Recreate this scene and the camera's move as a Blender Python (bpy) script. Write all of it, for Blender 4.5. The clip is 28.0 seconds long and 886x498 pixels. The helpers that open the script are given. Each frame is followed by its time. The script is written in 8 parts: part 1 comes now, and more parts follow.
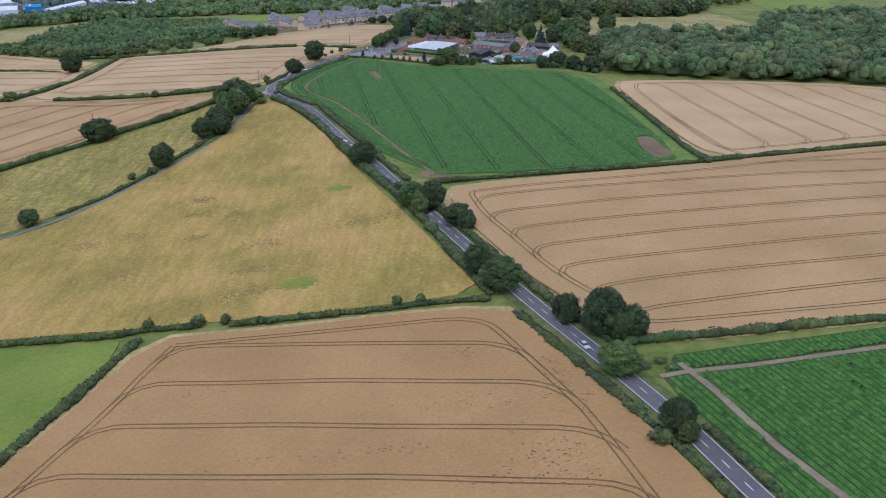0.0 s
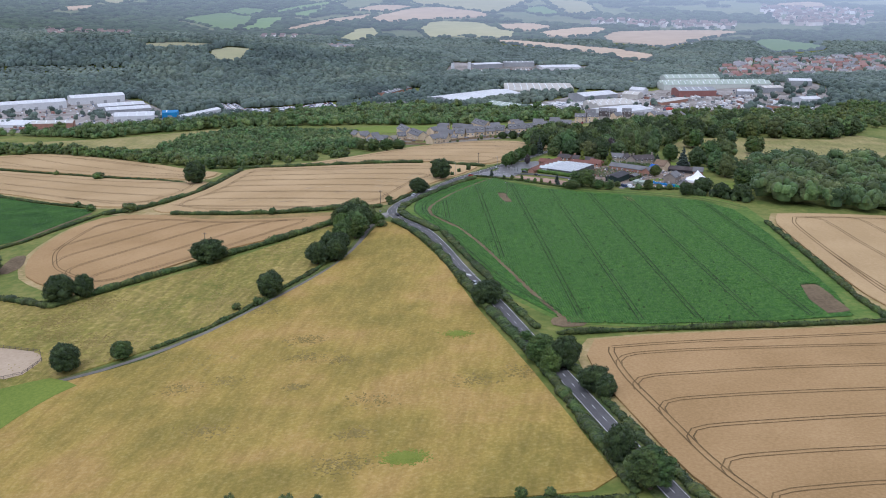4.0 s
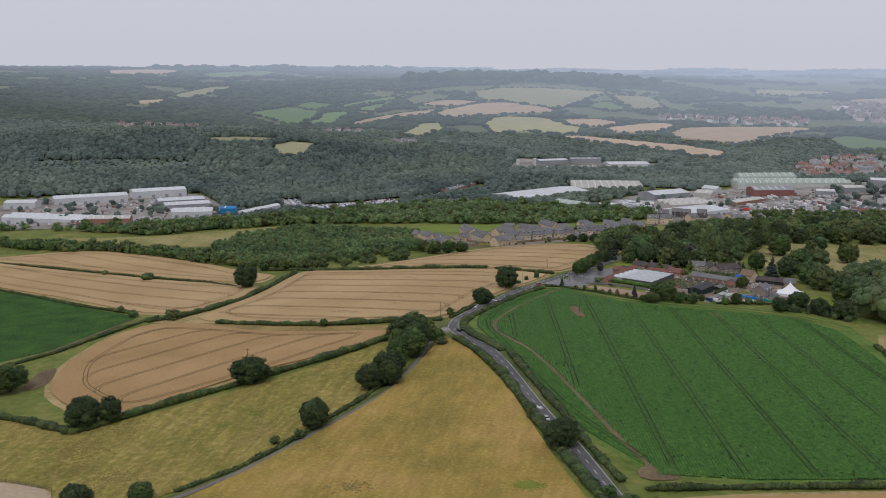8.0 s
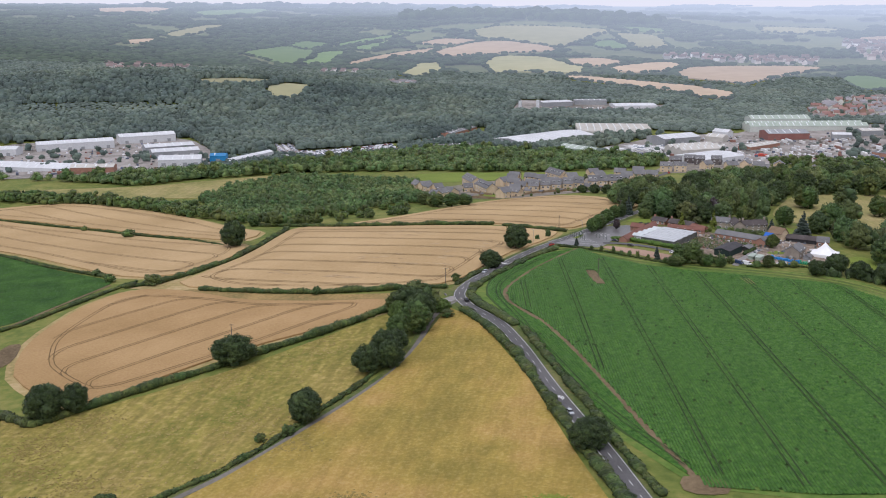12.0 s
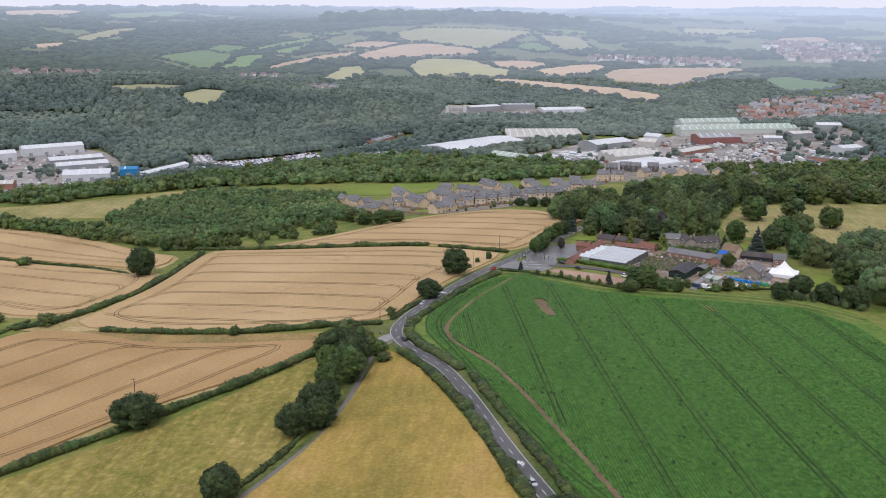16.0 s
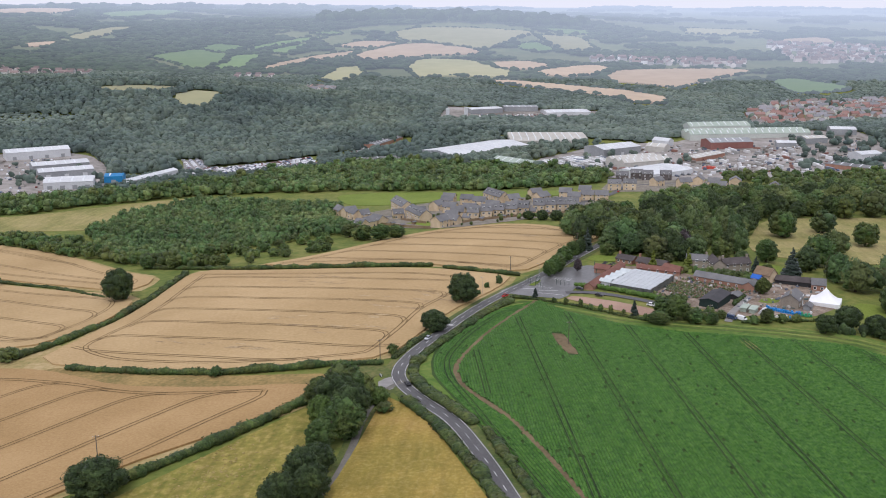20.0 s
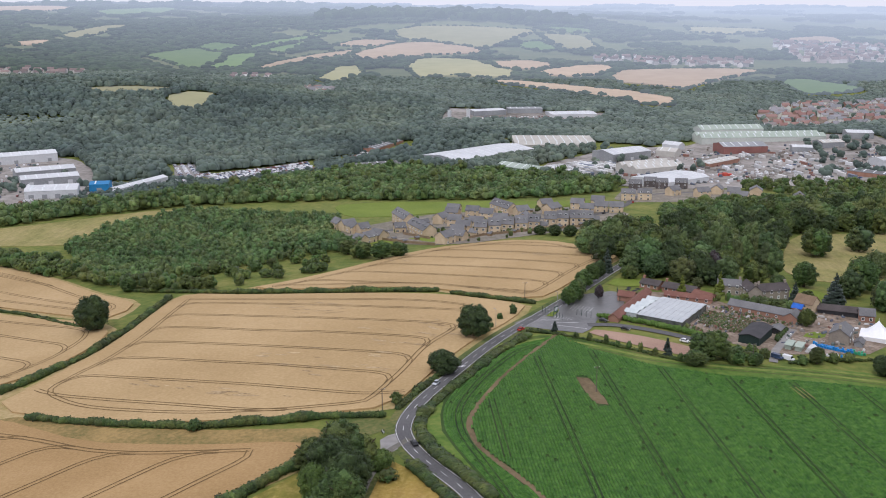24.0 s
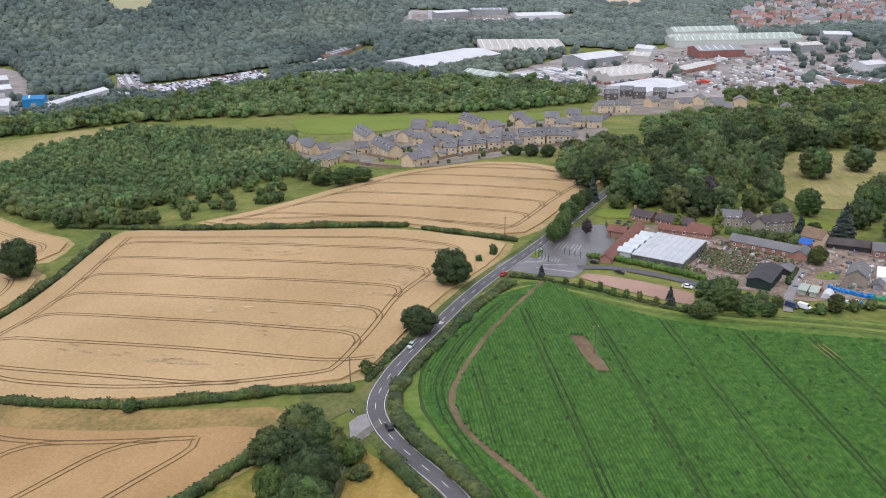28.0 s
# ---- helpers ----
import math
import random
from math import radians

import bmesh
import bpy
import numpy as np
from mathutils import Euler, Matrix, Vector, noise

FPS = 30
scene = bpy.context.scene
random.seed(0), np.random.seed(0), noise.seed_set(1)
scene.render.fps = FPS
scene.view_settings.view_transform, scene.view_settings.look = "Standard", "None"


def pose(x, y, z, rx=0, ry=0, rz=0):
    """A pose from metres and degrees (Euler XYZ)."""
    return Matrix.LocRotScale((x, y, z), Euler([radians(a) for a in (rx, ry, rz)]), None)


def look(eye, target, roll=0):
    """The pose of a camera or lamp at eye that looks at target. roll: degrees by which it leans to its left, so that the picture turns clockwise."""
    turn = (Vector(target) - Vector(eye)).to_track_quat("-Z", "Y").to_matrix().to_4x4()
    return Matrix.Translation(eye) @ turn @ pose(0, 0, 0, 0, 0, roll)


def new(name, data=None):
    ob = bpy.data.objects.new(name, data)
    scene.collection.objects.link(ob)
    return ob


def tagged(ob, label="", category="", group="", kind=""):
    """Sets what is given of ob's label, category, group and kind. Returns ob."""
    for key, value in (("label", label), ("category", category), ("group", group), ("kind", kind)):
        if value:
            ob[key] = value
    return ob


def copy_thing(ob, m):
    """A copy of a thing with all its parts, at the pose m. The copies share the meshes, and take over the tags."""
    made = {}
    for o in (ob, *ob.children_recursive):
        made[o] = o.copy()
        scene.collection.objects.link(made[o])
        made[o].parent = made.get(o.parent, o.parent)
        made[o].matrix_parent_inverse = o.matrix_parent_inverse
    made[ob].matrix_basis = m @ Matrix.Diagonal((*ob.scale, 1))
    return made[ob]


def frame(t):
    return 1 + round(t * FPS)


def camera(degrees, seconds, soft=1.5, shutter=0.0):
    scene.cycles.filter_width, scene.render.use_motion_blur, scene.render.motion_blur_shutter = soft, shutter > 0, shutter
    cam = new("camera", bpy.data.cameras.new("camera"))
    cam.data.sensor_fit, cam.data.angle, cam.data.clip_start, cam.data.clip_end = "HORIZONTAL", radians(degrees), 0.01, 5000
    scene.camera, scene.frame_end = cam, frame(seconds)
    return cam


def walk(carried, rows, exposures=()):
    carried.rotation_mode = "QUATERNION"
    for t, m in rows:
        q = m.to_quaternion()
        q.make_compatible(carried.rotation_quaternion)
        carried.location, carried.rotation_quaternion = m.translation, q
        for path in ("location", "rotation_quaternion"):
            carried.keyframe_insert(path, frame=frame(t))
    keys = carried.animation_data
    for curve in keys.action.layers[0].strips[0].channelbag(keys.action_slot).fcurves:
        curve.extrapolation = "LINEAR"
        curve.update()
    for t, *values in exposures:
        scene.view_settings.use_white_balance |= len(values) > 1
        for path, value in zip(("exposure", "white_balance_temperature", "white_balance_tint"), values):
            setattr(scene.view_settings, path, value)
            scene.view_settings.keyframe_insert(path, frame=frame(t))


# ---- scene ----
# The camera: a drone at about 120 m, flying forward and looking down over the fields.
cam = camera(47.80, 28.0, 1.0)
PATH = [  # seconds, x, y, z, yaw, pitch, roll
    (0, -0.00, -0.00, 132.20, 0.134, -22.083, -0.14),
    (0.5, -0.53, 6.09, 132.21, 0.117, -21.455, -0.11),
    (1, -1.08, 12.18, 132.22, 0.087, -20.766, -0.10),
    (1.5, -1.66, 18.29, 132.24, 0.575, -20.010, -0.09),
    (2, -2.29, 24.40, 132.25, 1.461, -19.249, -0.08),
    (2.5, -2.92, 30.54, 132.27, 2.929, -18.463, -0.06),
    (3, -3.56, 36.70, 132.29, 4.324, -17.697, -0.03),
    (3.5, -4.22, 42.86, 132.31, 5.679, -16.943, 0.01),
    (4, -4.92, 48.98, 132.31, 7.443, -16.210, 0.02),
    (4.5, -5.67, 55.09, 132.31, 8.854, -15.534, 0.02),
    (6.5, -9.57, 78.78, 132.19, 10.989, -11.752, 0.07),
    (7, -10.85, 84.54, 132.11, 11.025, -9.971, 0.10),
    (7.5, -12.18, 90.26, 132.04, 11.084, -9.967, 0.09),
    (8, -13.56, 95.95, 131.97, 11.065, -10.992, 0.06),
    (8.5, -14.99, 101.66, 131.92, 11.047, -12.386, 0.01),
    (9, -16.47, 107.39, 131.90, 11.022, -13.591, -0.02),
    (9.5, -17.99, 113.14, 131.90, 11.007, -14.581, -0.04),
    (10, -19.53, 118.91, 131.93, 11.003, -14.572, -0.05),
    (10.5, -21.09, 124.69, 131.96, 11.002, -14.522, -0.06),
    (11, -22.67, 130.47, 131.99, 10.999, -14.503, -0.07),
    (11.5, -24.24, 136.26, 132.02, 10.980, -14.467, -0.07),
    (13.5, -30.43, 159.42, 132.11, 9.132, -14.393, -0.12),
    (14, -32.00, 165.11, 132.08, 6.837, -14.371, -0.16),
    (14.5, -33.54, 170.81, 132.05, 6.605, -14.361, -0.16),
    (15, -35.00, 176.50, 132.01, 6.565, -14.347, -0.14),
    (15.5, -36.37, 182.18, 131.97, 6.547, -14.342, -0.12),
    (16, -37.66, 187.85, 131.92, 6.532, -14.346, -0.09),
    (16.5, -38.90, 193.52, 131.86, 6.478, -14.348, -0.08),
    (17, -40.12, 199.19, 131.80, 6.464, -14.358, -0.05),
    (17.5, -41.32, 204.87, 131.74, 6.439, -14.361, -0.04),
    (18, -42.50, 210.57, 131.69, 6.428, -14.365, -0.01),
    (18.5, -43.65, 216.30, 131.64, 6.410, -14.373, 0.01),
    (19, -44.76, 222.06, 131.61, 6.386, -14.383, 0.02),
    (19.5, -45.83, 227.85, 131.58, 6.375, -14.402, 0.04),
    (20, -46.85, 233.66, 131.57, 6.367, -14.408, 0.05),
    (20.5, -47.86, 239.45, 131.57, 6.354, -14.419, 0.04),
    (21, -48.86, 245.23, 131.58, 6.343, -14.425, 0.04),
    (21.5, -49.88, 250.98, 131.60, 6.348, -14.437, 0.05),
    (23.5, -54.59, 273.04, 131.86, 6.314, -14.493, 0.08),
    (24, -55.76, 278.81, 131.96, 6.297, -14.532, 0.10),
    (24.5, -56.94, 284.62, 132.06, 6.281, -14.557, 0.11),
    (25, -58.12, 290.47, 132.14, 6.273, -14.568, 0.14),
    (25.5, -59.29, 296.33, 132.17, 6.279, -14.578, 0.18),
    (26, -60.45, 302.19, 132.15, 6.263, -14.849, 0.19),
    (26.5, -61.59, 308.07, 132.11, 6.201, -16.250, 0.17),
    (27, -62.74, 313.98, 132.06, 5.617, -17.616, 0.14),
    (27.5, -63.87, 319.92, 132.02, 4.656, -18.952, 0.11),
    (28, -65.00, 325.88, 131.98, 3.899, -20.198, 0.10),
]


def aimed(x, y, z, yaw, pitch, roll):
    a, p = radians(yaw), radians(pitch)
    way = Vector((-math.sin(a) * math.cos(p), math.cos(a) * math.cos(p), math.sin(p)))
    return look((x, y, z), Vector((x, y, z)) + 100 * way, roll)


EXPOSURES = [(0, 0.57, 5150, 19), (3, 0.66, 5200, 19), (4.5, 0.55, 5600, 15), (6.5, 0.25, 6000, 14), (8, 0.05, 6100, 14), (9, 0.27, 6100, 16), (10, 0.54, 6000, 17), (20, 0.62, 6000, 16), (26, 0.58, 6000, 16), (27, 0.66, 6000, 16), (28, 0.8, 5950, 17)]
walk(cam, [(t, aimed(*row)) for t, *row in PATH], EXPOSURES)
# END PATH

# ---- light ----
world = bpy.data.worlds.new("overcast_sky")
scene.world = world
world.use_nodes = True
wn = world.node_tree
wn.nodes.clear()
sky = wn.nodes.new("ShaderNodeTexSky")
sky.sky_type, sky.sun_disc = "NISHITA", False
sky.sun_elevation, sky.sun_rotation, sky.dust_density, sky.air_density = radians(52), radians(200), 4.0, 1.2
pale = wn.nodes.new("ShaderNodeHueSaturation")
pale.inputs["Saturation"].default_value = 0.25
cloud = wn.nodes.new("ShaderNodeMix")
cloud.data_type = "RGBA"
cloud.inputs["Factor"].default_value = 0.85
cloud.inputs["B"].default_value = (7.5, 7.5, 7.85, 1)
shine = wn.nodes.new("ShaderNodeBackground")
shine.inputs["Strength"].default_value = 0.085
wout = wn.nodes.new("ShaderNodeOutputWorld")
wn.links.new(sky.outputs["Color"], pale.inputs["Color"])
wn.links.new(pale.outputs["Color"], cloud.inputs["A"])
wn.links.new(cloud.outputs["Result"], shine.inputs["Color"])
wn.links.new(shine.outputs["Background"], wout.inputs["Surface"])
sun = new("sun", bpy.data.lights.new("sun", "SUN"))
sun.data.energy, sun.data.angle, sun.data.color = 0.75, radians(14), (1.0, 0.96, 0.9)
sun.matrix_basis = look((0, 0, 500), (40, 300, 0))


# ---- the lie of the land ----
GROUND = (
    (-0.3, 0.2, 3.1, 8.8, 10.3, 9.3, 9.5, 4.6),
    (0.7, 1.3, -4.0, -1.3, 7.3, 5.9, 8.5, 5.3),
    (2.4, 3.9, -10.0, -2.3, 15.8, 4.9, 6.5, 5.2),
    (2.3, 5.8, 1.7, 10.0, 2.7, -3.0, 9.4, 6.7),
    (-3.5, -4.3, -8.1, 18.1, 0.0, -8.5, 5.5, 4.0),
    (-9.4, 11.0, -13.3, -0.1, 10.4, -1.3, -0.7, -0.1),
    (-15.9, 15.9, 0.3, -7.2, 4.0, 0.4, -1.8, -0.8),
    (-15.0, -8.4, -10.7, -7.7, -4.0, -2.5, -1.7, -0.0),
    (-2.9, -3.8, -5.3, -4.4, -5.6, -6.4, -3.3, 0.3),
    (0.5, -0.0, -1.4, -0.9, -0.4, -1.8, -1.2, 0.3),
)
GX, GY, GS = np.linspace(-700, 700, 8), np.linspace(-150, 1750, 10), 205.0


def swell(x, y, cx, cy, turn, length, width, height):
    u = (x - cx) * math.cos(turn) + (y - cy) * math.sin(turn)
    v = -(x - cx) * math.sin(turn) + (y - cy) * math.cos(turn)
    return height * np.exp(-((u / length) ** 2) - (v / width) ** 2)


def land(x, y):
    """The height of the ground, for arrays or numbers."""
    x, y = np.asarray(x, float), np.asarray(y, float)
    r = np.hypot(x + 40, y - 200)
    z = np.interp(r, [0, 1400, 1800, 2400, 3000, 3700, 4500, 5200], [-16, -24, -36, -18, 6, 42, 62, 66])
    z = z + swell(x, y, -800, 1620, 0.35, 420, 190, 46) + swell(x, y, -420, 3350, 0.2, 700, 330, 44)
    wx = np.exp(-((x[..., None] - GX) ** 2) / (2 * GS * GS))
    wy = np.exp(-((y[..., None] - GY) ** 2) / (2 * GS * GS))
    return z + np.einsum("...i,ij,...j->...", wy, np.array(GROUND), wx)


def high(x, y):
    return float(land(x, y))


# ---- materials ----
def material(name, tones, scale=(0.02, 1.5), rough=0.9, bump=0.0, bump_scale=3.0, metal=0.0, vary=0.0, stretch=None, sheen=0.0, spec=0.25, cells=None):
    """A surface whose tone wanders between two or three colours at two sizes, with fine relief; vary: from piece to piece;
    cells: from plant to plant, (metres across, lightness, hue)."""
    m = bpy.data.materials.new(name)
    m.use_nodes = True
    nt = m.node_tree
    n, link = nt.nodes, nt.links.new
    bsdf = n["Principled BSDF"]
    geo = n.new("ShaderNodeNewGeometry")
    place = geo.outputs["Position"]
    if stretch:
        turn = n.new("ShaderNodeMapping")
        turn.inputs["Rotation"].default_value = (0, 0, stretch[0])
        turn.inputs["Scale"].default_value = stretch[1]
        link(place, turn.inputs["Vector"])
        place = turn.outputs["Vector"]
    big, small = n.new("ShaderNodeTexNoise"), n.new("ShaderNodeTexNoise")
    for tex, size, detail in ((big, scale[0], 5.0), (small, scale[1], 4.0)):
        tex.inputs["Scale"].default_value, tex.inputs["Detail"].default_value = size, detail
        link(place, tex.inputs["Vector"])
    mean = n.new("ShaderNodeMath")
    mean.operation = "MULTIPLY_ADD"
    mean.inputs[1].default_value = 0.55
    link(big.outputs["Fac"], mean.inputs[0])
    part_small = n.new("ShaderNodeMath")
    part_small.operation = "MULTIPLY"
    part_small.inputs[1].default_value = 0.45
    link(small.outputs["Fac"], part_small.inputs[0])
    link(part_small.outputs[0], mean.inputs[2])
    ramp = n.new("ShaderNodeValToRGB")
    ramp.color_ramp.elements[0].position, ramp.color_ramp.elements[1].position = 0.36, 0.64
    ramp.color_ramp.elements[0].color = (*tones[0], 1)
    ramp.color_ramp.elements[1].color = (*tones[-1], 1)
    if len(tones) > 2:
        ramp.color_ramp.elements.new(0.5).color = (*tones[1], 1)
    link(mean.outputs[0], ramp.inputs["Fac"])
    colour = ramp.outputs["Color"]
    if vary:
        info = n.new("ShaderNodeObjectInfo")
        add = n.new("ShaderNodeMath")
        link(info.outputs["Random"], add.inputs[0])
        link(geo.outputs["Random Per Island"], add.inputs[1])
        wrap = n.new("ShaderNodeMath")
        wrap.operation = "FRACT"
        link(add.outputs[0], wrap.inputs[0])
        span = n.new("ShaderNodeMapRange")
        span.inputs["To Min"].default_value, span.inputs["To Max"].default_value = 1 - vary, 1 + vary
        link(wrap.outputs[0], span.inputs["Value"])
        hsv = n.new("ShaderNodeHueSaturation")
        link(span.outputs["Result"], hsv.inputs["Value"])
        link(colour, hsv.inputs["Color"])
        colour = hsv.outputs["Color"]
    if cells:
        plants, apart, shade, tint = n.new("ShaderNodeTexVoronoi"), n.new("ShaderNodeSeparateColor"), n.new("ShaderNodeMapRange"), n.new("ShaderNodeMapRange")
        plants.voronoi_dimensions = "2D"
        plants.inputs["Scale"].default_value = 1 / cells[0]
        link(geo.outputs["Position"], plants.inputs["Vector"])
        link(plants.outputs["Color"], apart.inputs["Color"])
        shade.inputs["To Min"].default_value, shade.inputs["To Max"].default_value = 1 - cells[1], 1 + 1.3 * cells[1]
        tint.inputs["To Min"].default_value, tint.inputs["To Max"].default_value = 0.5 - 1.4 * cells[2], 0.5 + cells[2]
        link(apart.outputs["Red"], shade.inputs["Value"])
        link(apart.outputs["Green"], tint.inputs["Value"])
        turned = n.new("ShaderNodeHueSaturation")
        link(shade.outputs["Result"], turned.inputs["Value"])
        link(tint.outputs["Result"], turned.inputs["Hue"])
        link(colour, turned.inputs["Color"])
        colour = turned.outputs["Color"]
    link(colour, bsdf.inputs["Base Color"])
    bsdf.inputs["Roughness"].default_value, bsdf.inputs["Metallic"].default_value = rough, metal
    bsdf.inputs["Specular IOR Level"].default_value = spec
    bsdf.inputs["Sheen Weight"].default_value = sheen
    bsdf.inputs["Sheen Roughness"].default_value = 0.6
    bsdf.inputs["Sheen Tint"].default_value = (0.86, 0.92, 1.0, 1)
    if bump:
        tex = n.new("ShaderNodeTexNoise")
        tex.inputs["Scale"].default_value, tex.inputs["Detail"].default_value = bump_scale, 6.0
        link(place, tex.inputs["Vector"])
        b = n.new("ShaderNodeBump")
        b.inputs["Strength"].default_value, b.inputs["Distance"].default_value = bump, 0.4
        link(tex.outputs["Fac"], b.inputs["Height"])
        link(b.outputs["Normal"], bsdf.inputs["Normal"])
    return m


WHEAT = material("ripe_wheat", [(0.295, 0.185, 0.074), (0.35, 0.223, 0.095), (0.405, 0.266, 0.121)], (0.03, 1.2), 0.9, 0.3, 2.5)
DUN_WHEAT = material("dun_wheat", [(0.268, 0.160, 0.057), (0.312, 0.188, 0.069), (0.362, 0.223, 0.087)], (0.03, 1.2), 0.9, 0.3, 2.5)
PALE_WHEAT = material("pale_wheat", [(0.35, 0.238, 0.108), (0.41, 0.284, 0.135), (0.47, 0.333, 0.168)], (0.02, 0.9), 0.9, 0.3, 2.5)
LAID = material("flattened_corn", [(0.22, 0.145, 0.07), (0.52, 0.39, 0.22)], (0.15, 0.8))
STRAW = material("straw_verge", [(0.22, 0.19, 0.065), (0.34, 0.26, 0.11), (0.44, 0.33, 0.17)], (0.06, 0.5), 0.95, 0.5, 1.5)
TRAM = material("wheel_mark_soil", [(0.10, 0.062, 0.024), (0.18, 0.115, 0.045)], (0.1, 1.0))
LAWN = material("green_grass", [(0.112, 0.162, 0.020), (0.185, 0.23, 0.036)], (0.03, 0.8), 0.95, 0.4, 2.0)
MARGIN_GRASS = material("margin_grass", [(0.056, 0.115, 0.017), (0.102, 0.168, 0.028), (0.17, 0.205, 0.048)], (0.06, 0.4), 0.95, 0.6, 1.2)
MOWN = material("mown_grass", [(0.11, 0.16, 0.03), (0.17, 0.21, 0.045), (0.25, 0.255, 0.075)], (0.08, 0.5), 0.95, 0.6, 1.5)
VERGE = material("verge_grass", [(0.048, 0.082, 0.018), (0.095, 0.118, 0.032), (0.165, 0.155, 0.055)], (0.06, 0.7), 0.95, 0.7, 1.5)
CROP = material("beet_leaves", [(0.024, 0.080, 0.010), (0.055, 0.148, 0.017), (0.105, 0.22, 0.034)], (0.6, 2.3), 0.65, 1.0, 3.0, vary=0.05, spec=0.25)
CROP_SOIL = material("leafy_soil", [(0.028, 0.062, 0.012), (0.05, 0.085, 0.02)], (0.1, 1.0))
RUT = material("rut_earth", [(0.016, 0.032, 0.011), (0.034, 0.05, 0.018), (0.055, 0.105, 0.024)], (0.05, 0.5))
PALE_SOIL = material("pale_dry_soil", [(0.17, 0.13, 0.085), (0.27, 0.21, 0.145)], (0.08, 0.9), 0.95, 0.5, 2.0)
SOIL = material("bare_soil", [(0.112, 0.080, 0.042), (0.205, 0.150, 0.084)], (0.08, 0.9), 0.95, 0.5, 2.0)
GROUND_GRASS = material("rough_ground", [(0.085, 0.12, 0.021), (0.14, 0.165, 0.034), (0.215, 0.205, 0.056)], (0.05, 0.3), 0.95, 0.6, 1.0)
ASPHALT = material("asphalt", [(0.085, 0.082, 0.083), (0.13, 0.126, 0.126)], (0.06, 1.2), 0.85, 0.2, 8.0)
CONCRETE = material("concrete_yard", [(0.20, 0.19, 0.18), (0.30, 0.285, 0.27)], (0.03, 0.4), 0.85, 0.2, 4.0)
PAINT = material("road_paint", [(0.62, 0.62, 0.6), (0.8, 0.8, 0.78)], (0.3, 3.0), 0.6)
GRAVEL = material("pink_gravel", [(0.30, 0.19, 0.14), (0.40, 0.27, 0.20)], (0.08, 1.5), 0.95, 0.4, 6.0)
LEAF = material("tree_leaves", [(0.034, 0.062, 0.012), (0.06, 0.096, 0.019), (0.106, 0.145, 0.032)], (0.25, 1.6), 0.7, 0.9, 2.5, vary=0.3, sheen=0.05, spec=0.3, cells=(9.0, 0.22, 0.025))
DARK_LEAF = material("dark_leaves", [(0.019, 0.036, 0.009), (0.035, 0.060, 0.014), (0.068, 0.098, 0.024)], (0.25, 1.6), 0.7, 0.9, 2.5, vary=0.35, sheen=0.05, spec=0.3)
LIGHT_LEAF = material("light_leaves", [(0.05, 0.09, 0.015), (0.08, 0.13, 0.022), (0.125, 0.175, 0.035)], (0.25, 1.6), 0.65, 0.8, 2.5, vary=0.3, sheen=0.06, spec=0.3)
WOOD_LEAF = material("wood_leaves", [(0.040, 0.070, 0.020), (0.070, 0.108, 0.031), (0.12, 0.16, 0.048)], (0.06, 0.9), 0.75, 0.7, 2.0, vary=0.2, sheen=0.06, spec=0.3, cells=(13.0, 0.34, 0.03))
# Grey-blue tones: the haze over the far woods is put into this leaf colour.
HAZED_MID_LEAF = material("hazed_far_leaves", [(0.078, 0.104, 0.090), (0.104, 0.136, 0.111), (0.138, 0.172, 0.130)], (0.006, 0.1), 0.9, 0.2, 0.6, vary=0.08, sheen=0.1, cells=(16.0, 0.2, 0.02))
HEDGE_LEAF = material("hedge_leaves", [(0.025, 0.045, 0.010), (0.046, 0.07, 0.014), (0.088, 0.112, 0.026)], (0.2, 1.2), 0.75, 0.9, 2.5, vary=0.3, sheen=0.03, spec=0.3, cells=(5.0, 0.2, 0.02))
# Bluer and paler than the near leaves, with valley haze in the base colour.
HAZED_LEAF = material("hazed_leaves", [(0.050, 0.074, 0.066), (0.084, 0.114, 0.092), (0.126, 0.158, 0.112)], (0.005, 0.12), 0.85, 0.2, 0.6, vary=0.08, sheen=0.06, spec=0.3, cells=(13.0, 0.24, 0.02))
PLANT_LEAF = material("young_leaves", [(0.052, 0.094, 0.026), (0.086, 0.140, 0.040), (0.138, 0.192, 0.062)], (0.02, 0.9), 0.7, 0.6, 2.0, vary=0.22, sheen=0.05, spec=0.3, cells=(5.0, 0.3, 0.025))
BARK = material("bark", [(0.06, 0.045, 0.03), (0.11, 0.085, 0.06)], (0.5, 4.0), 0.95, 0.6, 8.0)


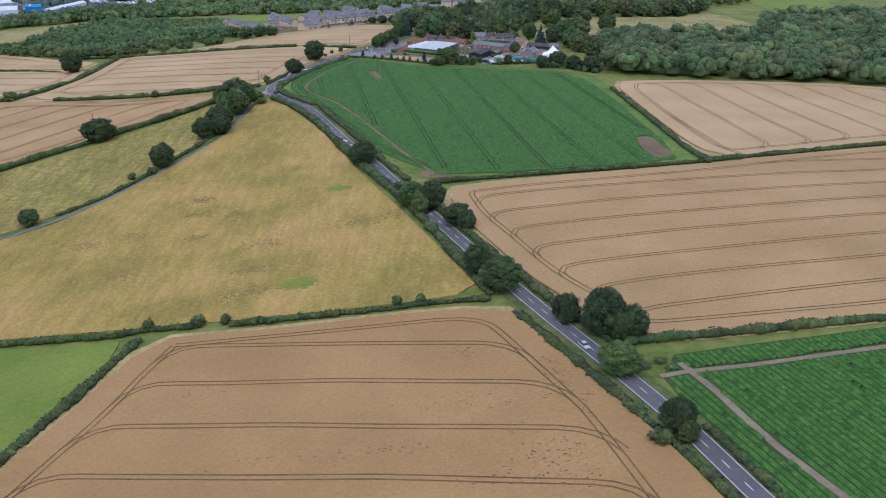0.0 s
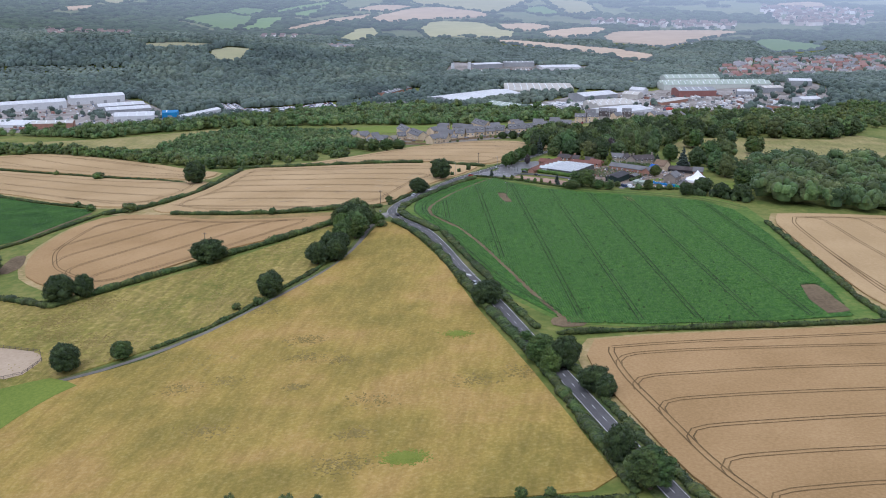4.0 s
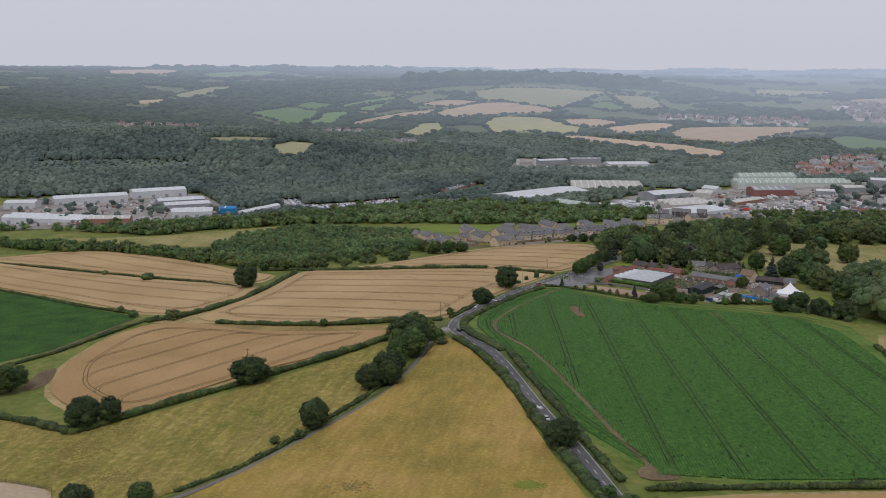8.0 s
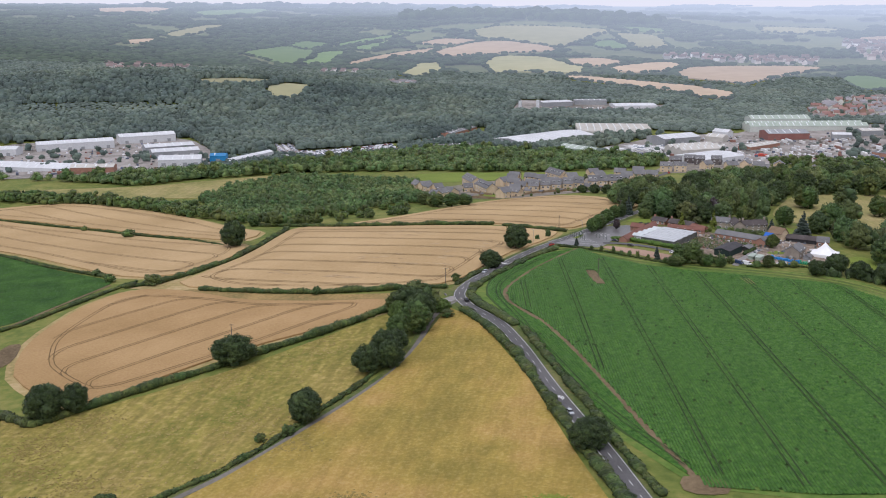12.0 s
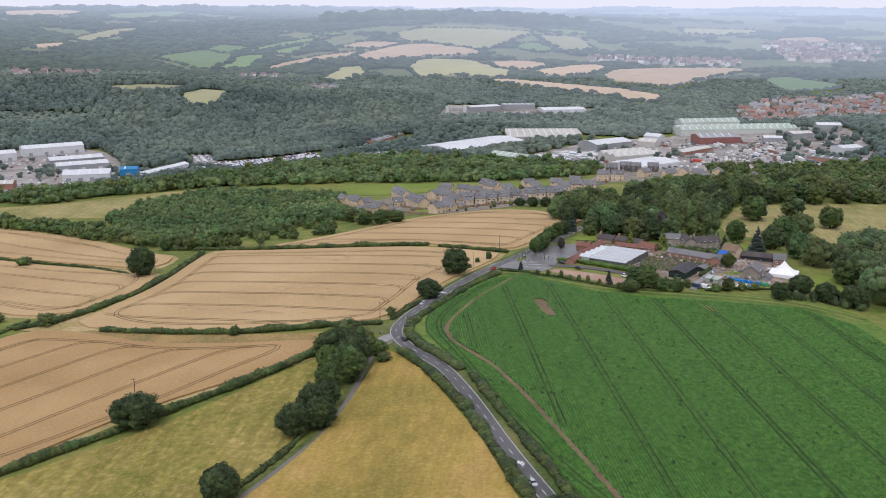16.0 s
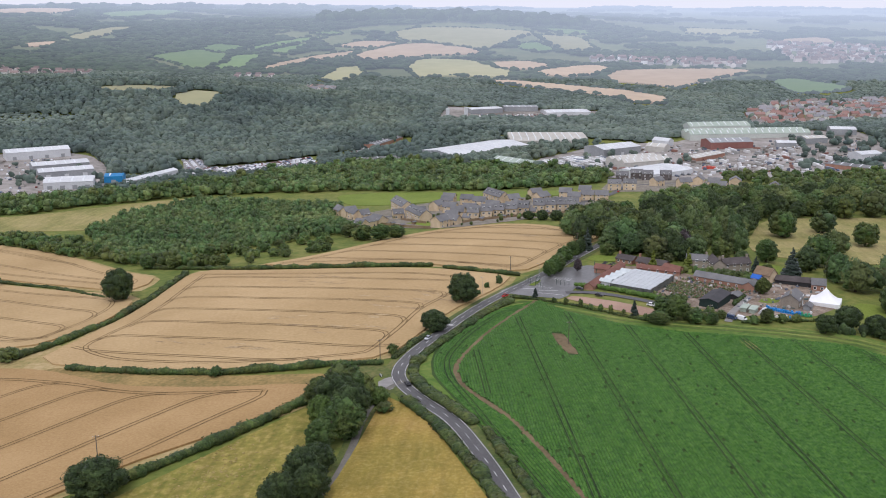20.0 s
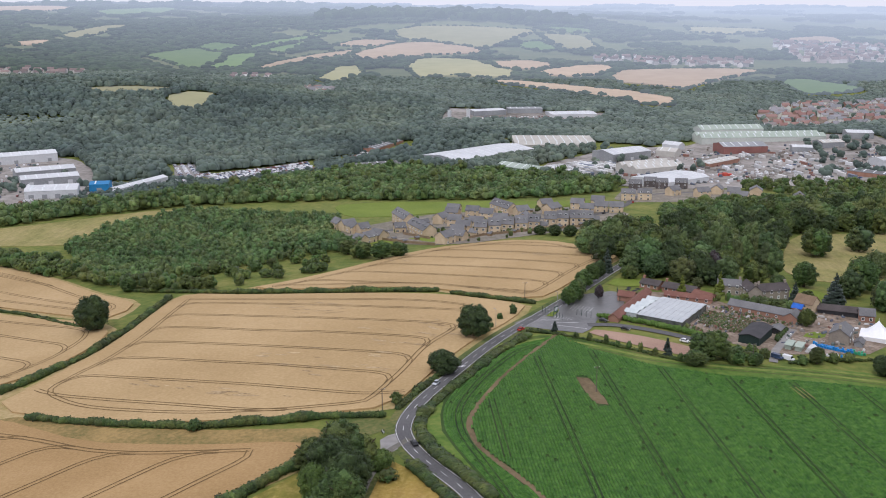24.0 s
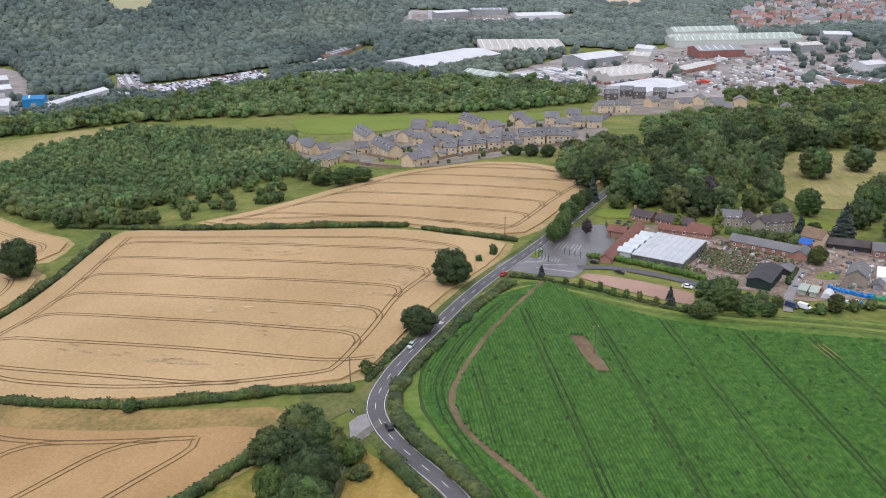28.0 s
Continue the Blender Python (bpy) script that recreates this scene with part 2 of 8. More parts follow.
def sward(name, dark, mid, light, warm, patch=0.018, tuft=0.9, rake=0.0, contrast=1.0, bump=0.6):
    """Grass left to itself: broad drifts of green and rust, a raked grain, and fine tufts."""
    m = bpy.data.materials.new(name)
    m.use_nodes = True
    n, link = m.node_tree.nodes, m.node_tree.links.new
    bsdf, geo = n["Principled BSDF"], n.new("ShaderNodeNewGeometry")

    def cloud_of(size, detail, turn=None):
        tex = n.new("ShaderNodeTexNoise")
        tex.inputs["Scale"].default_value, tex.inputs["Detail"].default_value = size, detail
        tex.inputs["Roughness"].default_value = 0.62
        if turn is None:
            link(geo.outputs["Position"], tex.inputs["Vector"])
        else:
            way = n.new("ShaderNodeMapping")
            way.inputs["Rotation"].default_value, way.inputs["Scale"].default_value = (0, 0, turn), (1, 0.16, 1)
            link(geo.outputs["Position"], way.inputs["Vector"])
            link(way.outputs["Vector"], tex.inputs["Vector"])
        return tex.outputs["Fac"]

    def ramp_of(fac, stops):
        ramp = n.new("ShaderNodeValToRGB")
        for k, (at, c) in enumerate(stops):
            e = ramp.color_ramp.elements[k] if k < 2 else ramp.color_ramp.elements.new(at)
            e.position, e.color = at, (*c, 1)
        link(fac, ramp.inputs["Fac"])
        return ramp.outputs["Color"]

    def mixed(kind, a, b, fac):
        mix = n.new("ShaderNodeMix")
        mix.data_type, mix.blend_type = "RGBA", kind
        if isinstance(fac, float):
            mix.inputs["Factor"].default_value = fac
        else:
            link(fac, mix.inputs["Factor"])
        link(a, mix.inputs["A"])
        link(b, mix.inputs["B"])
        return mix.outputs["Result"]

    grain = ramp_of(cloud_of(tuft, 6.0), [(0.33, dark), (0.68, light), (0.5, mid)])
    drift = ramp_of(cloud_of(patch, 6.0), [(0.39, dark), (0.62, warm), (0.5, mid)])
    streak = ramp_of(cloud_of(0.35, 5.0, rake), [(0.36, (0.5 - 0.14 * contrast,) * 3), (0.66, (0.5 + 0.13 * contrast,) * 3)])
    colour = mixed("OVERLAY", mixed("MIX", drift, grain, 0.42 * contrast), streak, 0.5)
    link(colour, bsdf.inputs["Base Color"])
    bsdf.inputs["Roughness"].default_value, bsdf.inputs["Specular IOR Level"].default_value = 0.95, 0.2
    tex, b = cloud_of(tuft * 2, 6.0), n.new("ShaderNodeBump")
    b.inputs["Strength"].default_value, b.inputs["Distance"].default_value = bump, 0.4
    link(tex, b.inputs["Height"])
    link(b.outputs["Normal"], bsdf.inputs["Normal"])
    return m


MEADOW = sward("dry_meadow", (0.195, 0.158, 0.032), (0.315, 0.226, 0.052), (0.47, 0.36, 0.14), (0.40, 0.25, 0.083), 0.03, 0.8, 0.25, 0.9)
PARK_GRASS = sward("bleached_park_grass", (0.17, 0.175, 0.05), (0.275, 0.24, 0.09), (0.40, 0.335, 0.165), (0.34, 0.28, 0.125), 0.035, 0.5, 0.6, 0.9)
PASTURE = sward("rough_pasture", (0.135, 0.142, 0.025), (0.235, 0.198, 0.045), (0.40, 0.31, 0.112), (0.30, 0.225, 0.07), 0.03, 0.42, 0.9, 1.45, 0.9)


# ---- tools for shapes ----
def part(name, bm, mat, parent=None, label=""):
    """Links a bmesh, or (points, faces), as one mesh object under its thing."""
    mesh = bpy.data.meshes.new(name)
    if isinstance(bm, tuple):
        mesh.from_pydata(bm[0], [], bm[1])
    else:
        bm.to_mesh(mesh)
        bm.free()
    mesh.materials.append(mat)
    ob = new(name, mesh)
    ob.parent = parent
    if label:
        ob["label"] = label
    return ob


def smooth(ob):
    ob.data.shade_smooth()
    return ob


def inside(poly, x, y):
    """Which of the points lie in a polygon."""
    x, y = np.asarray(x, float), np.asarray(y, float)
    hit = np.zeros(x.shape, bool)
    for (ax, ay), (bx, by) in zip(poly, poly[1:] + poly[:1]):
        if ay != by:
            hit ^= ((ay > y) != (by > y)) & (x < (bx - ax) * (y - ay) / (by - ay) + ax)
    return hit


def rounded(line, times=1, closed=True):
    """Corner cutting."""
    line = [tuple(map(float, p)) for p in line]
    for _ in range(times):
        out = [] if closed else [line[0]]
        for a, b in zip(line, line[1:] + line[:1] if closed else line[1:]):
            out += [(a[0] * 0.8 + b[0] * 0.2, a[1] * 0.8 + b[1] * 0.2), (a[0] * 0.2 + b[0] * 0.8, a[1] * 0.2 + b[1] * 0.8)]
        line = out if closed else out + [line[-1]]
    return line


def spaced(line, step, closed=False):
    """Points along a line every step metres."""
    line = list(line) + ([line[0]] if closed else [])
    p = np.array(line, float)
    d = np.r_[0, np.cumsum(np.hypot(*np.diff(p, axis=0).T))]
    s = np.linspace(0, d[-1], max(2, int(round(d[-1] / step)) + 1))
    out = np.stack([np.interp(s, d, p[:, 0]), np.interp(s, d, p[:, 1])], 1)
    return out[:-1] if closed else out


def sheet(poly, step, lift, skirt=0.0):
    """A draped sheet over a polygon: points and faces. skirt: how far its rim reaches down."""
    from mathutils.geometry import delaunay_2d_cdt
    rim = spaced(poly, step, closed=True)
    lo, hi = rim.min(0), rim.max(0)
    gx, gy = np.meshgrid(np.arange(lo[0] + step / 2, hi[0], step), np.arange(lo[1] + step / 2, hi[1], step))
    gx, gy = gx.ravel(), gy.ravel()
    keep = inside([tuple(p) for p in rim], gx, gy)
    near = np.array([np.hypot(rim[:, 0] - a, rim[:, 1] - b).min() > step * 0.45 for a, b in zip(gx[keep], gy[keep])], bool)
    pts = [Vector(p) for p in rim.tolist() + np.stack([gx[keep][near], gy[keep][near]], 1).tolist()]
    n = len(rim)
    v, e, f, *_ = delaunay_2d_cdt(pts, [(i, (i + 1) % n) for i in range(n)], [], 1, 1e-4)
    xy = np.array([tuple(p) for p in v])
    z = land(xy[:, 0], xy[:, 1]) + lift
    verts = [(a, b, c) for (a, b), c in zip(xy.tolist(), z.tolist())]
    faces = []
    for t in f:
        (ax, ay), (bx, by), (cx, cy) = xy[t[0]], xy[t[1]], xy[t[2]]
        faces.append(tuple(t) if (bx - ax) * (cy - ay) - (by - ay) * (cx - ax) > 0 else tuple(reversed(t)))
    if skirt:
        count = {}
        for t in faces:
            for a, b in zip(t, t[1:] + t[:1]):
                count[(a, b)] = 1
        for a, b in list(count):
            if (b, a) not in count:
                k = len(verts)
                verts += [(verts[b][0], verts[b][1], verts[b][2] - skirt), (verts[a][0], verts[a][1], verts[a][2] - skirt)]
                faces.append((b, a, k + 1, k))
    return verts, faces


def ribbon(line, width, lift, step=6.0, side=0.0):
    """A draped strip along a line, side metres to its right."""
    p = spaced(line, step)
    d = np.gradient(p, axis=0)
    d /= np.maximum(np.hypot(d[:, 0], d[:, 1]), 1e-6)[:, None]
    out = np.stack([d[:, 1], -d[:, 0]], 1)
    a, b = p + out * (side - width / 2), p + out * (side + width / 2)
    za, zb = land(a[:, 0], a[:, 1]) + lift, land(b[:, 0], b[:, 1]) + lift
    k = len(p)
    verts = [(*q, z) for q, z in zip(a.tolist(), za.tolist())] + [(*q, z) for q, z in zip(b.tolist(), zb.tolist())]
    return verts, [(i, k + i, k + i + 1, i + 1) for i in range(k - 1)]


def merged(pieces):
    verts, faces = [], []
    for v, f in pieces:
        k = len(verts)
        verts += v
        faces += [tuple(i + k for i in t) for t in f]
    return verts, faces


def inset(poly, by):
    """A polygon drawn in by some metres."""
    p = np.array(poly, float)
    area = (p[:, 0] * np.roll(p[:, 1], -1) - np.roll(p[:, 0], -1) * p[:, 1]).sum()
    e = np.roll(p, -1, 0) - p
    e /= np.maximum(np.hypot(e[:, 0], e[:, 1]), 1e-6)[:, None]
    nrm = np.stack([-e[:, 1], e[:, 0]], 1) * (1 if area > 0 else -1)
    m = nrm + np.roll(nrm, 1, 0)
    m /= np.maximum((m * m).sum(1) / 2, 0.45)[:, None]
    return [tuple(q) for q in (p + m * by).tolist()]


def stripes(poly, angle, gap, through_point=(0, 0)):
    """Straight lines across a polygon at an angle (radians), every gap metres, one of them through a point."""
    c, s = math.cos(angle), math.sin(angle)
    p = [(x * c + y * s, -x * s + y * c) for x, y in poly]
    lo, hi = min(q[1] for q in p), max(q[1] for q in p)
    first = -through_point[0] * s + through_point[1] * c
    out, v = [], first + math.ceil((lo - first) / gap) * gap
    while v < hi:
        cuts = []
        for (ax, ay), (bx, by) in zip(p, p[1:] + p[:1]):
            if (ay > v) != (by > v):
                cuts.append(ax + (v - ay) * (bx - ax) / (by - ay))
        cuts.sort()
        for a, b in zip(cuts[::2], cuts[1::2]):
            if b - a > 4:
                out.append([(a * c - v * s, a * s + v * c), (b * c - v * s, b * s + v * c)])
        v += gap
    return out


def wheelmarks(lines, lift, width=0.42, gauge=1.75):
    return merged([ribbon(l, width, lift, 4.5, s * gauge / 2) for l in lines for s in (-1, 1)])


FIELDS = []


def bent(line, amount, rng):
    """A line that wavers a little."""
    p = spaced(line, 25.0)
    if len(p) > 2:
        p[1:-1] += rng.normal(0, amount, p[1:-1].shape)
    return [tuple(q) for q in p.tolist()]


def hooked(line, ring, n):
    """A wheel mark whose ends swing round into the one that runs along the field's edge."""
    p = [Vector(q) for q in line]
    if (p[-1] - p[0]).length < 45:
        return line
    for k in (0, 1):
        end, d = p[-1], (p[-1] - p[-2]).normalized()
        best = min(zip(ring, ring[1:] + ring[:1]), key=lambda s: ((Vector(s[0]) + Vector(s[1])) / 2 - end).length + 0.3 * abs((end - Vector(s[0])).cross(Vector(s[1]) - Vector(s[0]))) / max(1, (Vector(s[1]) - Vector(s[0])).length))
        u = (Vector(best[1]) - Vector(best[0])).normalized()
        if (u.y > 0) if abs(u.dot(d)) < 0.6 else (u.dot(d) < 0):
            u = -u
        a, c = end - d * 10, end + u * 10
        p = [q for q in p[:-1] if (q - end).dot(d) < -11] + [a * (1 - t) ** 2 + end * 2 * t * (1 - t) + c * t * t for t in (0, 0.2, 0.4, 0.6, 0.8, 1)]
        p.reverse()
    return [tuple(q) for q in p]


def field(name, label, poly, mat, lift=0.75, step=14.0, angle=None, gap=21.5, at=(0, 0), rim=11.0, soft=1, laid=0, ring=None):
    """A field of standing crop or grass, with its wheel marks and, where there are, its patches of flattened corn."""
    poly = rounded(poly, soft) if soft else poly
    FIELDS.append(poly)
    ob = part(name, sheet(poly, step, lift, lift + 0.4), mat)
    tagged(ob, label, "field", kind="structure")
    if mat in (WHEAT, DUN_WHEAT, PALE_WHEAT):
        tagged(part("field_verge", sheet(inset(poly, -3.2), step, 0.1), STRAW), "strip of straw-coloured grass round the wheat", "verge", kind="structure")
    rng = np.random.default_rng(len(FIELDS))
    if angle is not None:
        ring = ring or inset(poly, rim)
        lines = [rounded(ring + ring[:1], 2, False)] + [hooked(bent(l, 0.35, rng), ring, n) for n, l in enumerate(stripes(ring, angle, gap, at))]
        for l in lines:
            part("wheel_mark", wheelmarks([l], lift + 0.06), TRAM, ob, "dark double wheel mark through the crop")
    lo, hi = np.min(poly, 0), np.max(poly, 0)
    for _ in range(laid):
        c = rng.uniform(lo, hi)
        if not inside(inset(poly, 14), *c):
            continue
        a = (angle or 0) + rng.normal(0, 0.2)
        d = np.array([math.cos(a), math.sin(a)])
        pieces = []
        for _ in range(rng.integers(5, 14)):
            q = c + d * rng.normal(0, 9) + np.array([-d[1], d[0]]) * rng.normal(0, 2)
            r, k = rng.uniform(0.5, 1.5), 7
            ring = [(q[0] + d[0] * math.cos(t) * r * 2.4 - d[1] * math.sin(t) * r * 0.5, q[1] + d[1] * math.cos(t) * r * 2.4 + d[0] * math.sin(t) * r * 0.5) for t in np.arange(k) * 6.283 / k]
            pieces.append(([(x, y, high(x, y) + lift + 0.05) for x, y in ring], [tuple(range(k))]))
        part("flattened_corn", merged(pieces), LAID, ob, "flattened streaks of corn")
    return ob


# ---- ground ----
def ground_sheet():
    xs = np.unique(np.r_[np.arange(-4200, -1000, 80), np.arange(-1000, 1000, 20), np.arange(1000, 4201, 80)])
    ys = np.unique(np.r_[np.arange(-600, -100, 50), np.arange(-100, 1900, 20), np.arange(1900, 2161, 60)])
    X, Y = np.meshgrid(xs, ys)
    Z = land(X, Y)
    k = len(xs)
    verts = np.stack([X.ravel(), Y.ravel(), Z.ravel()], 1).tolist()
    faces = [(j * k + i, j * k + i + 1, (j + 1) * k + i + 1, (j + 1) * k + i) for j in range(len(ys) - 1) for i in range(k - 1)]
    ob = smooth(part("ground", (verts, faces), GROUND_GRASS))
    tagged(ob, "rough green countryside rolling down to a wooded valley", "ground", kind="structure")


ground_sheet()

# ---- fields ----
F1 = [(-78, 255), (-46, 254), (-14, 256), (13, 256), (18, 253), (30, 225), (39.5, 201), (46.2, 184), (51.8, 168), (56.5, 151), (75, 60), (80, -60), (-160, -60), (-128, 110), (-103, 194), (-93, 223), (-86, 248)]
field("wheat_field", "ripe dun wheat field with dark tractor wheel marks", F1, DUN_WHEAT, angle=-0.175, gap=20.2, at=(-28, 220.2), soft=0, laid=10,
      ring=[(-76, 249.5), (-29, 249), (10, 250.5), (19, 229), (26.4, 210.5), (33, 194), (58, 90), (66, -52), (-148, -52), (-118, 110), (-94, 190), (-85, 215), (-80.5, 235)])
spots = np.random.default_rng(41)
specks = []
for x, y, wide, deep, many in [(27, 214, 2.5, 7, 60), (33, 203, 2, 5, 30), (22, 180, 4, 6, 60), (27, 174, 3, 5, 40), (12, 173, 7, 1.5, 40), (-20, 187, 14, 1.2, 50), (8, 204, 9, 1.4, 40), (-28, 163, 12, 1.2, 60), (4, 231, 2, 3, 20), (-62, 221, 5, 2, 24), (-2, 150, 12, 2, 40)]:
    for _ in range(many):
        px, py, r = x + spots.normal(0, wide), y + spots.normal(0, deep), spots.uniform(0.08, 0.27)
        if inside(inset(F1, 3), px, py):
            specks.append(([(px + math.cos(t) * r * 1.5, py + math.sin(t) * r * 0.7, high(px, py) + 0.83) for t in np.arange(6) * 1.047 + spots.uniform(0, 1)], [tuple(range(6))]))
tagged(part("thin_patches", merged(specks), TRAM), "small dark gaps where the wheat stands thin", "gaps", kind="stuff")
F2 = [(-99, 532), (-90, 524), (-79, 505), (-58, 458), (-37, 398), (-15, 342), (0, 300), (11, 268), (-13, 264), (-62, 263), (-86, 264), (-140, 266), (-220, 268), (-215, 320), (-172, 344), (-152, 358), (-137, 380), (-122, 412), (-113, 434), (-106, 455), (-102, 480)]
field("meadow", "dry yellow grass meadow with darker weedy patches", F2, MEADOW, lift=0.35, soft=0)
F3 = [(-260, 262), (-130, 259), (-112, 257), (-91, 256), (-97, 229), (-107, 199), (-130, 120), (-260, 120)]
field("green_field", "bright green grass field beside a hedge", F3, LAWN, lift=0.3, soft=0)
F4 = [(3, 363), (24, 368), (69, 376), (105, 385), (144, 402), (192, 421), (270, 452), (330, 300), (280, 285), (170, 248.5), (116, 238.2), (75, 234.3), (50, 233), (40, 253), (28, 276), (17, 309), (8, 335)]
field("wheat_field", "ripe tan wheat field beside the road", inset(F4, -2.5), WHEAT, angle=0.165, gap=18.4, at=(63.7, 324), rim=8, laid=5)
F5 = [(57, 221), (71.5, 223.5), (90, 226), (113, 230), (180, 242), (290, 270), (260, 60), (95, 60), (78, 118), (68, 150), (62, 171), (58.7, 182), (51.8, 208.5), (53, 215)]
F6 = [(-86, 551), (-80, 537), (-70, 517), (-51, 470), (-30, 422), (-6, 388), (25, 383), (71, 390), (96, 398), (97, 430), (94, 471), (90, 533), (82, 583), (65, 602), (34, 604), (4, 605), (-19, 612), (-40, 628), (-58, 636), (-66, 634), (-77, 612), (-85, 591), (-89, 570)]
F7 = [(99, 575), (131, 590), (174, 602), (250, 612), (330, 560), (330, 480), (256, 464), (199, 440), (156, 418), (118, 402), (110, 420), (105, 480)]
field("wheat_field", "pale ripe wheat field below the wood", inset(F7, -2.0), PALE_WHEAT, angle=-1.46, gap=23, at=(126, 570), rim=9)
F8 = [(-121, 526), (-146, 488), (-166, 461), (-187, 441), (-205, 426), (-216, 416), (-254, 428), (-330, 440), (-340, 370), (-230, 330), (-185, 340), (-166, 356), (-148, 374), (-134, 396), (-122, 425), (-114, 450), (-111, 479), (-112, 505)]
field("pasture", "rough dry pasture of tufted grass", F8, PASTURE, lift=0.3, soft=0)
F9 = [(-121, 538.5), (-128, 541), (-140, 539.5), (-160, 539), (-195, 542.5), (-237, 565), (-262, 568), (-270, 541), (-266, 493), (-251, 459), (-233, 444), (-209, 430), (-195, 452), (-173, 483), (-140, 513), (-122, 534)]
field("wheat_field", "ripe tan wheat field between hedges", inset(F9, -2.5), WHEAT, angle=0.97, gap=21.4, at=(-205.6, 469.7), laid=4,
      ring=[(-140.5, 537.3), (-159, 536.6), (-175, 536.8), (-192, 539.6), (-215, 549.7), (-250, 559), (-260, 548), (-258, 497), (-243, 468), (-228, 455), (-209, 442), (-190, 462), (-170, 486.5), (-151.5, 515.5), (-139.8, 532)])
ROUGH_GRASS = material("rough_headland_grass", [(0.13, 0.12, 0.038), (0.245, 0.175, 0.065), (0.345, 0.235, 0.09)], (0.07, 0.7), 0.95, 0.6, 1.5)
tagged(part("field_verge", sheet([(-118, 545), (-122, 553), (-154, 553), (-190, 556.5), (-230, 569), (-238, 566), (-195, 541), (-160, 537), (-128, 538)], 6, 0.22), ROUGH_GRASS), "rough olive and straw grass between hedge and wheat", "verge", kind="structure")
F10 = [(-242, 578), (-236, 602), (-229, 646), (-233, 715), (-231, 729), (-201, 720), (-159, 714), (-110, 707), (-75, 690), (-66, 684), (-74, 659), (-87, 633), (-95, 608), (-101, 585), (-106, 570), (-135, 564), (-164, 561), (-195, 563), (-222, 570)]
field("wheat_field", "pale ripe wheat field with flattened patches", inset(F10, -2.0), PALE_WHEAT, angle=-0.25, gap=20.2, at=(-166, 592), laid=26,
      ring=[(-226, 718), (-224.6, 693.6), (-221.8, 652), (-223.7, 624.4), (-228, 609.4), (-232, 590), (-210, 574), (-172.6, 566), (-141, 566.6), (-117, 571.4), (-112.4, 573), (-105.2, 602), (-101.3, 628), (-90, 655), (-79, 680), (-112, 697), (-160, 704)])
F11 = [(-201, 736), (-179, 751), (-156, 779), (-124, 824), (-80, 845), (-53, 836), (-37, 816), (-19, 796), (-37, 759), (-55, 709), (-63, 697), (-87, 709), (-112, 723), (-137, 728), (-169, 730)]
field("wheat_field", "pale ripe wheat field below new houses", inset(F11, -2.0), PALE_WHEAT, angle=-0.35, at=(-75, 759), rim=8, laid=4)
F12 = [(-520, 780), (-478, 815), (-446, 829), (-380, 808), (-328, 778), (-279, 734), (-252, 716), (-252, 688), (-312, 716), (-384, 746), (-441, 766)]
field("wheat_field", "pale ripe wheat field on a rounded hill", inset(F12, -2.0), PALE_WHEAT, angle=-0.5, rim=9)
F13 = [(-560, 790), (-431, 746), (-377, 730), (-307, 698), (-248, 676), (-241, 655), (-242, 628), (-252, 602), (-268, 596), (-284, 601), (-313, 619), (-373, 657), (-429, 682), (-540, 735)]
field("wheat_field", "pale ripe wheat field sloping to a hedge", inset(F13, -2.0), PALE_WHEAT, angle=-0.45, rim=9)
F14 = [(-560, 720), (-421, 669), (-379, 648), (-329, 616), (-282, 590), (-281, 559), (-290, 522), (-306, 500), (-420, 450), (-560, 480)]
F15 = [(-560, 870), (-442, 899), (-401, 929), (-349, 984), (-305, 1006), (-322, 978), (-342, 941), (-357, 901), (-350, 866), (-381, 861), (-460, 850)]
field("hill_meadow", "pale grass meadow on a rise above the valley", F15, PARK_GRASS, lift=0.3)
F16 = [(-227, 1029), (-191, 1050), (-128, 1050), (-60, 1040), (-20, 1030), (-40, 1000), (-104, 985), (-135, 985), (-170, 970), (-201, 968)]
field("green_field", "green grass field behind the houses", F16, LAWN, lift=0.3)
F17 = [(86, 872), (120, 882), (185, 905), (235, 915), (240, 840), (160, 772), (118, 750), (100, 764), (80, 752), (64, 752), (58, 778)]
field("parkland", "dry parkland grass among old trees", F17, PARK_GRASS, lift=0.3)
F18 = [(209, 923), (252, 957), (274, 860), (248, 788), (218, 796), (207, 856)]
field("pale_field", "pale dry field behind the wood", F18, PARK_GRASS, lift=0.3)
F19 = [(336, 1131), (400, 1175), (438, 1162), (363, 963), (331, 972), (310, 1019)]
field("green_field", "green grass field beyond the wood", F19, LAWN, lift=0.3)


LAWN_CORNER = [(-194, 339), (-181, 347), (-166, 341), (-170, 336), (-175, 322), (-178, 305), (-205, 300), (-214, 322)]
tagged(part("green_corner", sheet(LAWN_CORNER, 8, 0.42), LAWN), "bright green grass corner beside the lane", "grass", kind="structure")
SAND = material("arena_sand", [(0.36, 0.275, 0.18), (0.45, 0.355, 0.245)], (0.05, 0.8), 0.95, 0.2, 3.0)
ARENA = [(-240, 376), (-214, 374), (-196, 369), (-191, 361), (-192, 350), (-198, 346), (-230, 352)]
tagged(part("riding_arena", sheet(ARENA, 6, 0.42), SAND), "pale sand riding arena behind a low fence", "arena", kind="structure")
MUD = [(-276, 490), (-270, 492), (-261, 472), (-263, 460), (-269, 462), (-273, 474)]
tagged(part("muddy_gateway", sheet(rounded(MUD, 1), 4, 0.2), SOIL), "wet muddy gateway between the fields", "mud", kind="structure")


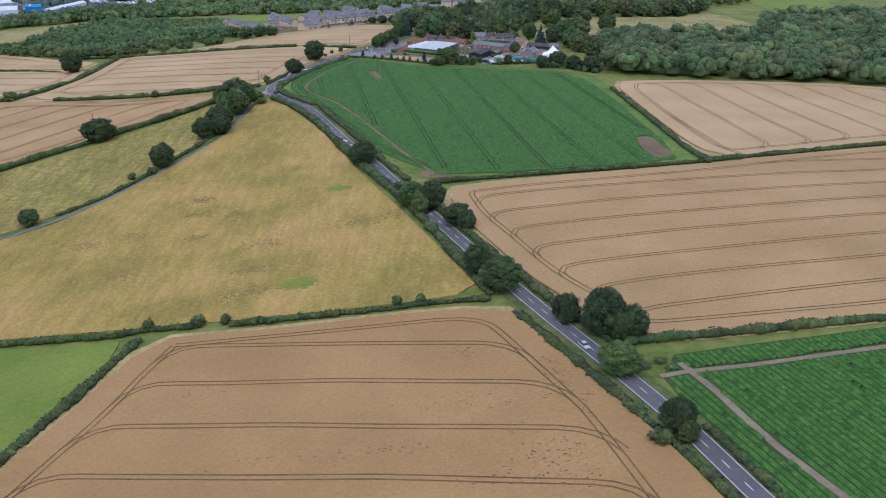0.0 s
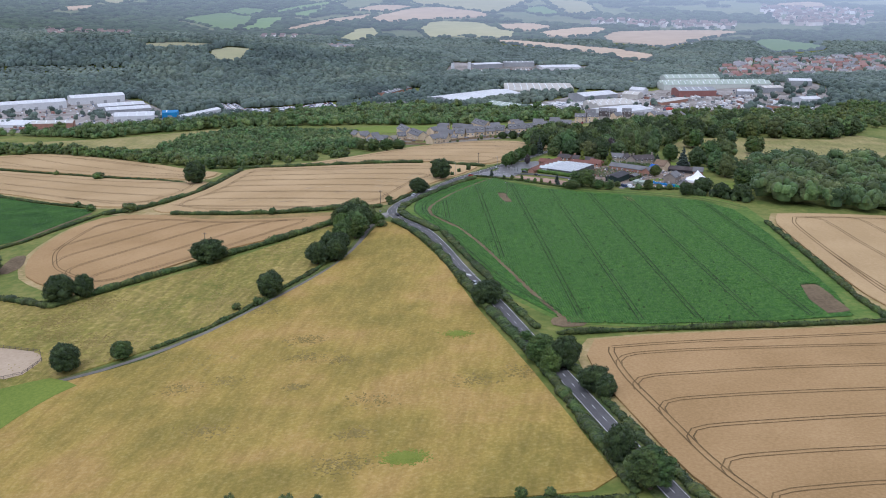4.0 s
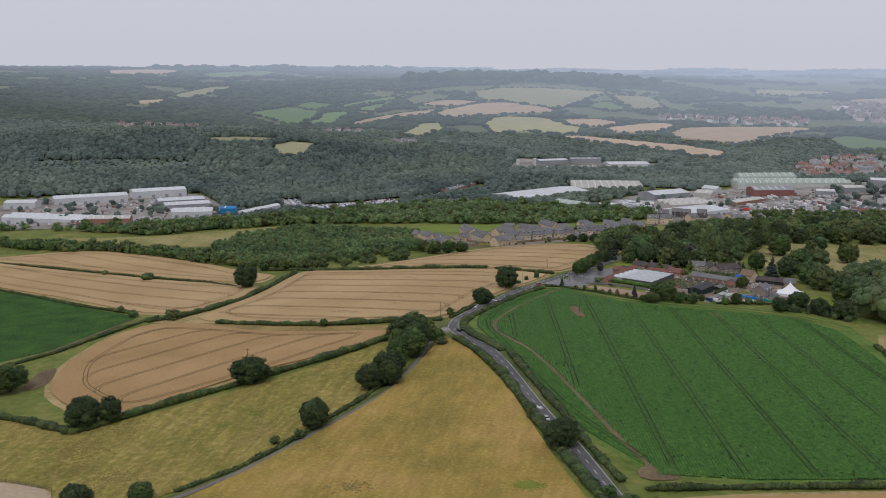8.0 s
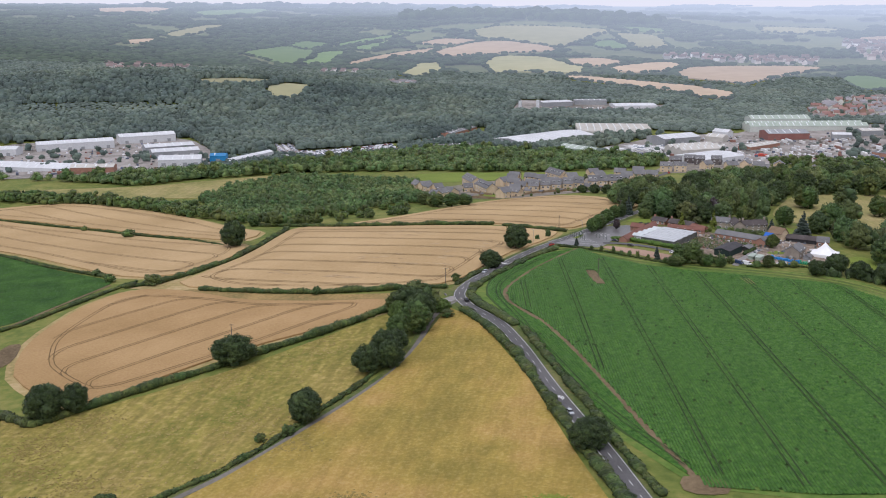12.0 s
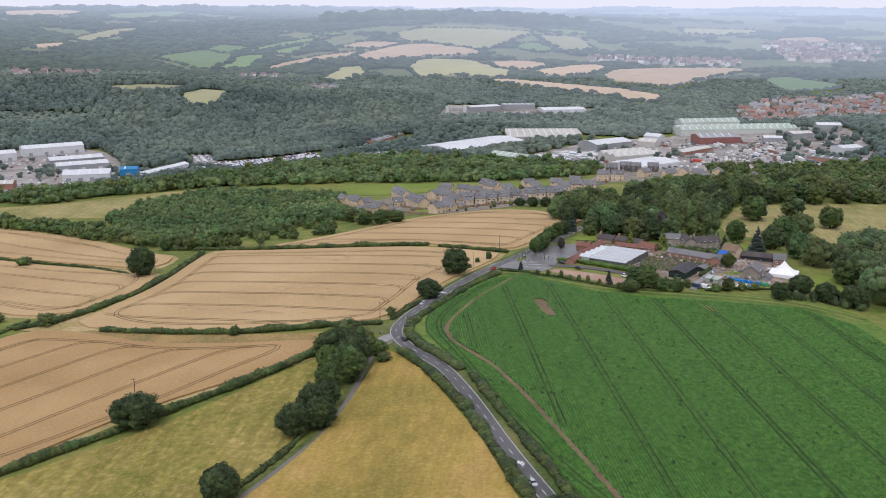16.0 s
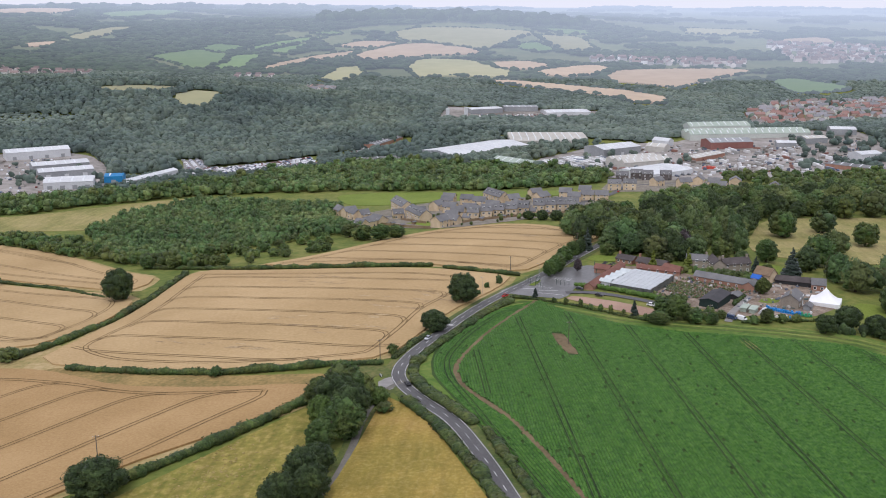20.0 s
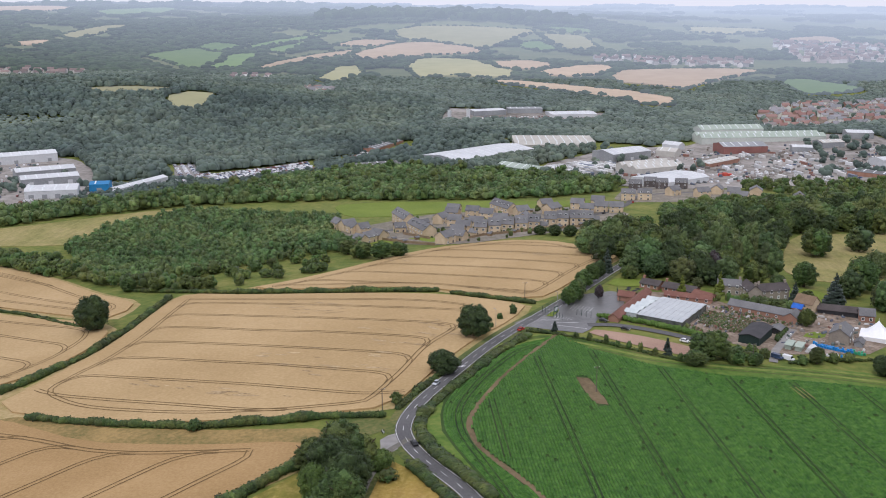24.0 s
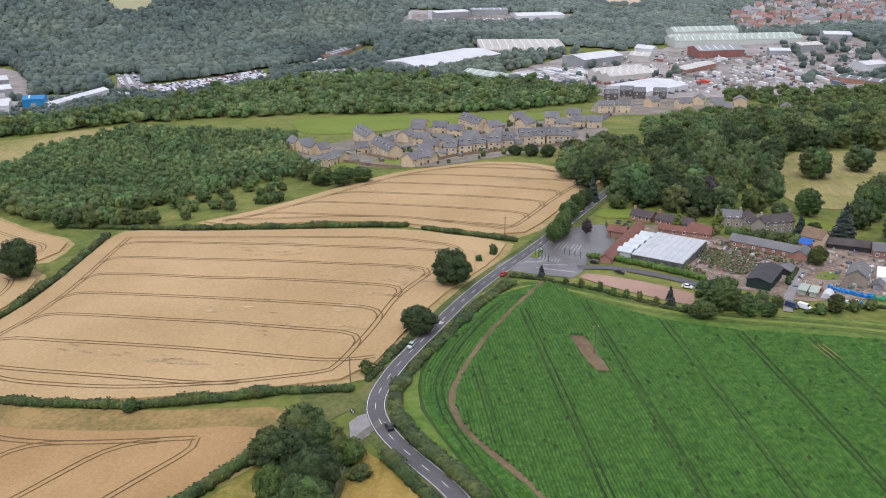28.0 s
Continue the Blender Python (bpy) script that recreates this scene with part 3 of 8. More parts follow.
def rows_of_crop(name, label, poly, angle, gap=0.95, leaves=None, height=0.46, spread=0.47, lanes=(), bare=(), extra=(), within=None):
    """A beet field: bare soil with ridges of leaves, one ridge a row."""
    FIELDS.append(poly)
    ob = part(name, sheet(poly, 12, 0.12, 0.4), CROP_SOIL)
    tagged(ob, label, "field", kind="structure")
    pieces, rng = [], np.random.default_rng(5)
    for line in stripes(within or inset(poly, 1.0), angle, gap) + list(extra):
        p = spaced(line, 0.9)
        d = np.gradient(p, axis=0)
        d /= np.hypot(d[:, 0], d[:, 1])[:, None]
        o = np.stack([d[:, 1], -d[:, 0]], 1) * gap * spread
        z = land(p[:, 0], p[:, 1]) + 0.12
        k = len(p)
        top = height * rng.uniform(0.5, 1.35, k)
        shut = rng.random(k) < 0.004 + 0.008 * (np.sin(p[:, 0] / 9 + 2 * np.sin(p[:, 1] / 31)) * np.sin(p[:, 1] / 23 + p[:, 0] / 40) > 0.72)
        for lane, half in lanes:
            q = spaced(lane, 2.0)
            shut |= np.hypot(p[:, None, 0] - q[None, :, 0], p[:, None, 1] - q[None, :, 1]).min(1) < half
        for spot in bare:
            shut |= inside(spot, p[:, 0], p[:, 1])
        v = [(*q, c + 0.05) for q, c in zip((p - o).tolist(), z.tolist())]
        v += [(*q, c + h) for q, c, h in zip((p + o * rng.uniform(-0.4, 0.4, (k, 1))).tolist(), z.tolist(), top.tolist())]
        v += [(*q, c + 0.05) for q, c in zip((p + o).tolist(), z.tolist())]
        live = [i for i in range(k - 1) if not (shut[i] or shut[i + 1])]
        f = [(i, k + i, k + i + 1, i + 1) for i in live] + [(k + i, 2 * k + i, 2 * k + i + 1, k + i + 1) for i in live]
        pieces.append((v, [tuple(reversed(t)) for t in f]))
    rows = part("crop_rows", merged(pieces), leaves or CROP, ob, "dense rows of green leaves")
    rows["kind"] = "stuff"
    return ob


CROSS, CROSS_B = [(51.5, 210.5), (57, 211.8), (75, 213.2), (108.5, 219), (200, 238)], [(57.5, 216.6), (62.5, 202), (65.8, 189.4), (69.5, 176.5), (76.3, 159), (92, 113)]
TRACK = rounded([(-52, 645), (-57, 632), (-62, 620), (-70, 598), (-76, 576), (-79, 557), (-75, 541), (-67, 529), (-58, 516), (-44, 485), (-29, 446), (-13, 405), (-4, 384)], 1, False)
PATCHES = [[(-46, 597), (-43, 598.5), (-40.5, 595), (-39, 586), (-36.5, 577), (-36, 572.5), (-39, 572), (-41.5, 578), (-44, 588)], [(86, 437), (93, 440), (97, 404), (88, 400), (85, 418)]]
TRAMS = []
for l in stripes(inset(F6, 3), -1.40, 20.3, (-21, 513)):
    q = spaced(l, 3.0)
    edge = np.interp(q[:, 1], [p[1] for p in TRACK[::-1]], [p[0] for p in TRACK[::-1]])
    q = q[q[:, 0] > edge + 3]
    if len(q) > 4:
        TRAMS.append([tuple(q[0]), tuple(q[-1])])
TRAMS.append(rounded([(-8, 396), (-33, 436), (-53, 482), (-68, 520), (-80, 548), (-83, 566), (-78, 592), (-68, 620), (-60, 630)], 2, False))
WEST_EDGE = spaced(rounded([(-57, 635), (-66, 632), (-76, 612), (-84, 591), (-88, 570), (-85.5, 552), (-79, 537), (-69, 517), (-50, 470), (-29.5, 423), (-7, 390)], 2, False), 2.0)
TRACK_LINE = spaced(TRACK, 2.0)
share = np.linspace(0, 1, 160)
west = np.stack([np.interp(share, np.linspace(0, 1, len(WEST_EDGE)), WEST_EDGE[:, k]) for k in (0, 1)], 1)
east = np.stack([np.interp(share, np.linspace(0, 1, len(TRACK_LINE)), TRACK_LINE[:, k]) for k in (0, 1)], 1)
HEADLAND_ROWS = [[tuple(q) for q in (west + (east - west) * u).tolist()] for u in (np.arange(10) + 0.6) / 10.6]
INNER = [tuple(q) for q in TRACK_LINE.tolist()] + F6[6:18]
rows_of_crop("beet_field", "dark green beet field in straight rows", F6, -1.40, extra=HEADLAND_ROWS, within=INNER, lanes=[(TRACK, 0.9)], bare=PATCHES)
tagged(part("earth_track", ribbon(TRACK, 1.9, 0.2, 4.0), SOIL), "bare brown earth track through the beet", "track", kind="structure")
tagged(part("bare_patch", sheet(rounded([(-11, 389), (-3, 391), (3, 387), (2, 380), (-9, 380)], 1), 4, 0.2), SOIL), "bare trodden soil at the end of the track", "bare patch", kind="structure")
for spot in PATCHES:
    tagged(part("bare_patch", sheet(spot, 6, 0.2), SOIL), "bare brown patch where no beet grew", "bare patch", kind="structure")
tagged(part("pale_marks", merged([ribbon([(24 + k * 1.6, 596), (26.5 + k * 1.6, 586)], 0.28, 0.75, 3.0) for k in range(3)]), STRAW), "pale streaks at the end of the wheel ruts", "marks", kind="structure")
for l in TRAMS:
    tagged(part("wheel_rut", wheelmarks([l], 0.64, 0.36, 1.75), RUT), "dark wheel ruts between the beet rows", "wheel rut", "ruts of the beet field", kind="structure")
rows_of_crop("beet_field", "dark green beet field beside the road", F5, -1.25, 1.7, height=0.6, spread=0.4, lanes=[(CROSS, 1.3), (CROSS_B, 1.2)])
DARK_CROP = material("dark_beet_leaves", [(0.020, 0.062, 0.010), (0.036, 0.095, 0.015), (0.058, 0.13, 0.022)], (0.08, 1.6), 0.7, 1.0, 3.0, spec=0.25)
FAR_TRACK = [(-291, 512), (-286, 544), (-280, 581)]
rows_of_crop("beet_field", "dark green crop field behind a hedge", F14, 0.6, 1.6, DARK_CROP, lanes=[(FAR_TRACK, 1.2)])
tagged(part("earth_track", ribbon(FAR_TRACK, 2.0, 0.22, 4.0), SOIL), "pale earth track through the dark crop", "track", kind="structure")

for l in (CROSS, CROSS_B):
    tagged(part("earth_track", ribbon(l, 1.9, 0.22, 4.0), PALE_SOIL), "pale earth track between crop rows", "track", kind="structure")

# ---- road and lane ----
ROAD = rounded([(125, -260), (106, -90), (94, 0), (80, 80), (68, 138), (59, 166), (54, 183), (48, 200), (37, 228), (27, 252), (13, 289), (2, 319), (-4, 335), (-20, 377), (-30, 404), (-43, 434), (-51, 454), (-62, 484), (-74, 512), (-87, 529), (-94, 540), (-98, 551), (-98, 561), (-95, 576), (-88, 597), (-80, 622), (-72, 643), (-60, 669), (-50, 692), (-38, 722), (-22, 765), (0, 810), (30, 850)], 2, False)
LANE = rounded([(-95, 545), (-101, 535), (-103, 515), (-102, 490), (-104, 462), (-112, 438), (-121, 416), (-134, 387), (-150, 364), (-168, 348), (-215, 322), (-320, 300)], 1, False)
tagged(part("road", ribbon(ROAD, 5.1, 0.30, 4.0), ASPHALT), "grey asphalt country road with white dashed centre line", "road", kind="structure")
tagged(part("verge", ribbon(ROAD, 10.5, 0.16, 5.0), VERGE), "grass verge along the road", "verge", kind="structure")
LANE_ASPHALT = material("worn_lane", [(0.125, 0.115, 0.098), (0.19, 0.176, 0.152)], (0.08, 0.8), 0.9, 0.2, 6.0)
tagged(part("lane_verge", ribbon(LANE, 6.5, 0.14, 5.0), VERGE), "grass verge along the lane", "verge", kind="structure")
for n, poly in enumerate(([(-119, 560), (-104, 562), (-101, 553), (-107, 548), (-112, 541), (-117, 546)], [(-262, 592), (-244, 600), (-236, 580), (-225, 566), (-238, 563), (-268, 575)])):
    tagged(part("rough_verge", sheet(poly, 6, 0.12), (VERGE, STRAW)[n]), ("rough green grass at the lane corner", "straw-coloured rough grass at the hedge corner")[n], "verge", kind="structure")
tagged(part("lane", ribbon(LANE, 2.3, 0.30, 4.0), LANE_ASPHALT), "narrow grey lane along the meadow", "lane", kind="structure")


# road paint, edge lines and junction
def dashes(line, gap, length, width, side, lift):
    p = spaced(line, 0.2)
    out, many = [], int(length / 0.2)
    for i in range(0, len(p) - many - 1, int(gap / 0.2)):
        out.append(ribbon([tuple(q) for q in p[i:i + many + 1:5].tolist()], width, lift, 1.5, side))
    return merged(out)


road_ob = bpy.data.objects["road"]
part("centre_line", dashes(ROAD, 8.6, 3, 0.15, 0, 0.325), PAINT, road_ob, "white dashed centre line")
for side in (-2.25, 2.25):
    part("edge_line", ribbon(ROAD, 0.13, 0.322, 4.0, side), PAINT, road_ob, "thin white edge line")
for x, y, r in [(-85, 606, 1.25), (-45, 440, 1.15)]:
    v, f = ([(-2.6, -0.9, 0), (2.6, -0.9, 0), (2.6, 0.9, 0), (-2.6, 0.9, 0)], [(0, 1, 2, 3)])
    ob = part("slow_marking", merged([([(a * 0.12 + k * 0.9, b, c) for a, b, c in v], f) for k in (-2, -1, 0, 1, 2)]), PAINT, road_ob, "worn white road marking")
    ob.matrix_basis = pose(x, y, high(x, y) + 0.34, 0, 0, math.degrees(r) - 90)
JUNCTION = [(-98.5, 549.5), (-101, 548), (-103.6, 545), (-102.6, 540), (-101.8, 535), (-99.5, 535), (-97.5, 537), (-97, 540)]
tagged(part("lane_mouth", sheet(JUNCTION, 4, 0.29), CONCRETE), "pale worn mouth of the lane", "lane", kind="structure")
# field margins round the beet
MARGIN = [(-66, 641), (-55, 645), (-40, 641), (-16, 623), (10, 616), (48, 619), (73, 617), (90, 598), (97, 545), (101, 480), (103, 420), (107, 396), (60, 386), (20, 380), (-6, 384), (-30, 417), (-52, 465), (-72, 514), (-84, 535), (-92, 555), (-89, 575), (-80, 602)]
HEADLAND = [(-70, 622), (-57, 639), (-40, 630), (-22, 618), (4, 611), (34, 610), (66, 606), (86, 588)]
for n, side in enumerate((-7.5, -4.8, -2.2, 0.6)):
    tagged(part("mown_strip", ribbon(rounded(HEADLAND, 2, False), (1.6, 1.2, 1.8, 1.0)[n], 0.16, 4.0, side), (MOWN, VERGE)[n % 2]), "mown stripe along the field margin", "verge", "mown stripes", kind="structure")
tagged(part("field_margin", sheet(MARGIN, 8, 0.07), MARGIN_GRASS), "bright green grass margin round the beet", "verge", kind="structure")


# ---- plants ----
def ball(detail):
    bm = bmesh.new()
    bmesh.ops.create_icosphere(bm, subdivisions=detail, radius=1)
    v = np.array([p.co[:] for p in bm.verts])
    f = np.array([[p.index for p in t.verts] for t in bm.faces])
    bm.free()
    return v, f


def dome(seg=7, rings=((0.66, 0.72), (1.0, 0.1), (0.82, -0.6))):
    """The upper part of a ball, with few faces."""
    v = [(0, 0, 1)] + [(math.cos(6.2832 * (i + 0.5 * k) / seg) * r, math.sin(6.2832 * (i + 0.5 * k) / seg) * r, z) for k, (r, z) in enumerate(rings) for i in range(seg)]
    f = [(0, 1 + i, 1 + (i + 1) % seg) for i in range(seg)]
    for k in range(len(rings) - 1):
        a, b = 1 + k * seg, 1 + (k + 1) * seg
        for i in range(seg):
            j = (i + 1) % seg
            f += [(a + i, b + i, a + j), (a + j, b + i, b + j)]
    return np.array(v, float), np.array(f)


BALLS = {1: ball(1), 0: dome(), -1: dome(6, ((0.78, 0.55), (0.95, -0.4)))}


def lumps(centres, radii, detail, rough, rng):
    """Many lumpy balls: points and faces as arrays."""
    v, f = BALLS[detail]
    n, k = len(centres), len(v)
    grow = 1 + rough * rng.uniform(-1, 1, (n, k, 1))
    pts = np.asarray(centres)[:, None, :] + v[None] * grow * np.asarray(radii)[:, None, :]
    faces = f[None] + (np.arange(n) * k)[:, None, None]
    return pts.reshape(-1, 3), faces.reshape(-1, 3)


def array_mesh(name, pts, faces, mat, parent=None, label="", soft=True):
    mesh = bpy.data.meshes.new(name)
    mesh.vertices.add(len(pts))
    mesh.vertices.foreach_set("co", np.asarray(pts, np.float32).ravel())
    mesh.loops.add(faces.size)
    mesh.loops.foreach_set("vertex_index", faces.ravel().astype(np.int32))
    mesh.polygons.add(len(faces))
    mesh.polygons.foreach_set("loop_start", np.arange(0, faces.size, faces.shape[1], dtype=np.int32))
    mesh.update(calc_edges=True)
    if soft:
        mesh.shade_smooth()
    mesh.materials.append(mat)
    ob = new(name, mesh)
    ob.parent = parent
    if label:
        ob["label"] = label
    return ob


def tufts(centres, out, size, rng):
    """Small leaf clumps: four-cornered leaves at places, turned about."""
    n = len(centres)
    a = rng.normal(size=(n, 3))
    a -= (a * out).sum(1, keepdims=True) * out * 0.6
    a /= np.linalg.norm(a, axis=1, keepdims=True)
    b = np.cross(out + 0.7 * rng.normal(size=(n, 3)), a)
    b /= np.maximum(np.linalg.norm(b, axis=1, keepdims=True), 1e-6)
    s = size * rng.uniform(0.6, 1.3, (n, 1))
    pts = np.stack([centres - a * s, centres - b * s * 0.7, centres + a * s, centres + b * s * 0.7], 1)
    return pts.reshape(-1, 3), np.arange(4 * n).reshape(-1, 4)


def crown_mesh(seed, width, height, lift, lobes=80, leaves=2400, leaf=0.42):
    """A crown of many overlapping leafy lobes round a dark core, with an uneven rim."""
    rng = np.random.default_rng(seed)
    n = lobes
    a = np.arange(n) * 2.39996 + rng.uniform(-0.4, 0.4, n)
    up = np.clip(1 - 1.85 * (np.arange(n) + 0.5) / n + rng.uniform(-0.12, 0.12, n), -0.9, 1)
    flat = np.sqrt(1 - np.minimum(up ** 2, 1))
    d = rng.uniform(0.62, 0.92, n)
    lean = 1 + 0.18 * np.sin(a * 2 + seed)
    q = rng.uniform(0.08, 0.15, n) * width
    c = np.stack([np.cos(a) * flat * d * lean * (width / 2 - q * 0.6), np.sin(a) * flat * d * lean * (width / 2 - q * 0.6), lift + height * (0.42 + 0.46 * up * d)], 1)
    r = np.stack([q, q, q * rng.uniform(0.65, 0.95, n)], 1)
    core_c = np.array([(0, 0, lift + height * 0.42), (width * 0.12, 0, lift + height * 0.58), (-width * 0.1, width * 0.1, lift + height * 0.5)])
    core_r = np.array([(width * 0.34, width * 0.34, height * 0.34), (width * 0.25, width * 0.25, height * 0.27), (width * 0.27, width * 0.24, height * 0.3)])
    v1, f1 = lumps(np.concatenate([c, core_c]), np.concatenate([r * 0.88, core_r]), 1, 0.4, rng)
    pick = rng.integers(0, n, leaves)
    o = rng.normal(size=(leaves, 3))
    o[:, 2] = np.abs(o[:, 2]) * 1.1 - 0.3
    o /= np.linalg.norm(o, axis=1, keepdims=True)
    v2, f2 = tufts(c[pick] + o * r[pick] * rng.uniform(0.92, 1.25, (leaves, 1)), o, leaf, rng)
    return np.concatenate([v1, v2]), np.concatenate([f1, f2[:, [0, 1, 2]] + len(v1)])


def trunk_mesh(height, radius, seed, limbs=5):
    rng = random.Random(seed)
    bm = bmesh.new()

    def limb(a, b, ra, rb):
        m = (Vector(b) - Vector(a))
        q = m.to_track_quat("Z", "Y").to_matrix().to_4x4()
        bmesh.ops.create_cone(bm, cap_ends=True, segments=7, radius1=ra, radius2=rb, depth=m.length, matrix=Matrix.Translation((Vector(a) + Vector(b)) / 2) @ q)

    limb((0, 0, -0.6), (0, 0, height * 0.45), radius, radius * 0.7)
    for i in range(limbs):
        a = i * 2 * math.pi / limbs + rng.uniform(-0.3, 0.3)
        s = rng.uniform(0.22, 0.34) * height
        limb((0, 0, height * rng.uniform(0.28, 0.43)), (math.cos(a) * s, math.sin(a) * s, height * rng.uniform(0.6, 0.8)), radius * 0.5, radius * 0.15)
    return bm


KINDS = {}


def tree_kind(key, label, mat, seed, width, height, low=0.12, lobes=110, leaves=13000, leaf=0.42):
    """A first tree of its kind, from which the others are copied."""
    root = new(key, None)
    root.empty_display_size = 0.5
    tagged(root, label, "tree", "trees of the fields")
    part("trunk", trunk_mesh(height, 0.045 * height, seed), BARK, root)
    v, f = crown_mesh(seed, width, height * (1 - low), height * low, lobes, leaves, leaf)
    array_mesh("crown", v, f, mat, root)
    KINDS.setdefault(key, []).append([root, width, height, False])


for s in range(3):
    tree_kind("oak_tree", "broad dark green oak tree with a rounded crown", DARK_LEAF, 11 + s, 15, 14, 0.06)
    tree_kind("ash_tree", "tall green broadleaf tree with a loose crown", LEAF, 31 + s, 12, 17, 0.06)
    tree_kind("field_bush", "rounded green bush in a hedge line", LEAF, 51 + s, 6, 5, 0.0, 22, 500, 0.3)
tree_kind("light_tree", "fresh light green young tree", LIGHT_LEAF, 71, 12, 11, 0.04)


def plant(key, x, y, width, height, label="", seed=0):
    """Sets a tree of a kind at a place, at a size."""
    kinds = KINDS[key]
    k = kinds[(seed + int(abs(x) * 7 + abs(y) * 3)) % len(kinds)]
    m = Matrix.LocRotScale((x, y, high(x, y) - 0.1), Euler((0, 0, (x * 1.7 + y * 0.9) % 6.28)), None)
    if not k[3]:
        ob = k[0]
        ob.matrix_basis = m
        k[3] = True
    else:
        ob = copy_thing(k[0], m)
    ob.scale = (1.02 * width / k[1], 1.02 * width / k[1], 1.05 * height / k[2])
    if label:
        ob["label"] = label
    return ob


def hedge(line, width=2.2, height=2.2, gaps=(), label="clipped green field hedge", seed=1, mat=None, rough=0.3):
    """A hedge of leafy lumps along a line."""
    rng = np.random.default_rng(seed + int(abs(line[0][0]) + abs(line[0][1])))
    p = spaced(line, 0.85)
    n = len(p)
    wave = 1 + rough * np.interp(np.arange(n), np.arange(0, n + 6, 5), rng.uniform(-1, 1.2, len(np.arange(0, n + 6, 5))))
    c = np.stack([p[:, 0] + rng.normal(0, 0.2, n), p[:, 1] + rng.normal(0, 0.2, n), land(p[:, 0], p[:, 1]) + height * 0.45 * wave], 1)
    r = np.stack([width * 0.62 * wave, width * 0.62 * wave, height * 0.55 * wave], 1)
    v1, f1 = lumps(c, r, 1, 0.22, rng)
    m = n * 10
    pick = rng.integers(0, n, m)
    o = rng.normal(size=(m, 3))
    o[:, 2] = np.abs(o[:, 2])
    o /= np.linalg.norm(o, axis=1, keepdims=True)
    v2, f2 = tufts(c[pick] + o * r[pick] * rng.uniform(0.9, 1.15, (m, 1)), o, 0.34, rng)
    tri = np.concatenate([f2[:, [0, 1, 2]], f2[:, [0, 2, 3]]])
    ob = array_mesh("hedge", np.concatenate([v1, v2]), np.concatenate([f1, tri + len(v1)]), mat or HEDGE_LEAF)
    return tagged(ob, label, "hedge")


# ---- hedges ----
MEADOW_HEDGES = [
    ([(-260, 267), (-149, 264), (-131, 262), (-97, 260), (-87, 262), (-74, 261)], 2.4, 2.2),
    ([(-62, 260), (-39, 260), (-14, 261), (-8, 262), (12, 262)], 2.2, 2.0),
    ([(-88, 256), (-95, 230), (-105, 199), (-129, 112), (-162, -40)], 3.0, 2.2),
    ([(-7, 373), (25, 377), (71, 384), (102, 392), (147, 409), (196, 431), (280, 460)], 2.6, 2.2),
    ([(94, 555), (100, 482), (104, 418), (108, 392)], 2.6, 2.4),
]
WHEAT_HEDGES = [
    ([(48, 229.2), (75, 230.6), (115, 234.6), (180, 245), (300, 280)], 3.4, 2.4),
    ([(-225, 567), (-203, 561), (-184, 558), (-164, 555), (-139, 558), (-124, 561), (-106, 561.5)], 3.4, 3.0),
    ([(-122, 531), (-140, 504), (-158, 482), (-175, 461), (-192, 444), (-206, 427), (-216, 415), (-241, 425), (-291, 442), (-360, 455)], 3.6, 3.2),
    ([(-238, 723), (-234, 669), (-236, 630), (-246, 598), (-254, 583), (-268, 575)], 3.4, 3.0),
    ([(-270, 745), (-208, 729)], 2.6, 2.4),
]
HILL_HEDGES = [
    ([(-205, 728), (-160, 720), (-135, 718), (-107, 714)], 3.2, 3.0),
    ([(-99, 709), (-87, 702), (-62, 690)], 2.8, 2.4),
    ([(-560, 790), (-435, 755), (-379, 737), (-302, 704), (-260, 675)], 2.2, 1.8),
    ([(-460, 690), (-385, 651), (-342, 625), (-290, 598)], 2.6, 2.2),
    ([(-269, 587), (-277, 553), (-286, 516), (-300, 490), (-420, 445)], 2.6, 2.0),
]
ROAD_HEDGES = [
    ([(20, 251), (31.5, 223.5), (41, 200.5), (47.6, 184), (53.4, 168), (58.5, 151), (71, 100)], 2.9, 2.0),
    ([(57, 186), (60.6, 175.5), (63.6, 165), (68, 149), (76, 115)], 2.2, 1.3),
    ([(43, 231), (31.8, 254), (17.6, 290.5), (6.6, 320.5), (0.6, 336.5), (-6, 353)], 3.2, 2.2),
    ([(13, 266), (2, 302), (-11, 342), (-25, 378), (-36, 404), (-48, 436), (-64, 478), (-80, 510), (-92, 528)], 3.7, 2.8),
    ([(-69, 511), (-77, 523), (-85, 534), (-90, 543), (-93, 553), (-93, 562), (-90, 575), (-82, 597), (-74, 620), (-64, 640)], 3.9, 2.3),
    ([(-102, 567), (-99, 578), (-94, 593), (-87, 611)], 2.6, 1.7),
]
EDGE_HEDGES = [
    ([(-64, 505), (-50, 468.5), (-37, 436.5), (-26, 406), (-15, 379)], 3.0, 2.2),
    ([(-109, 471), (-114, 447), (-122, 425), (-130, 403), (-139, 385), (-152, 369)], 2.0, 1.6),
    ([(-63, 648), (-53, 645), (-36, 636), (-19, 624), (-6, 616)], 1.8, 1.4),
]
for n, (line, w, h) in enumerate(MEADOW_HEDGES + WHEAT_HEDGES + HILL_HEDGES + ROAD_HEDGES + EDGE_HEDGES):
    hedge(line, w * 0.85, h * 0.75, seed=n)

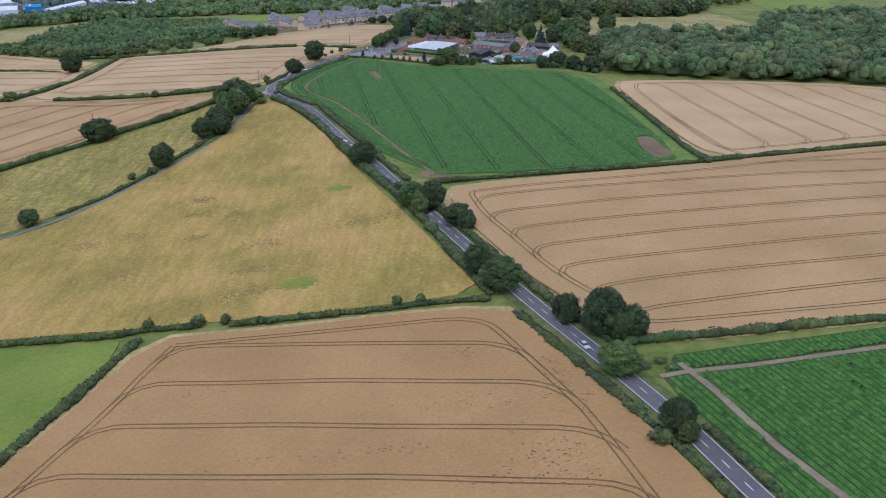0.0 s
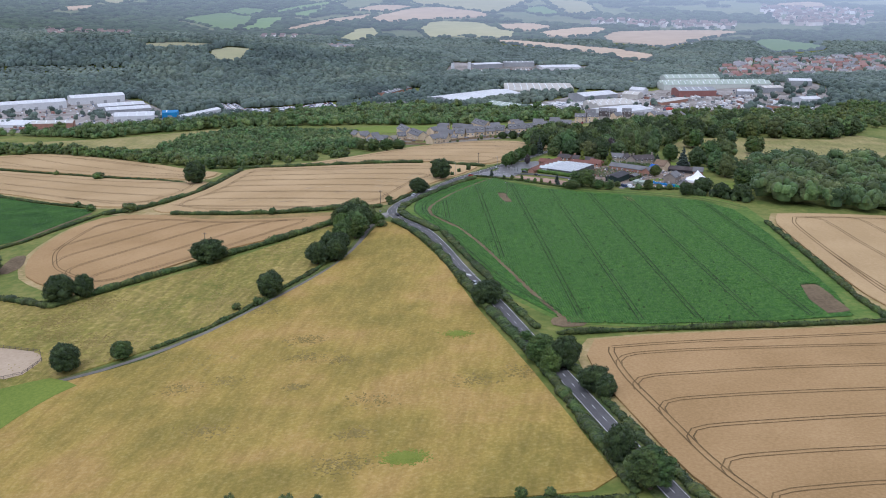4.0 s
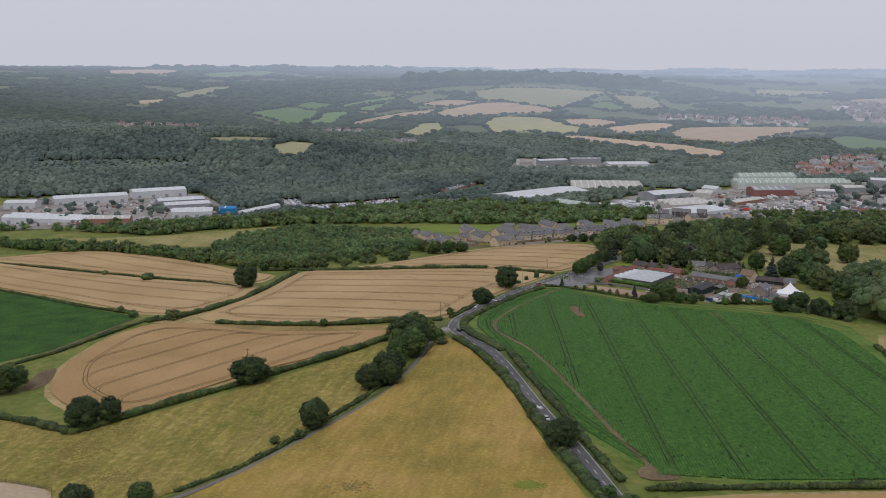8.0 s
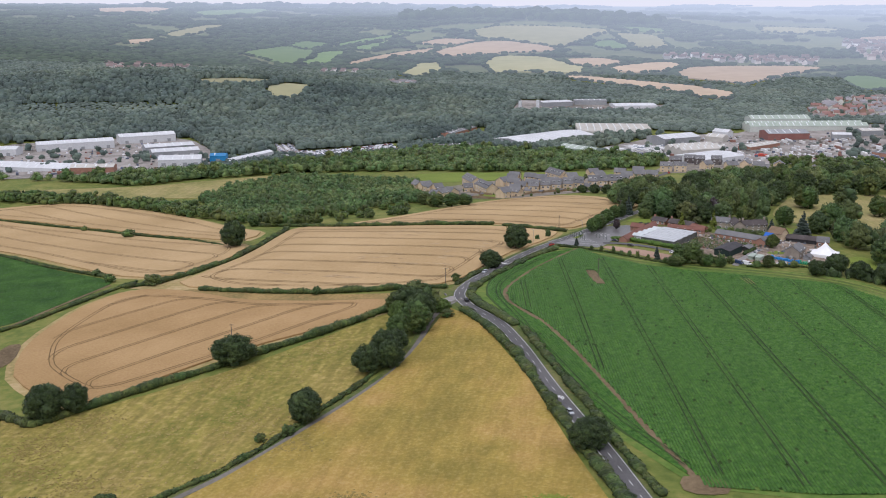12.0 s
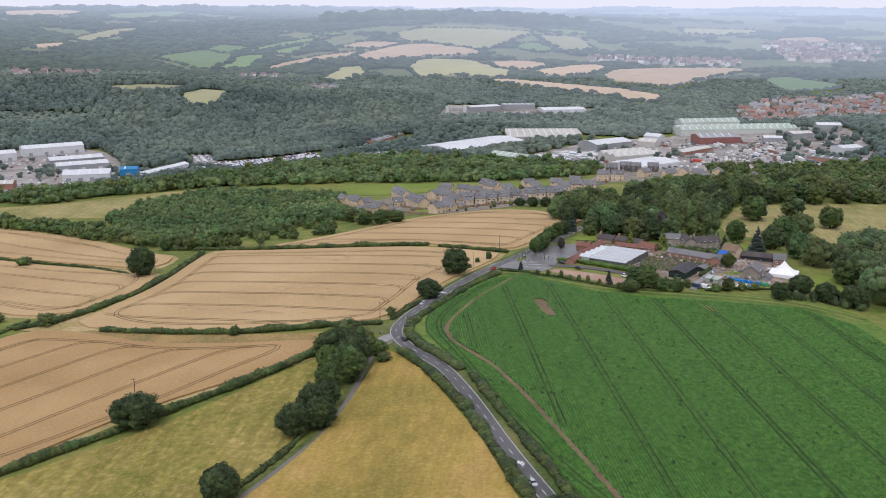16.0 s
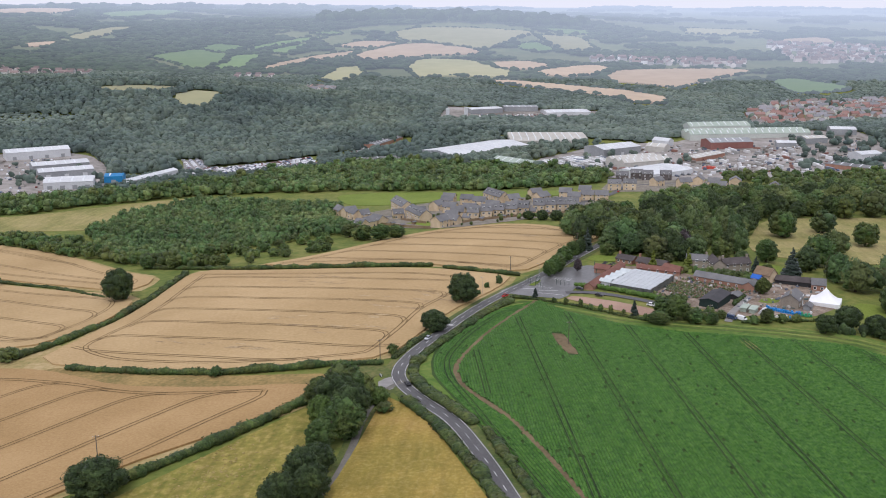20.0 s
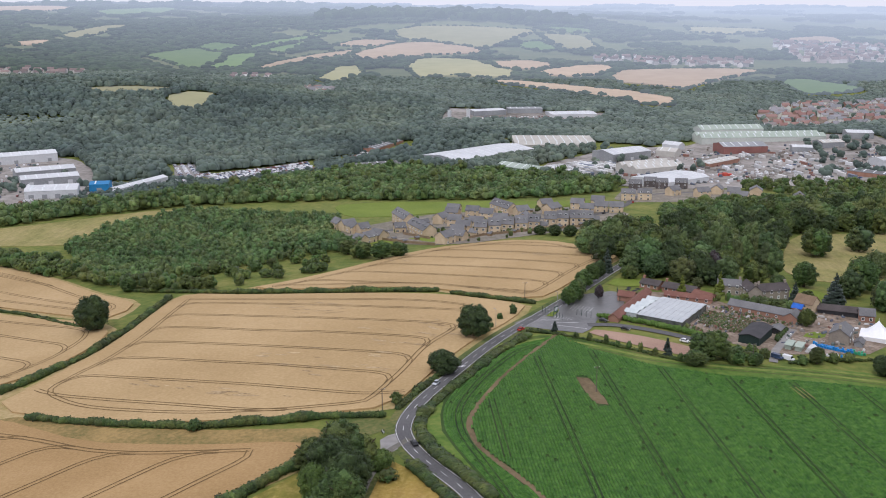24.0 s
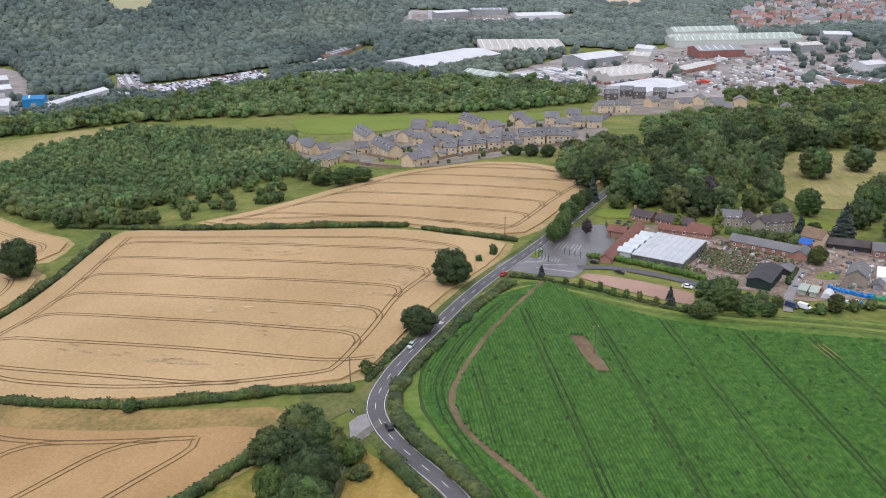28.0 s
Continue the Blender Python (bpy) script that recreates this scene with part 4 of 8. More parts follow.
# ---- single trees ----
for key, x, y, w, h in [
    ("oak_tree", 41.5, 236, 12.5, 13.5), ("oak_tree", 32.6, 243, 7.5, 9.5), ("oak_tree", 45.5, 231.5, 7, 8), ("light_tree", 42.5, 215, 11.5, 7.5), ("oak_tree", 50.2, 186, 7.5, 9), ("ash_tree", 51.8, 182, 5, 5.5),
    ("oak_tree", 10, 281, 9, 11), ("ash_tree", 16.5, 267.5, 11.5, 11.5), ("oak_tree", 4.2, 325.5, 9.5, 8.5), ("oak_tree", 7.5, 321, 7, 7), ("oak_tree", -4.8, 343, 10, 11.5), ("ash_tree", -12.5, 348, 10, 10.5),
    ("light_tree", -9, 340, 8, 8.5), ("oak_tree", -34.6, 404, 12, 10.5), ("ash_tree", -112.5, 531, 13, 13), ("ash_tree", -106, 525.5, 11, 11.5), ("light_tree", -101, 526, 8, 6), ("ash_tree", -119, 526, 11, 10),
    ("oak_tree", -112, 518, 13, 14), ("oak_tree", -106, 510, 12, 14), ("light_tree", -114, 508, 9, 11), ("ash_tree", -106, 500, 12, 14),
]:
    plant(key, x, y, w, h)
for key, x, y, w, h in [
    ("ash_tree", -111, 492, 9, 11), ("oak_tree", -111, 471, 11, 12), ("oak_tree", -107, 464, 10, 11), ("oak_tree", -114, 459, 11, 11), ("oak_tree", -109, 480, 9, 9), ("field_bush", -100, 530, 6, 4.5),
    ("field_bush", -97, 519, 6, 4), ("oak_tree", -124, 420.5, 12.5, 11), ("oak_tree", -167, 467.5, 15, 12), ("oak_tree", -215, 421, 14, 13), ("oak_tree", -207, 426, 10, 11), ("ash_tree", -273, 460, 16, 13),
    ("ash_tree", -286, 462, 14, 12), ("oak_tree", -177, 352, 12, 11), ("ash_tree", -161, 362, 9, 7), ("oak_tree", -83.6, 640, 14, 13.5), ("oak_tree", -91, 599.5, 11.5, 9), ("field_bush", -102.7, 571.3, 4.6, 4.8),
    ("oak_tree", -251, 669.5, 16.5, 16.5), ("field_bush", -256.5, 580.5, 11, 6.2), ("field_bush", -163, 553, 5, 4.5), ("field_bush", 8, 622, 6, 5),
]:
    plant(key, x, y, w, h)


# ---- woods ----
LEFT_ESTATE = [(-640, 930), (-800, 1217), (-690, 1320), (-590, 1345), (-520, 1240), (-455, 1110), (-405, 1135), (-390, 1120), (-415, 1022), (-485, 950)]
CAR_LOTS = [[(-452, 1284), (-436, 1300), (-366, 1139), (-388, 1120)], [(-393, 1193), (-326, 1346), (-303, 1290), (-358, 1150)], [(-288, 1388), (-273, 1438), (-245, 1442), (-266, 1370)]]
WORKS = [(-78, 1330), (5, 1455), (60, 1470), (115, 1485), (125, 1575), (215, 1580), (340, 1575), (345, 1500), (300, 1290), (255, 1155), (200, 1132), (85, 1095), (23, 1108), (-35, 1210)]
SHEDS = [[(-160, 1322), (-70, 1428), (-115, 1472), (-212, 1368)], [(-105, 1438), (0, 1448), (-4, 1515), (-112, 1505)], [(-120, 1275), (-68, 1248), (-58, 1272), (-104, 1312)], [(-270, 1285), (-205, 1310), (-215, 1355), (-280, 1330)], [(-275, 1410), (-235, 1510), (-215, 1500), (-240, 1400)]]
FAR_WORKS = [(-210, 1640), (15, 1665), (15, 1745), (-210, 1745)]
HOUSES = [(-200, 905), (-175, 855), (-110, 832), (-60, 860), (-30, 885), (0, 945), (60, 1005), (130, 1000), (110, 1060), (50, 1150), (0, 1130), (-10, 1040), (-50, 1000), (-135, 985), (-165, 945)]
NURSERY = [(-65, 652), (-5, 612), (60, 600), (90, 615), (100, 690), (75, 740), (20, 752), (-12, 745), (-30, 735), (-40, 705)]
VILLAGES = [[(225, 1600), (212, 1720), (300, 1860), (523, 1960), (620, 1700), (380, 1670)], [(33, 2613), (389, 2578), (358, 2407), (188, 2446), (30, 2509)], [(496, 2992), (769, 2880), (654, 2494), (465, 2530)],
            [(-1179, 2195), (-963, 2155), (-933, 2090), (-1099, 2053)], [(-507, 1960), (-440, 1960), (-385, 1790), (-426, 1770)], [(-677, 2159), (-597, 2173), (-578, 2107), (-656, 2093)]]


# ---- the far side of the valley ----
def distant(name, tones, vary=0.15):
    """Distance: land a mile and a half off and more, with haze painted in as a glow that grows with depth."""
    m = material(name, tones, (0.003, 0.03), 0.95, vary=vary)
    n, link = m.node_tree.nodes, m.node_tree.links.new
    haze_glow, mix, geo, axes = n.new("ShaderNodeEmission"), n.new("ShaderNodeMixShader"), n.new("ShaderNodeNewGeometry"), n.new("ShaderNodeSeparateXYZ")
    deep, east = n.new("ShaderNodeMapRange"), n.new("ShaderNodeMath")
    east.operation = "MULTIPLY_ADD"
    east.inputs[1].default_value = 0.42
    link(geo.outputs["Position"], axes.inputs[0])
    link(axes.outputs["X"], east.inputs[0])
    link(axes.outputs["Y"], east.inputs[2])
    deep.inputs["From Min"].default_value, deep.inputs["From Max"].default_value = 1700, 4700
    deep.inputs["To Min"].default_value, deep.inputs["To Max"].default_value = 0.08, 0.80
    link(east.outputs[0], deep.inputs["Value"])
    # Painted haze: a blue-grey emission mixed over the surface by its place.
    haze_glow.inputs["Color"].default_value, haze_glow.inputs["Strength"].default_value = (0.47, 0.53, 0.625, 1), 1.0
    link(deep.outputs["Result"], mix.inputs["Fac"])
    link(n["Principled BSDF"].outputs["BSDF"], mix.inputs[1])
    link(haze_glow.outputs["Emission"], mix.inputs[2])
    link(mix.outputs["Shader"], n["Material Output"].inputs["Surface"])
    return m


BANDS = [(2150, 2750), (2750, 3350), (3350, 4950)]
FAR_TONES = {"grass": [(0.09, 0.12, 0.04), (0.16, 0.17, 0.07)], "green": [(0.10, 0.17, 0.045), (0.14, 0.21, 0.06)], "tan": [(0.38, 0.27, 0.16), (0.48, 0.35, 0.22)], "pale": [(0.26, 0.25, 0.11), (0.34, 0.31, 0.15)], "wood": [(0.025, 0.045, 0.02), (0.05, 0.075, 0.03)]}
# Every far tone carries the painted haze.
HAZED_MATS = {k: distant("hazed_" + k, t, 0.35 if k == "wood" else 0.15) for k, t in FAR_TONES.items()}


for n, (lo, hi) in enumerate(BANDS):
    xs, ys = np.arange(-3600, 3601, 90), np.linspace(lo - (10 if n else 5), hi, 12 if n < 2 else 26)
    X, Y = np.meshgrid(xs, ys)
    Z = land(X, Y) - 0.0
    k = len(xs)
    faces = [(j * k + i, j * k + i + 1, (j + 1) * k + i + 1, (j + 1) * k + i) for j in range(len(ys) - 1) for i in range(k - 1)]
    ob = smooth(part("backdrop", (np.stack([X.ravel(), Y.ravel(), Z.ravel()], 1).tolist(), faces), HAZED_MATS["grass"]))
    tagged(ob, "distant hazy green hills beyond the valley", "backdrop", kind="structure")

FAR_FIELDS_WEST = [
    ("green", [(-991, 2497), (-931, 2697), (-863, 2603), (-826, 2597), (-777, 2397), (-775, 2286), (-792, 2249), (-888, 2390)]),
    ("green", [(-934, 2670), (-940, 2774), (-908, 2804), (-846, 2763), (-820, 2716), (-844, 2633), (-876, 2641)]),
    ("green", [(-817, 2742), (-775, 2876), (-703, 2962), (-666, 2956), (-712, 2872), (-766, 2786), (-784, 2670)]),
    ("green", [(-772, 2411), (-803, 2549), (-755, 2596), (-738, 2586), (-718, 2446), (-696, 2312), (-766, 2276)]),
    ("green", [(-756, 2688), (-695, 2863), (-681, 2774), (-688, 2634), (-732, 2627)]),
    ("tan", [(-669, 2282), (-655, 2431), (-613, 2582), (-536, 2721), (-522, 2646), (-576, 2509), (-614, 2374), (-639, 2264)]),
]
FAR_FIELDS_SLOPE = [
    ("tan", [(-614, 2795), (-566, 2908), (-473, 2900), (-449, 2861), (-540, 2769)]),
    ("pale", [(-499, 2138), (-506, 2341), (-465, 2383), (-423, 2210), (-454, 2096), (-478, 2092)]),
    ("pale", [(-712, 1638), (-660, 1660), (-595, 1673), (-596, 1657), (-651, 1639)]),
    ("tan", [(-593, 1649), (-562, 1677), (-524, 1670), (-530, 1634), (-558, 1629)]),
    ("pale", [(-1391, 2908), (-1390, 3194), (-1301, 3232), (-1298, 2950), (-1312, 2813)]),
    ("tan", [(-1417, 2712), (-1362, 2804), (-1306, 2708), (-1360, 2633)]),
]
FAR_FIELDS_HILL = [
    ("green", [(-729, 3017), (-663, 3056), (-631, 3013), (-673, 2983)]),
    ("tan", [(-2310, 4179), (-2192, 4423), (-1861, 4069), (-1959, 3790), (-2092, 3793)]),
    ("green", [(-1799, 3985), (-1602, 4362), (-1422, 3895), (-1558, 3595)]),
    ("tan", [(-536, 2619), (-465, 2848), (-381, 2892), (-255, 2794), (-221, 2684), (-348, 2631), (-421, 2571), (-487, 2508)]),
    ("pale", [(-508, 3041), (-443, 3124), (-298, 3149), (-125, 3137), (-112, 3103), (-175, 2964), (-222, 2773), (-347, 2886), (-441, 2914)]),
    ("green", [(-164, 2878), (-99, 2966), (-49, 2804), (-79, 2723), (-120, 2772)]),
]
FAR_FIELDS_MIDDLE = [
    ("pale", [(-108, 3085), (24, 3076), (55, 2800), (-32, 2793), (-78, 2981)]),
    ("pale", [(-367, 2372), (-364, 2551), (-246, 2551), (-186, 2404), (-125, 2296), (-139, 2193), (-251, 2221), (-315, 2174)]),
    ("tan", [(-197, 2490), (-115, 2536), (-50, 2452), (-85, 2354), (-166, 2358)]),
    ("tan", [(-103, 2287), (-26, 2417), (46, 2459), (70, 2389), (34, 2266), (-38, 2221)]),
    ("tan", [(45, 2247), (82, 2355), (210, 2385), (316, 2389), (361, 2346), (283, 2250), (203, 2128), (169, 2054), (120, 2123), (62, 2136)]),
    ("tan", [(-186, 2150), (-135, 2155), (-69, 2116), (24, 2059), (82, 2026), (143, 1928), (121, 1834), (71, 1848), (21, 1966), (-89, 2056), (-152, 2108)]),
]
FAR_FIELDS_EAST = [
    ("green", [(350, 2186), (407, 2224), (434, 2161), (476, 2102), (454, 2048), (399, 2012), (354, 2012), (344, 2108)]),
    ("tan", [(534, 3090), (670, 3172), (698, 3110), (684, 3009), (571, 2979)]),
    ("pale", [(323, 3356), (532, 3350), (566, 3307), (424, 3185), (321, 3219)]),
    ("green", [(-100, 3202), (36, 3205), (50, 3124), (-36, 3122)]),
]
FAR_FIELDS = FAR_FIELDS_WEST + FAR_FIELDS_SLOPE + FAR_FIELDS_HILL + FAR_FIELDS_MIDDLE + FAR_FIELDS_EAST
SHED_FRONT = [(-440, 1010), (-390, 1000), (-362, 1050), (-375, 1150), (-405, 1165), (-440, 1075)]
CLEAR = list(FIELDS) + [SHED_FRONT, LEFT_ESTATE, WORKS, FAR_WORKS, HOUSES, NURSERY] + SHEDS + CAR_LOTS + VILLAGES
for kind, poly in FAR_FIELDS:
    poly = rounded(poly, 1)
    if poly[0][1] < 1900:
        top = max(b for a, b in poly)
        poly = [(a, top - 2.4 * (top - b)) for a, b in poly]
    CLEAR.append(poly)
    if poly[0][1] > 1900:
        CLEAR.append([(a, b - 55) for a, b in poly])
    y = np.mean([p[1] for p in poly])
    # Fields nearer than this take the pale tone, painted haze included.
    mat = HAZED_MATS[kind if y > 1900 else "pale"]
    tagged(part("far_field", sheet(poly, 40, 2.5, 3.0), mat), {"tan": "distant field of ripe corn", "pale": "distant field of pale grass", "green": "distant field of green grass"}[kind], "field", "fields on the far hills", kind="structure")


def wood(name, label, zone, gap, width, height, mat, rng_seed, thin=1.0, rough=0.2, parts=1, clear=True, clumps=None, leaves=0, leaf=1.0, form=0):
    """A wood: many uneven crowns of leafy domes over a zone, as one mesh."""
    rng = np.random.default_rng(rng_seed)
    z = np.array(zone, float)
    lo, hi = z.min(0), z.max(0)
    X, Y = np.meshgrid(np.arange(lo[0], hi[0], gap), np.arange(lo[1], hi[1], gap))
    X = (X + rng.uniform(-0.48, 0.48, X.shape) * gap).ravel()
    Y = (Y + rng.uniform(-0.48, 0.48, Y.shape) * gap).ravel()
    ok = inside(zone, X, Y) & (rng.random(X.shape) < thin)
    if clumps is not None:
        wave = np.sin(X / 97 + 1.3 * np.sin(Y / 160)) + np.sin(Y / 71 + 1.7 * np.sin(X / 210)) + 0.8 * np.sin((X + Y) / 53) + 0.5 * np.sin((X - 2 * Y) / 41)
        ok &= wave > clumps * 2.0 - 1.6 * (X < -650)
    for q in CLEAR if clear else ():
        ok &= ~inside(q, X, Y)
    X, Y = X[ok], Y[ok]
    n = len(X)
    if not n:
        return None
    s = rng.uniform(0.62, 1.32, n)
    w, h = width * s, height * np.sqrt(s) * rng.uniform(0.8, 1.22, n)
    cs, rs = [], []
    base = land(X, Y)
    for k in range(parts):
        if parts == 1:
            cs.append(np.stack([X, Y, base + h * 0.5], 1))
            rs.append(np.stack([w * 0.56, w * 0.56, h * 0.52], 1))
        elif k == 0:
            cs.append(np.stack([X, Y, base + h * 0.42], 1))
            rs.append(np.stack([w * 0.44, w * 0.44, h * 0.44], 1))
        else:
            a, e = rng.uniform(0, 6.28, n), rng.uniform(-0.1, 1.3, n)
            q = rng.uniform(0.16, 0.26, n) if parts > 3 else rng.uniform(0.26, 0.36, n)
            cs.append(np.stack([X + np.cos(a) * np.cos(e) * 0.38 * w, Y + np.sin(a) * np.cos(e) * 0.38 * w, base + h * (0.5 + 0.38 * np.sin(e))], 1))
            rs.append(np.stack([w * q, w * q, w * q * 0.9], 1))
    cs, rs = np.concatenate(cs), np.concatenate(rs)
    v, f = lumps(cs, rs * (0.8 if leaves > 30 else 1.0), form, rough, rng)
    if leaves:
        m = n * leaves
        pick = rng.integers(0, len(cs), m)
        o = rng.normal(size=(m, 3))
        o[:, 2] = np.abs(o[:, 2]) * 0.9 - 0.15
        o /= np.linalg.norm(o, axis=1, keepdims=True)
        v2, f2 = tufts(cs[pick] + o * rs[pick] * rng.uniform(0.92, 1.25, (m, 1)), o, leaf, rng)
        f = np.concatenate([f, f2[:, [0, 1, 2]] + len(v)])
        v = np.concatenate([v, v2])
    ob = array_mesh(name, v, f, mat)
    tagged(ob, label, "woodland", kind="stuff")
    return ob


PLANTATION = [(-350, 985), (-205, 960), (-195, 890), (-165, 840), (-200, 812), (-240, 775), (-300, 770), (-355, 850), (-360, 905), (-330, 960)]
wood("young_plantation", "dense young green plantation on the slope", PLANTATION, 4.2, 4.9, 6.2, PLANT_LEAF, 3, parts=2, leaves=64, leaf=0.62)
SCRUB = [(-425, 840), (-352, 822), (-290, 765), (-215, 742), (-250, 738), (-330, 782), (-420, 818), (-520, 830), (-560, 850)]
wood("shelter_belt", "dark green belt of bushes and trees", SCRUB, 5.5, 8, 7, LEAF, 4, parts=8, leaves=90, leaf=0.5)
SLOPE = [(-230, 755), (-200, 812), (-160, 835), (-140, 815), (-160, 785), (-185, 758), (-210, 742)]
wood("slope_scrub", "scattered green bushes on the slope", SLOPE, 9, 6, 5, LEAF, 14, thin=0.5, parts=7, leaves=120, leaf=0.45)
BELT = [(-700, 960), (-440, 905), (-400, 940), (-340, 1000), (-220, 1060), (-60, 1060), (20, 1110), (0, 1220), (-60, 1250), (-170, 1300), (-235, 1340), (-280, 1235), (-340, 1080), (-392, 1060), (-415, 985), (-500, 935), (-640, 925)]
wood("valley_wood", "mixed green woodland in the valley", BELT, 7.0, 8.8, 6.8, PLANT_LEAF, 5, parts=3, leaves=100, leaf=0.9)
wood("valley_wood", "taller trees among the valley woodland", BELT, 21, 12, 11, LEAF, 25, thin=0.6, parts=8, leaves=110, leaf=0.8)
FILL = [(-800, 1217), (-690, 1330), (-580, 1352), (-452, 1302), (-462, 1280), (-405, 1150), (-460, 1105), (-520, 1240), (-590, 1345), (-690, 1320)]
wood("valley_wood", "dark trees round the car yards", FILL, 7.5, 10.5, 9, HAZED_LEAF, 26, parts=2, leaves=26, leaf=0.9)
wood("valley_wood", "low scrub below the long shed", SHED_FRONT, 6, 6, 2.6, HAZED_LEAF, 31, thin=0.8, parts=2, leaves=20, leaf=0.6, clear=False)
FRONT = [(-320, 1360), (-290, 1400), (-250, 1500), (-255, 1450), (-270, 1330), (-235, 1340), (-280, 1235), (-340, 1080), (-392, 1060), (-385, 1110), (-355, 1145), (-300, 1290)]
wood("valley_wood", "low scrub in front of the car yards", FRONT, 6.5, 7, 3.2, HAZED_LEAF, 27, thin=0.85, parts=2, leaves=20, leaf=0.7)
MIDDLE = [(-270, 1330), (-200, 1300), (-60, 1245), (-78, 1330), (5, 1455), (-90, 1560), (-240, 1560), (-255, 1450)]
wood("valley_wood", "green trees between the works and the car yard", MIDDLE, 8, 10.5, 9, HAZED_LEAF, 15, parts=3, leaves=30, leaf=0.9)
PARK = [(-35, 775), (-10, 765), (40, 780), (60, 800), (85, 875), (200, 905), (240, 950), (150, 955), (90, 930), (60, 915), (35, 885), (5, 858), (-15, 848), (-38, 836)]
EAST = [(96, 612), (104, 690), (125, 735), (215, 775), (300, 900), (430, 950), (430, 640), (300, 622), (180, 612)]
wood("east_wood", "tall dark green wood beside the wheat", EAST, 11.5, 15.5, 13, WOOD_LEAF, 7, parts=14, leaves=260, leaf=0.95)
DIP = [(35, 885), (60, 915), (90, 930), (150, 955), (240, 950), (260, 1000), (125, 998), (60, 1003), (18, 940), (14, 890), (18, 870)]
wood("park_wood", "lower green trees below the houses", DIP, 8, 9.5, 6.5, LEAF, 19, parts=7, leaves=120, leaf=0.6, clear=False)
EDGE = [(110, 1000), (260, 1000), (420, 1150), (330, 1300), (255, 1155), (200, 1135), (85, 1100), (60, 1110), (100, 1060)]
wood("valley_wood", "green trees behind the houses", EDGE, 9, 9.5, 8, LEAF, 16, thin=0.7, parts=5, leaves=60, leaf=0.7)
HILL = [(-1300, 1200), (-800, 1230), (-690, 1330), (-580, 1350), (-452, 1300), (-436, 1303), (-398, 1212), (-326, 1350), (-290, 1400), (-250, 1500), (-200, 1560), (-240, 1800), (-700, 1950), (-1500, 1900)]
CORNER = [(345, 1570), (345, 1500), (302, 1290), (255, 1155), (330, 1300), (420, 1150), (560, 1200), (340, 1560)]
wood("valley_wood", "green trees beside the works", CORNER, 9, 11, 8.5, HAZED_LEAF, 29, parts=2, leaves=24, leaf=0.9)
CLEARING = [(-884, 1409), (-826, 1443), (-746, 1474), (-660, 1497), (-643, 1477), (-722, 1427), (-795, 1390), (-856, 1364)]
CLEAR.append(CLEARING)
wood("hill_clearing", "pale green young trees in a clearing", CLEARING, 5, 6, 3.5, HAZED_MID_LEAF, 28, clear=False)
wood("hill_wood", "dark woodland covering the hill", HILL, 6.6, 9.4, 8.5, HAZED_LEAF, 8, leaves=14, leaf=1.5, form=-1)
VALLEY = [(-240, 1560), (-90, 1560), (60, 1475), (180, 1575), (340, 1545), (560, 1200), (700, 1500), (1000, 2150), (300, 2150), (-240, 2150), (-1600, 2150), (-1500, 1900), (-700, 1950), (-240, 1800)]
wood("valley_wood", "woodland along the far side of the valley", VALLEY, 7.2, 9.8, 7, HAZED_MID_LEAF, 9, thin=0.94, leaves=6, leaf=1.6, form=-1)
# These far woods get their haze from the glow in their material.
for n, (lo, hi) in enumerate(BANDS):
    zone = [(-0.62 * lo - 300, lo), (0.45 * lo, lo), (0.45 * hi, hi), (-0.62 * hi - 300, hi)]
    wood("backdrop_wood", "distant hazy woods and hedgerow trees", zone, (15, 19, 30)[n], (19, 25, 38)[n], (7, 8, 10)[n], HAZED_MATS["wood"], 20 + n, thin=(0.95, 0.9, 0.8)[n], clumps=(-0.25, 0.15, 0.45)[n])
hedges, rng = [], np.random.default_rng(77)
for _, poly in FAR_FIELDS:
    if poly[0][1] < 1900:
        continue
    p = spaced(poly, 9.0, True)
    p = p[rng.random(len(p)) < 0.75]
    hedges.append(p + rng.normal(0, 1.5, p.shape))
p = np.concatenate(hedges)
s = rng.uniform(0.5, 1.2, len(p)) * np.where(rng.random(len(p)) < 0.1, 1.5, 1.0)
v, f = lumps(np.stack([p[:, 0], p[:, 1], land(p[:, 0], p[:, 1]) + 2.4 * s], 1), np.stack([6.0 * s, 5.0 * s, 3.6 * s], 1), 0, 0.25, rng)
# Hedges and skyline trees share the wood tone with haze painted in.
tagged(array_mesh("backdrop_hedges", v, f, HAZED_MATS["wood"]), "distant hedges round the hill fields", "hedge", kind="stuff")
RIDGE = [(-760, 3200), (-500, 3225), (-100, 3225), (60, 3260), (60, 3330), (-300, 3400), (-760, 3330)]
wood("backdrop_wood", "dark wood along the skyline ridge", RIDGE, 20, 30, 22, HAZED_MATS["wood"], 11, clear=False)
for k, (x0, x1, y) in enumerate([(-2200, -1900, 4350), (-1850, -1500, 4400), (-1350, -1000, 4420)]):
    wood("backdrop_wood", "row of trees on the far skyline", [(x0, y), (x1, y), (x1, y + 90), (x0, y + 90)], 30, 40, 22, HAZED_MATS["wood"], 40 + k, clear=False)

# ---- buildings ----
SLATE = material("grey_slates", [(0.125, 0.124, 0.126), (0.19, 0.187, 0.186)], (0.2, 2.5), 0.7, 0.3, 4.0, vary=0.12)
OLD_STONE = material("old_grey_stone", [(0.24, 0.205, 0.165), (0.34, 0.295, 0.24)], (0.3, 2.5), 0.9, 0.3, 5.0, vary=0.1)
STONE = material("buff_sandstone", [(0.50, 0.39, 0.25), (0.64, 0.52, 0.36)], (0.3, 2.5), 0.9, 0.3, 5.0, vary=0.08)
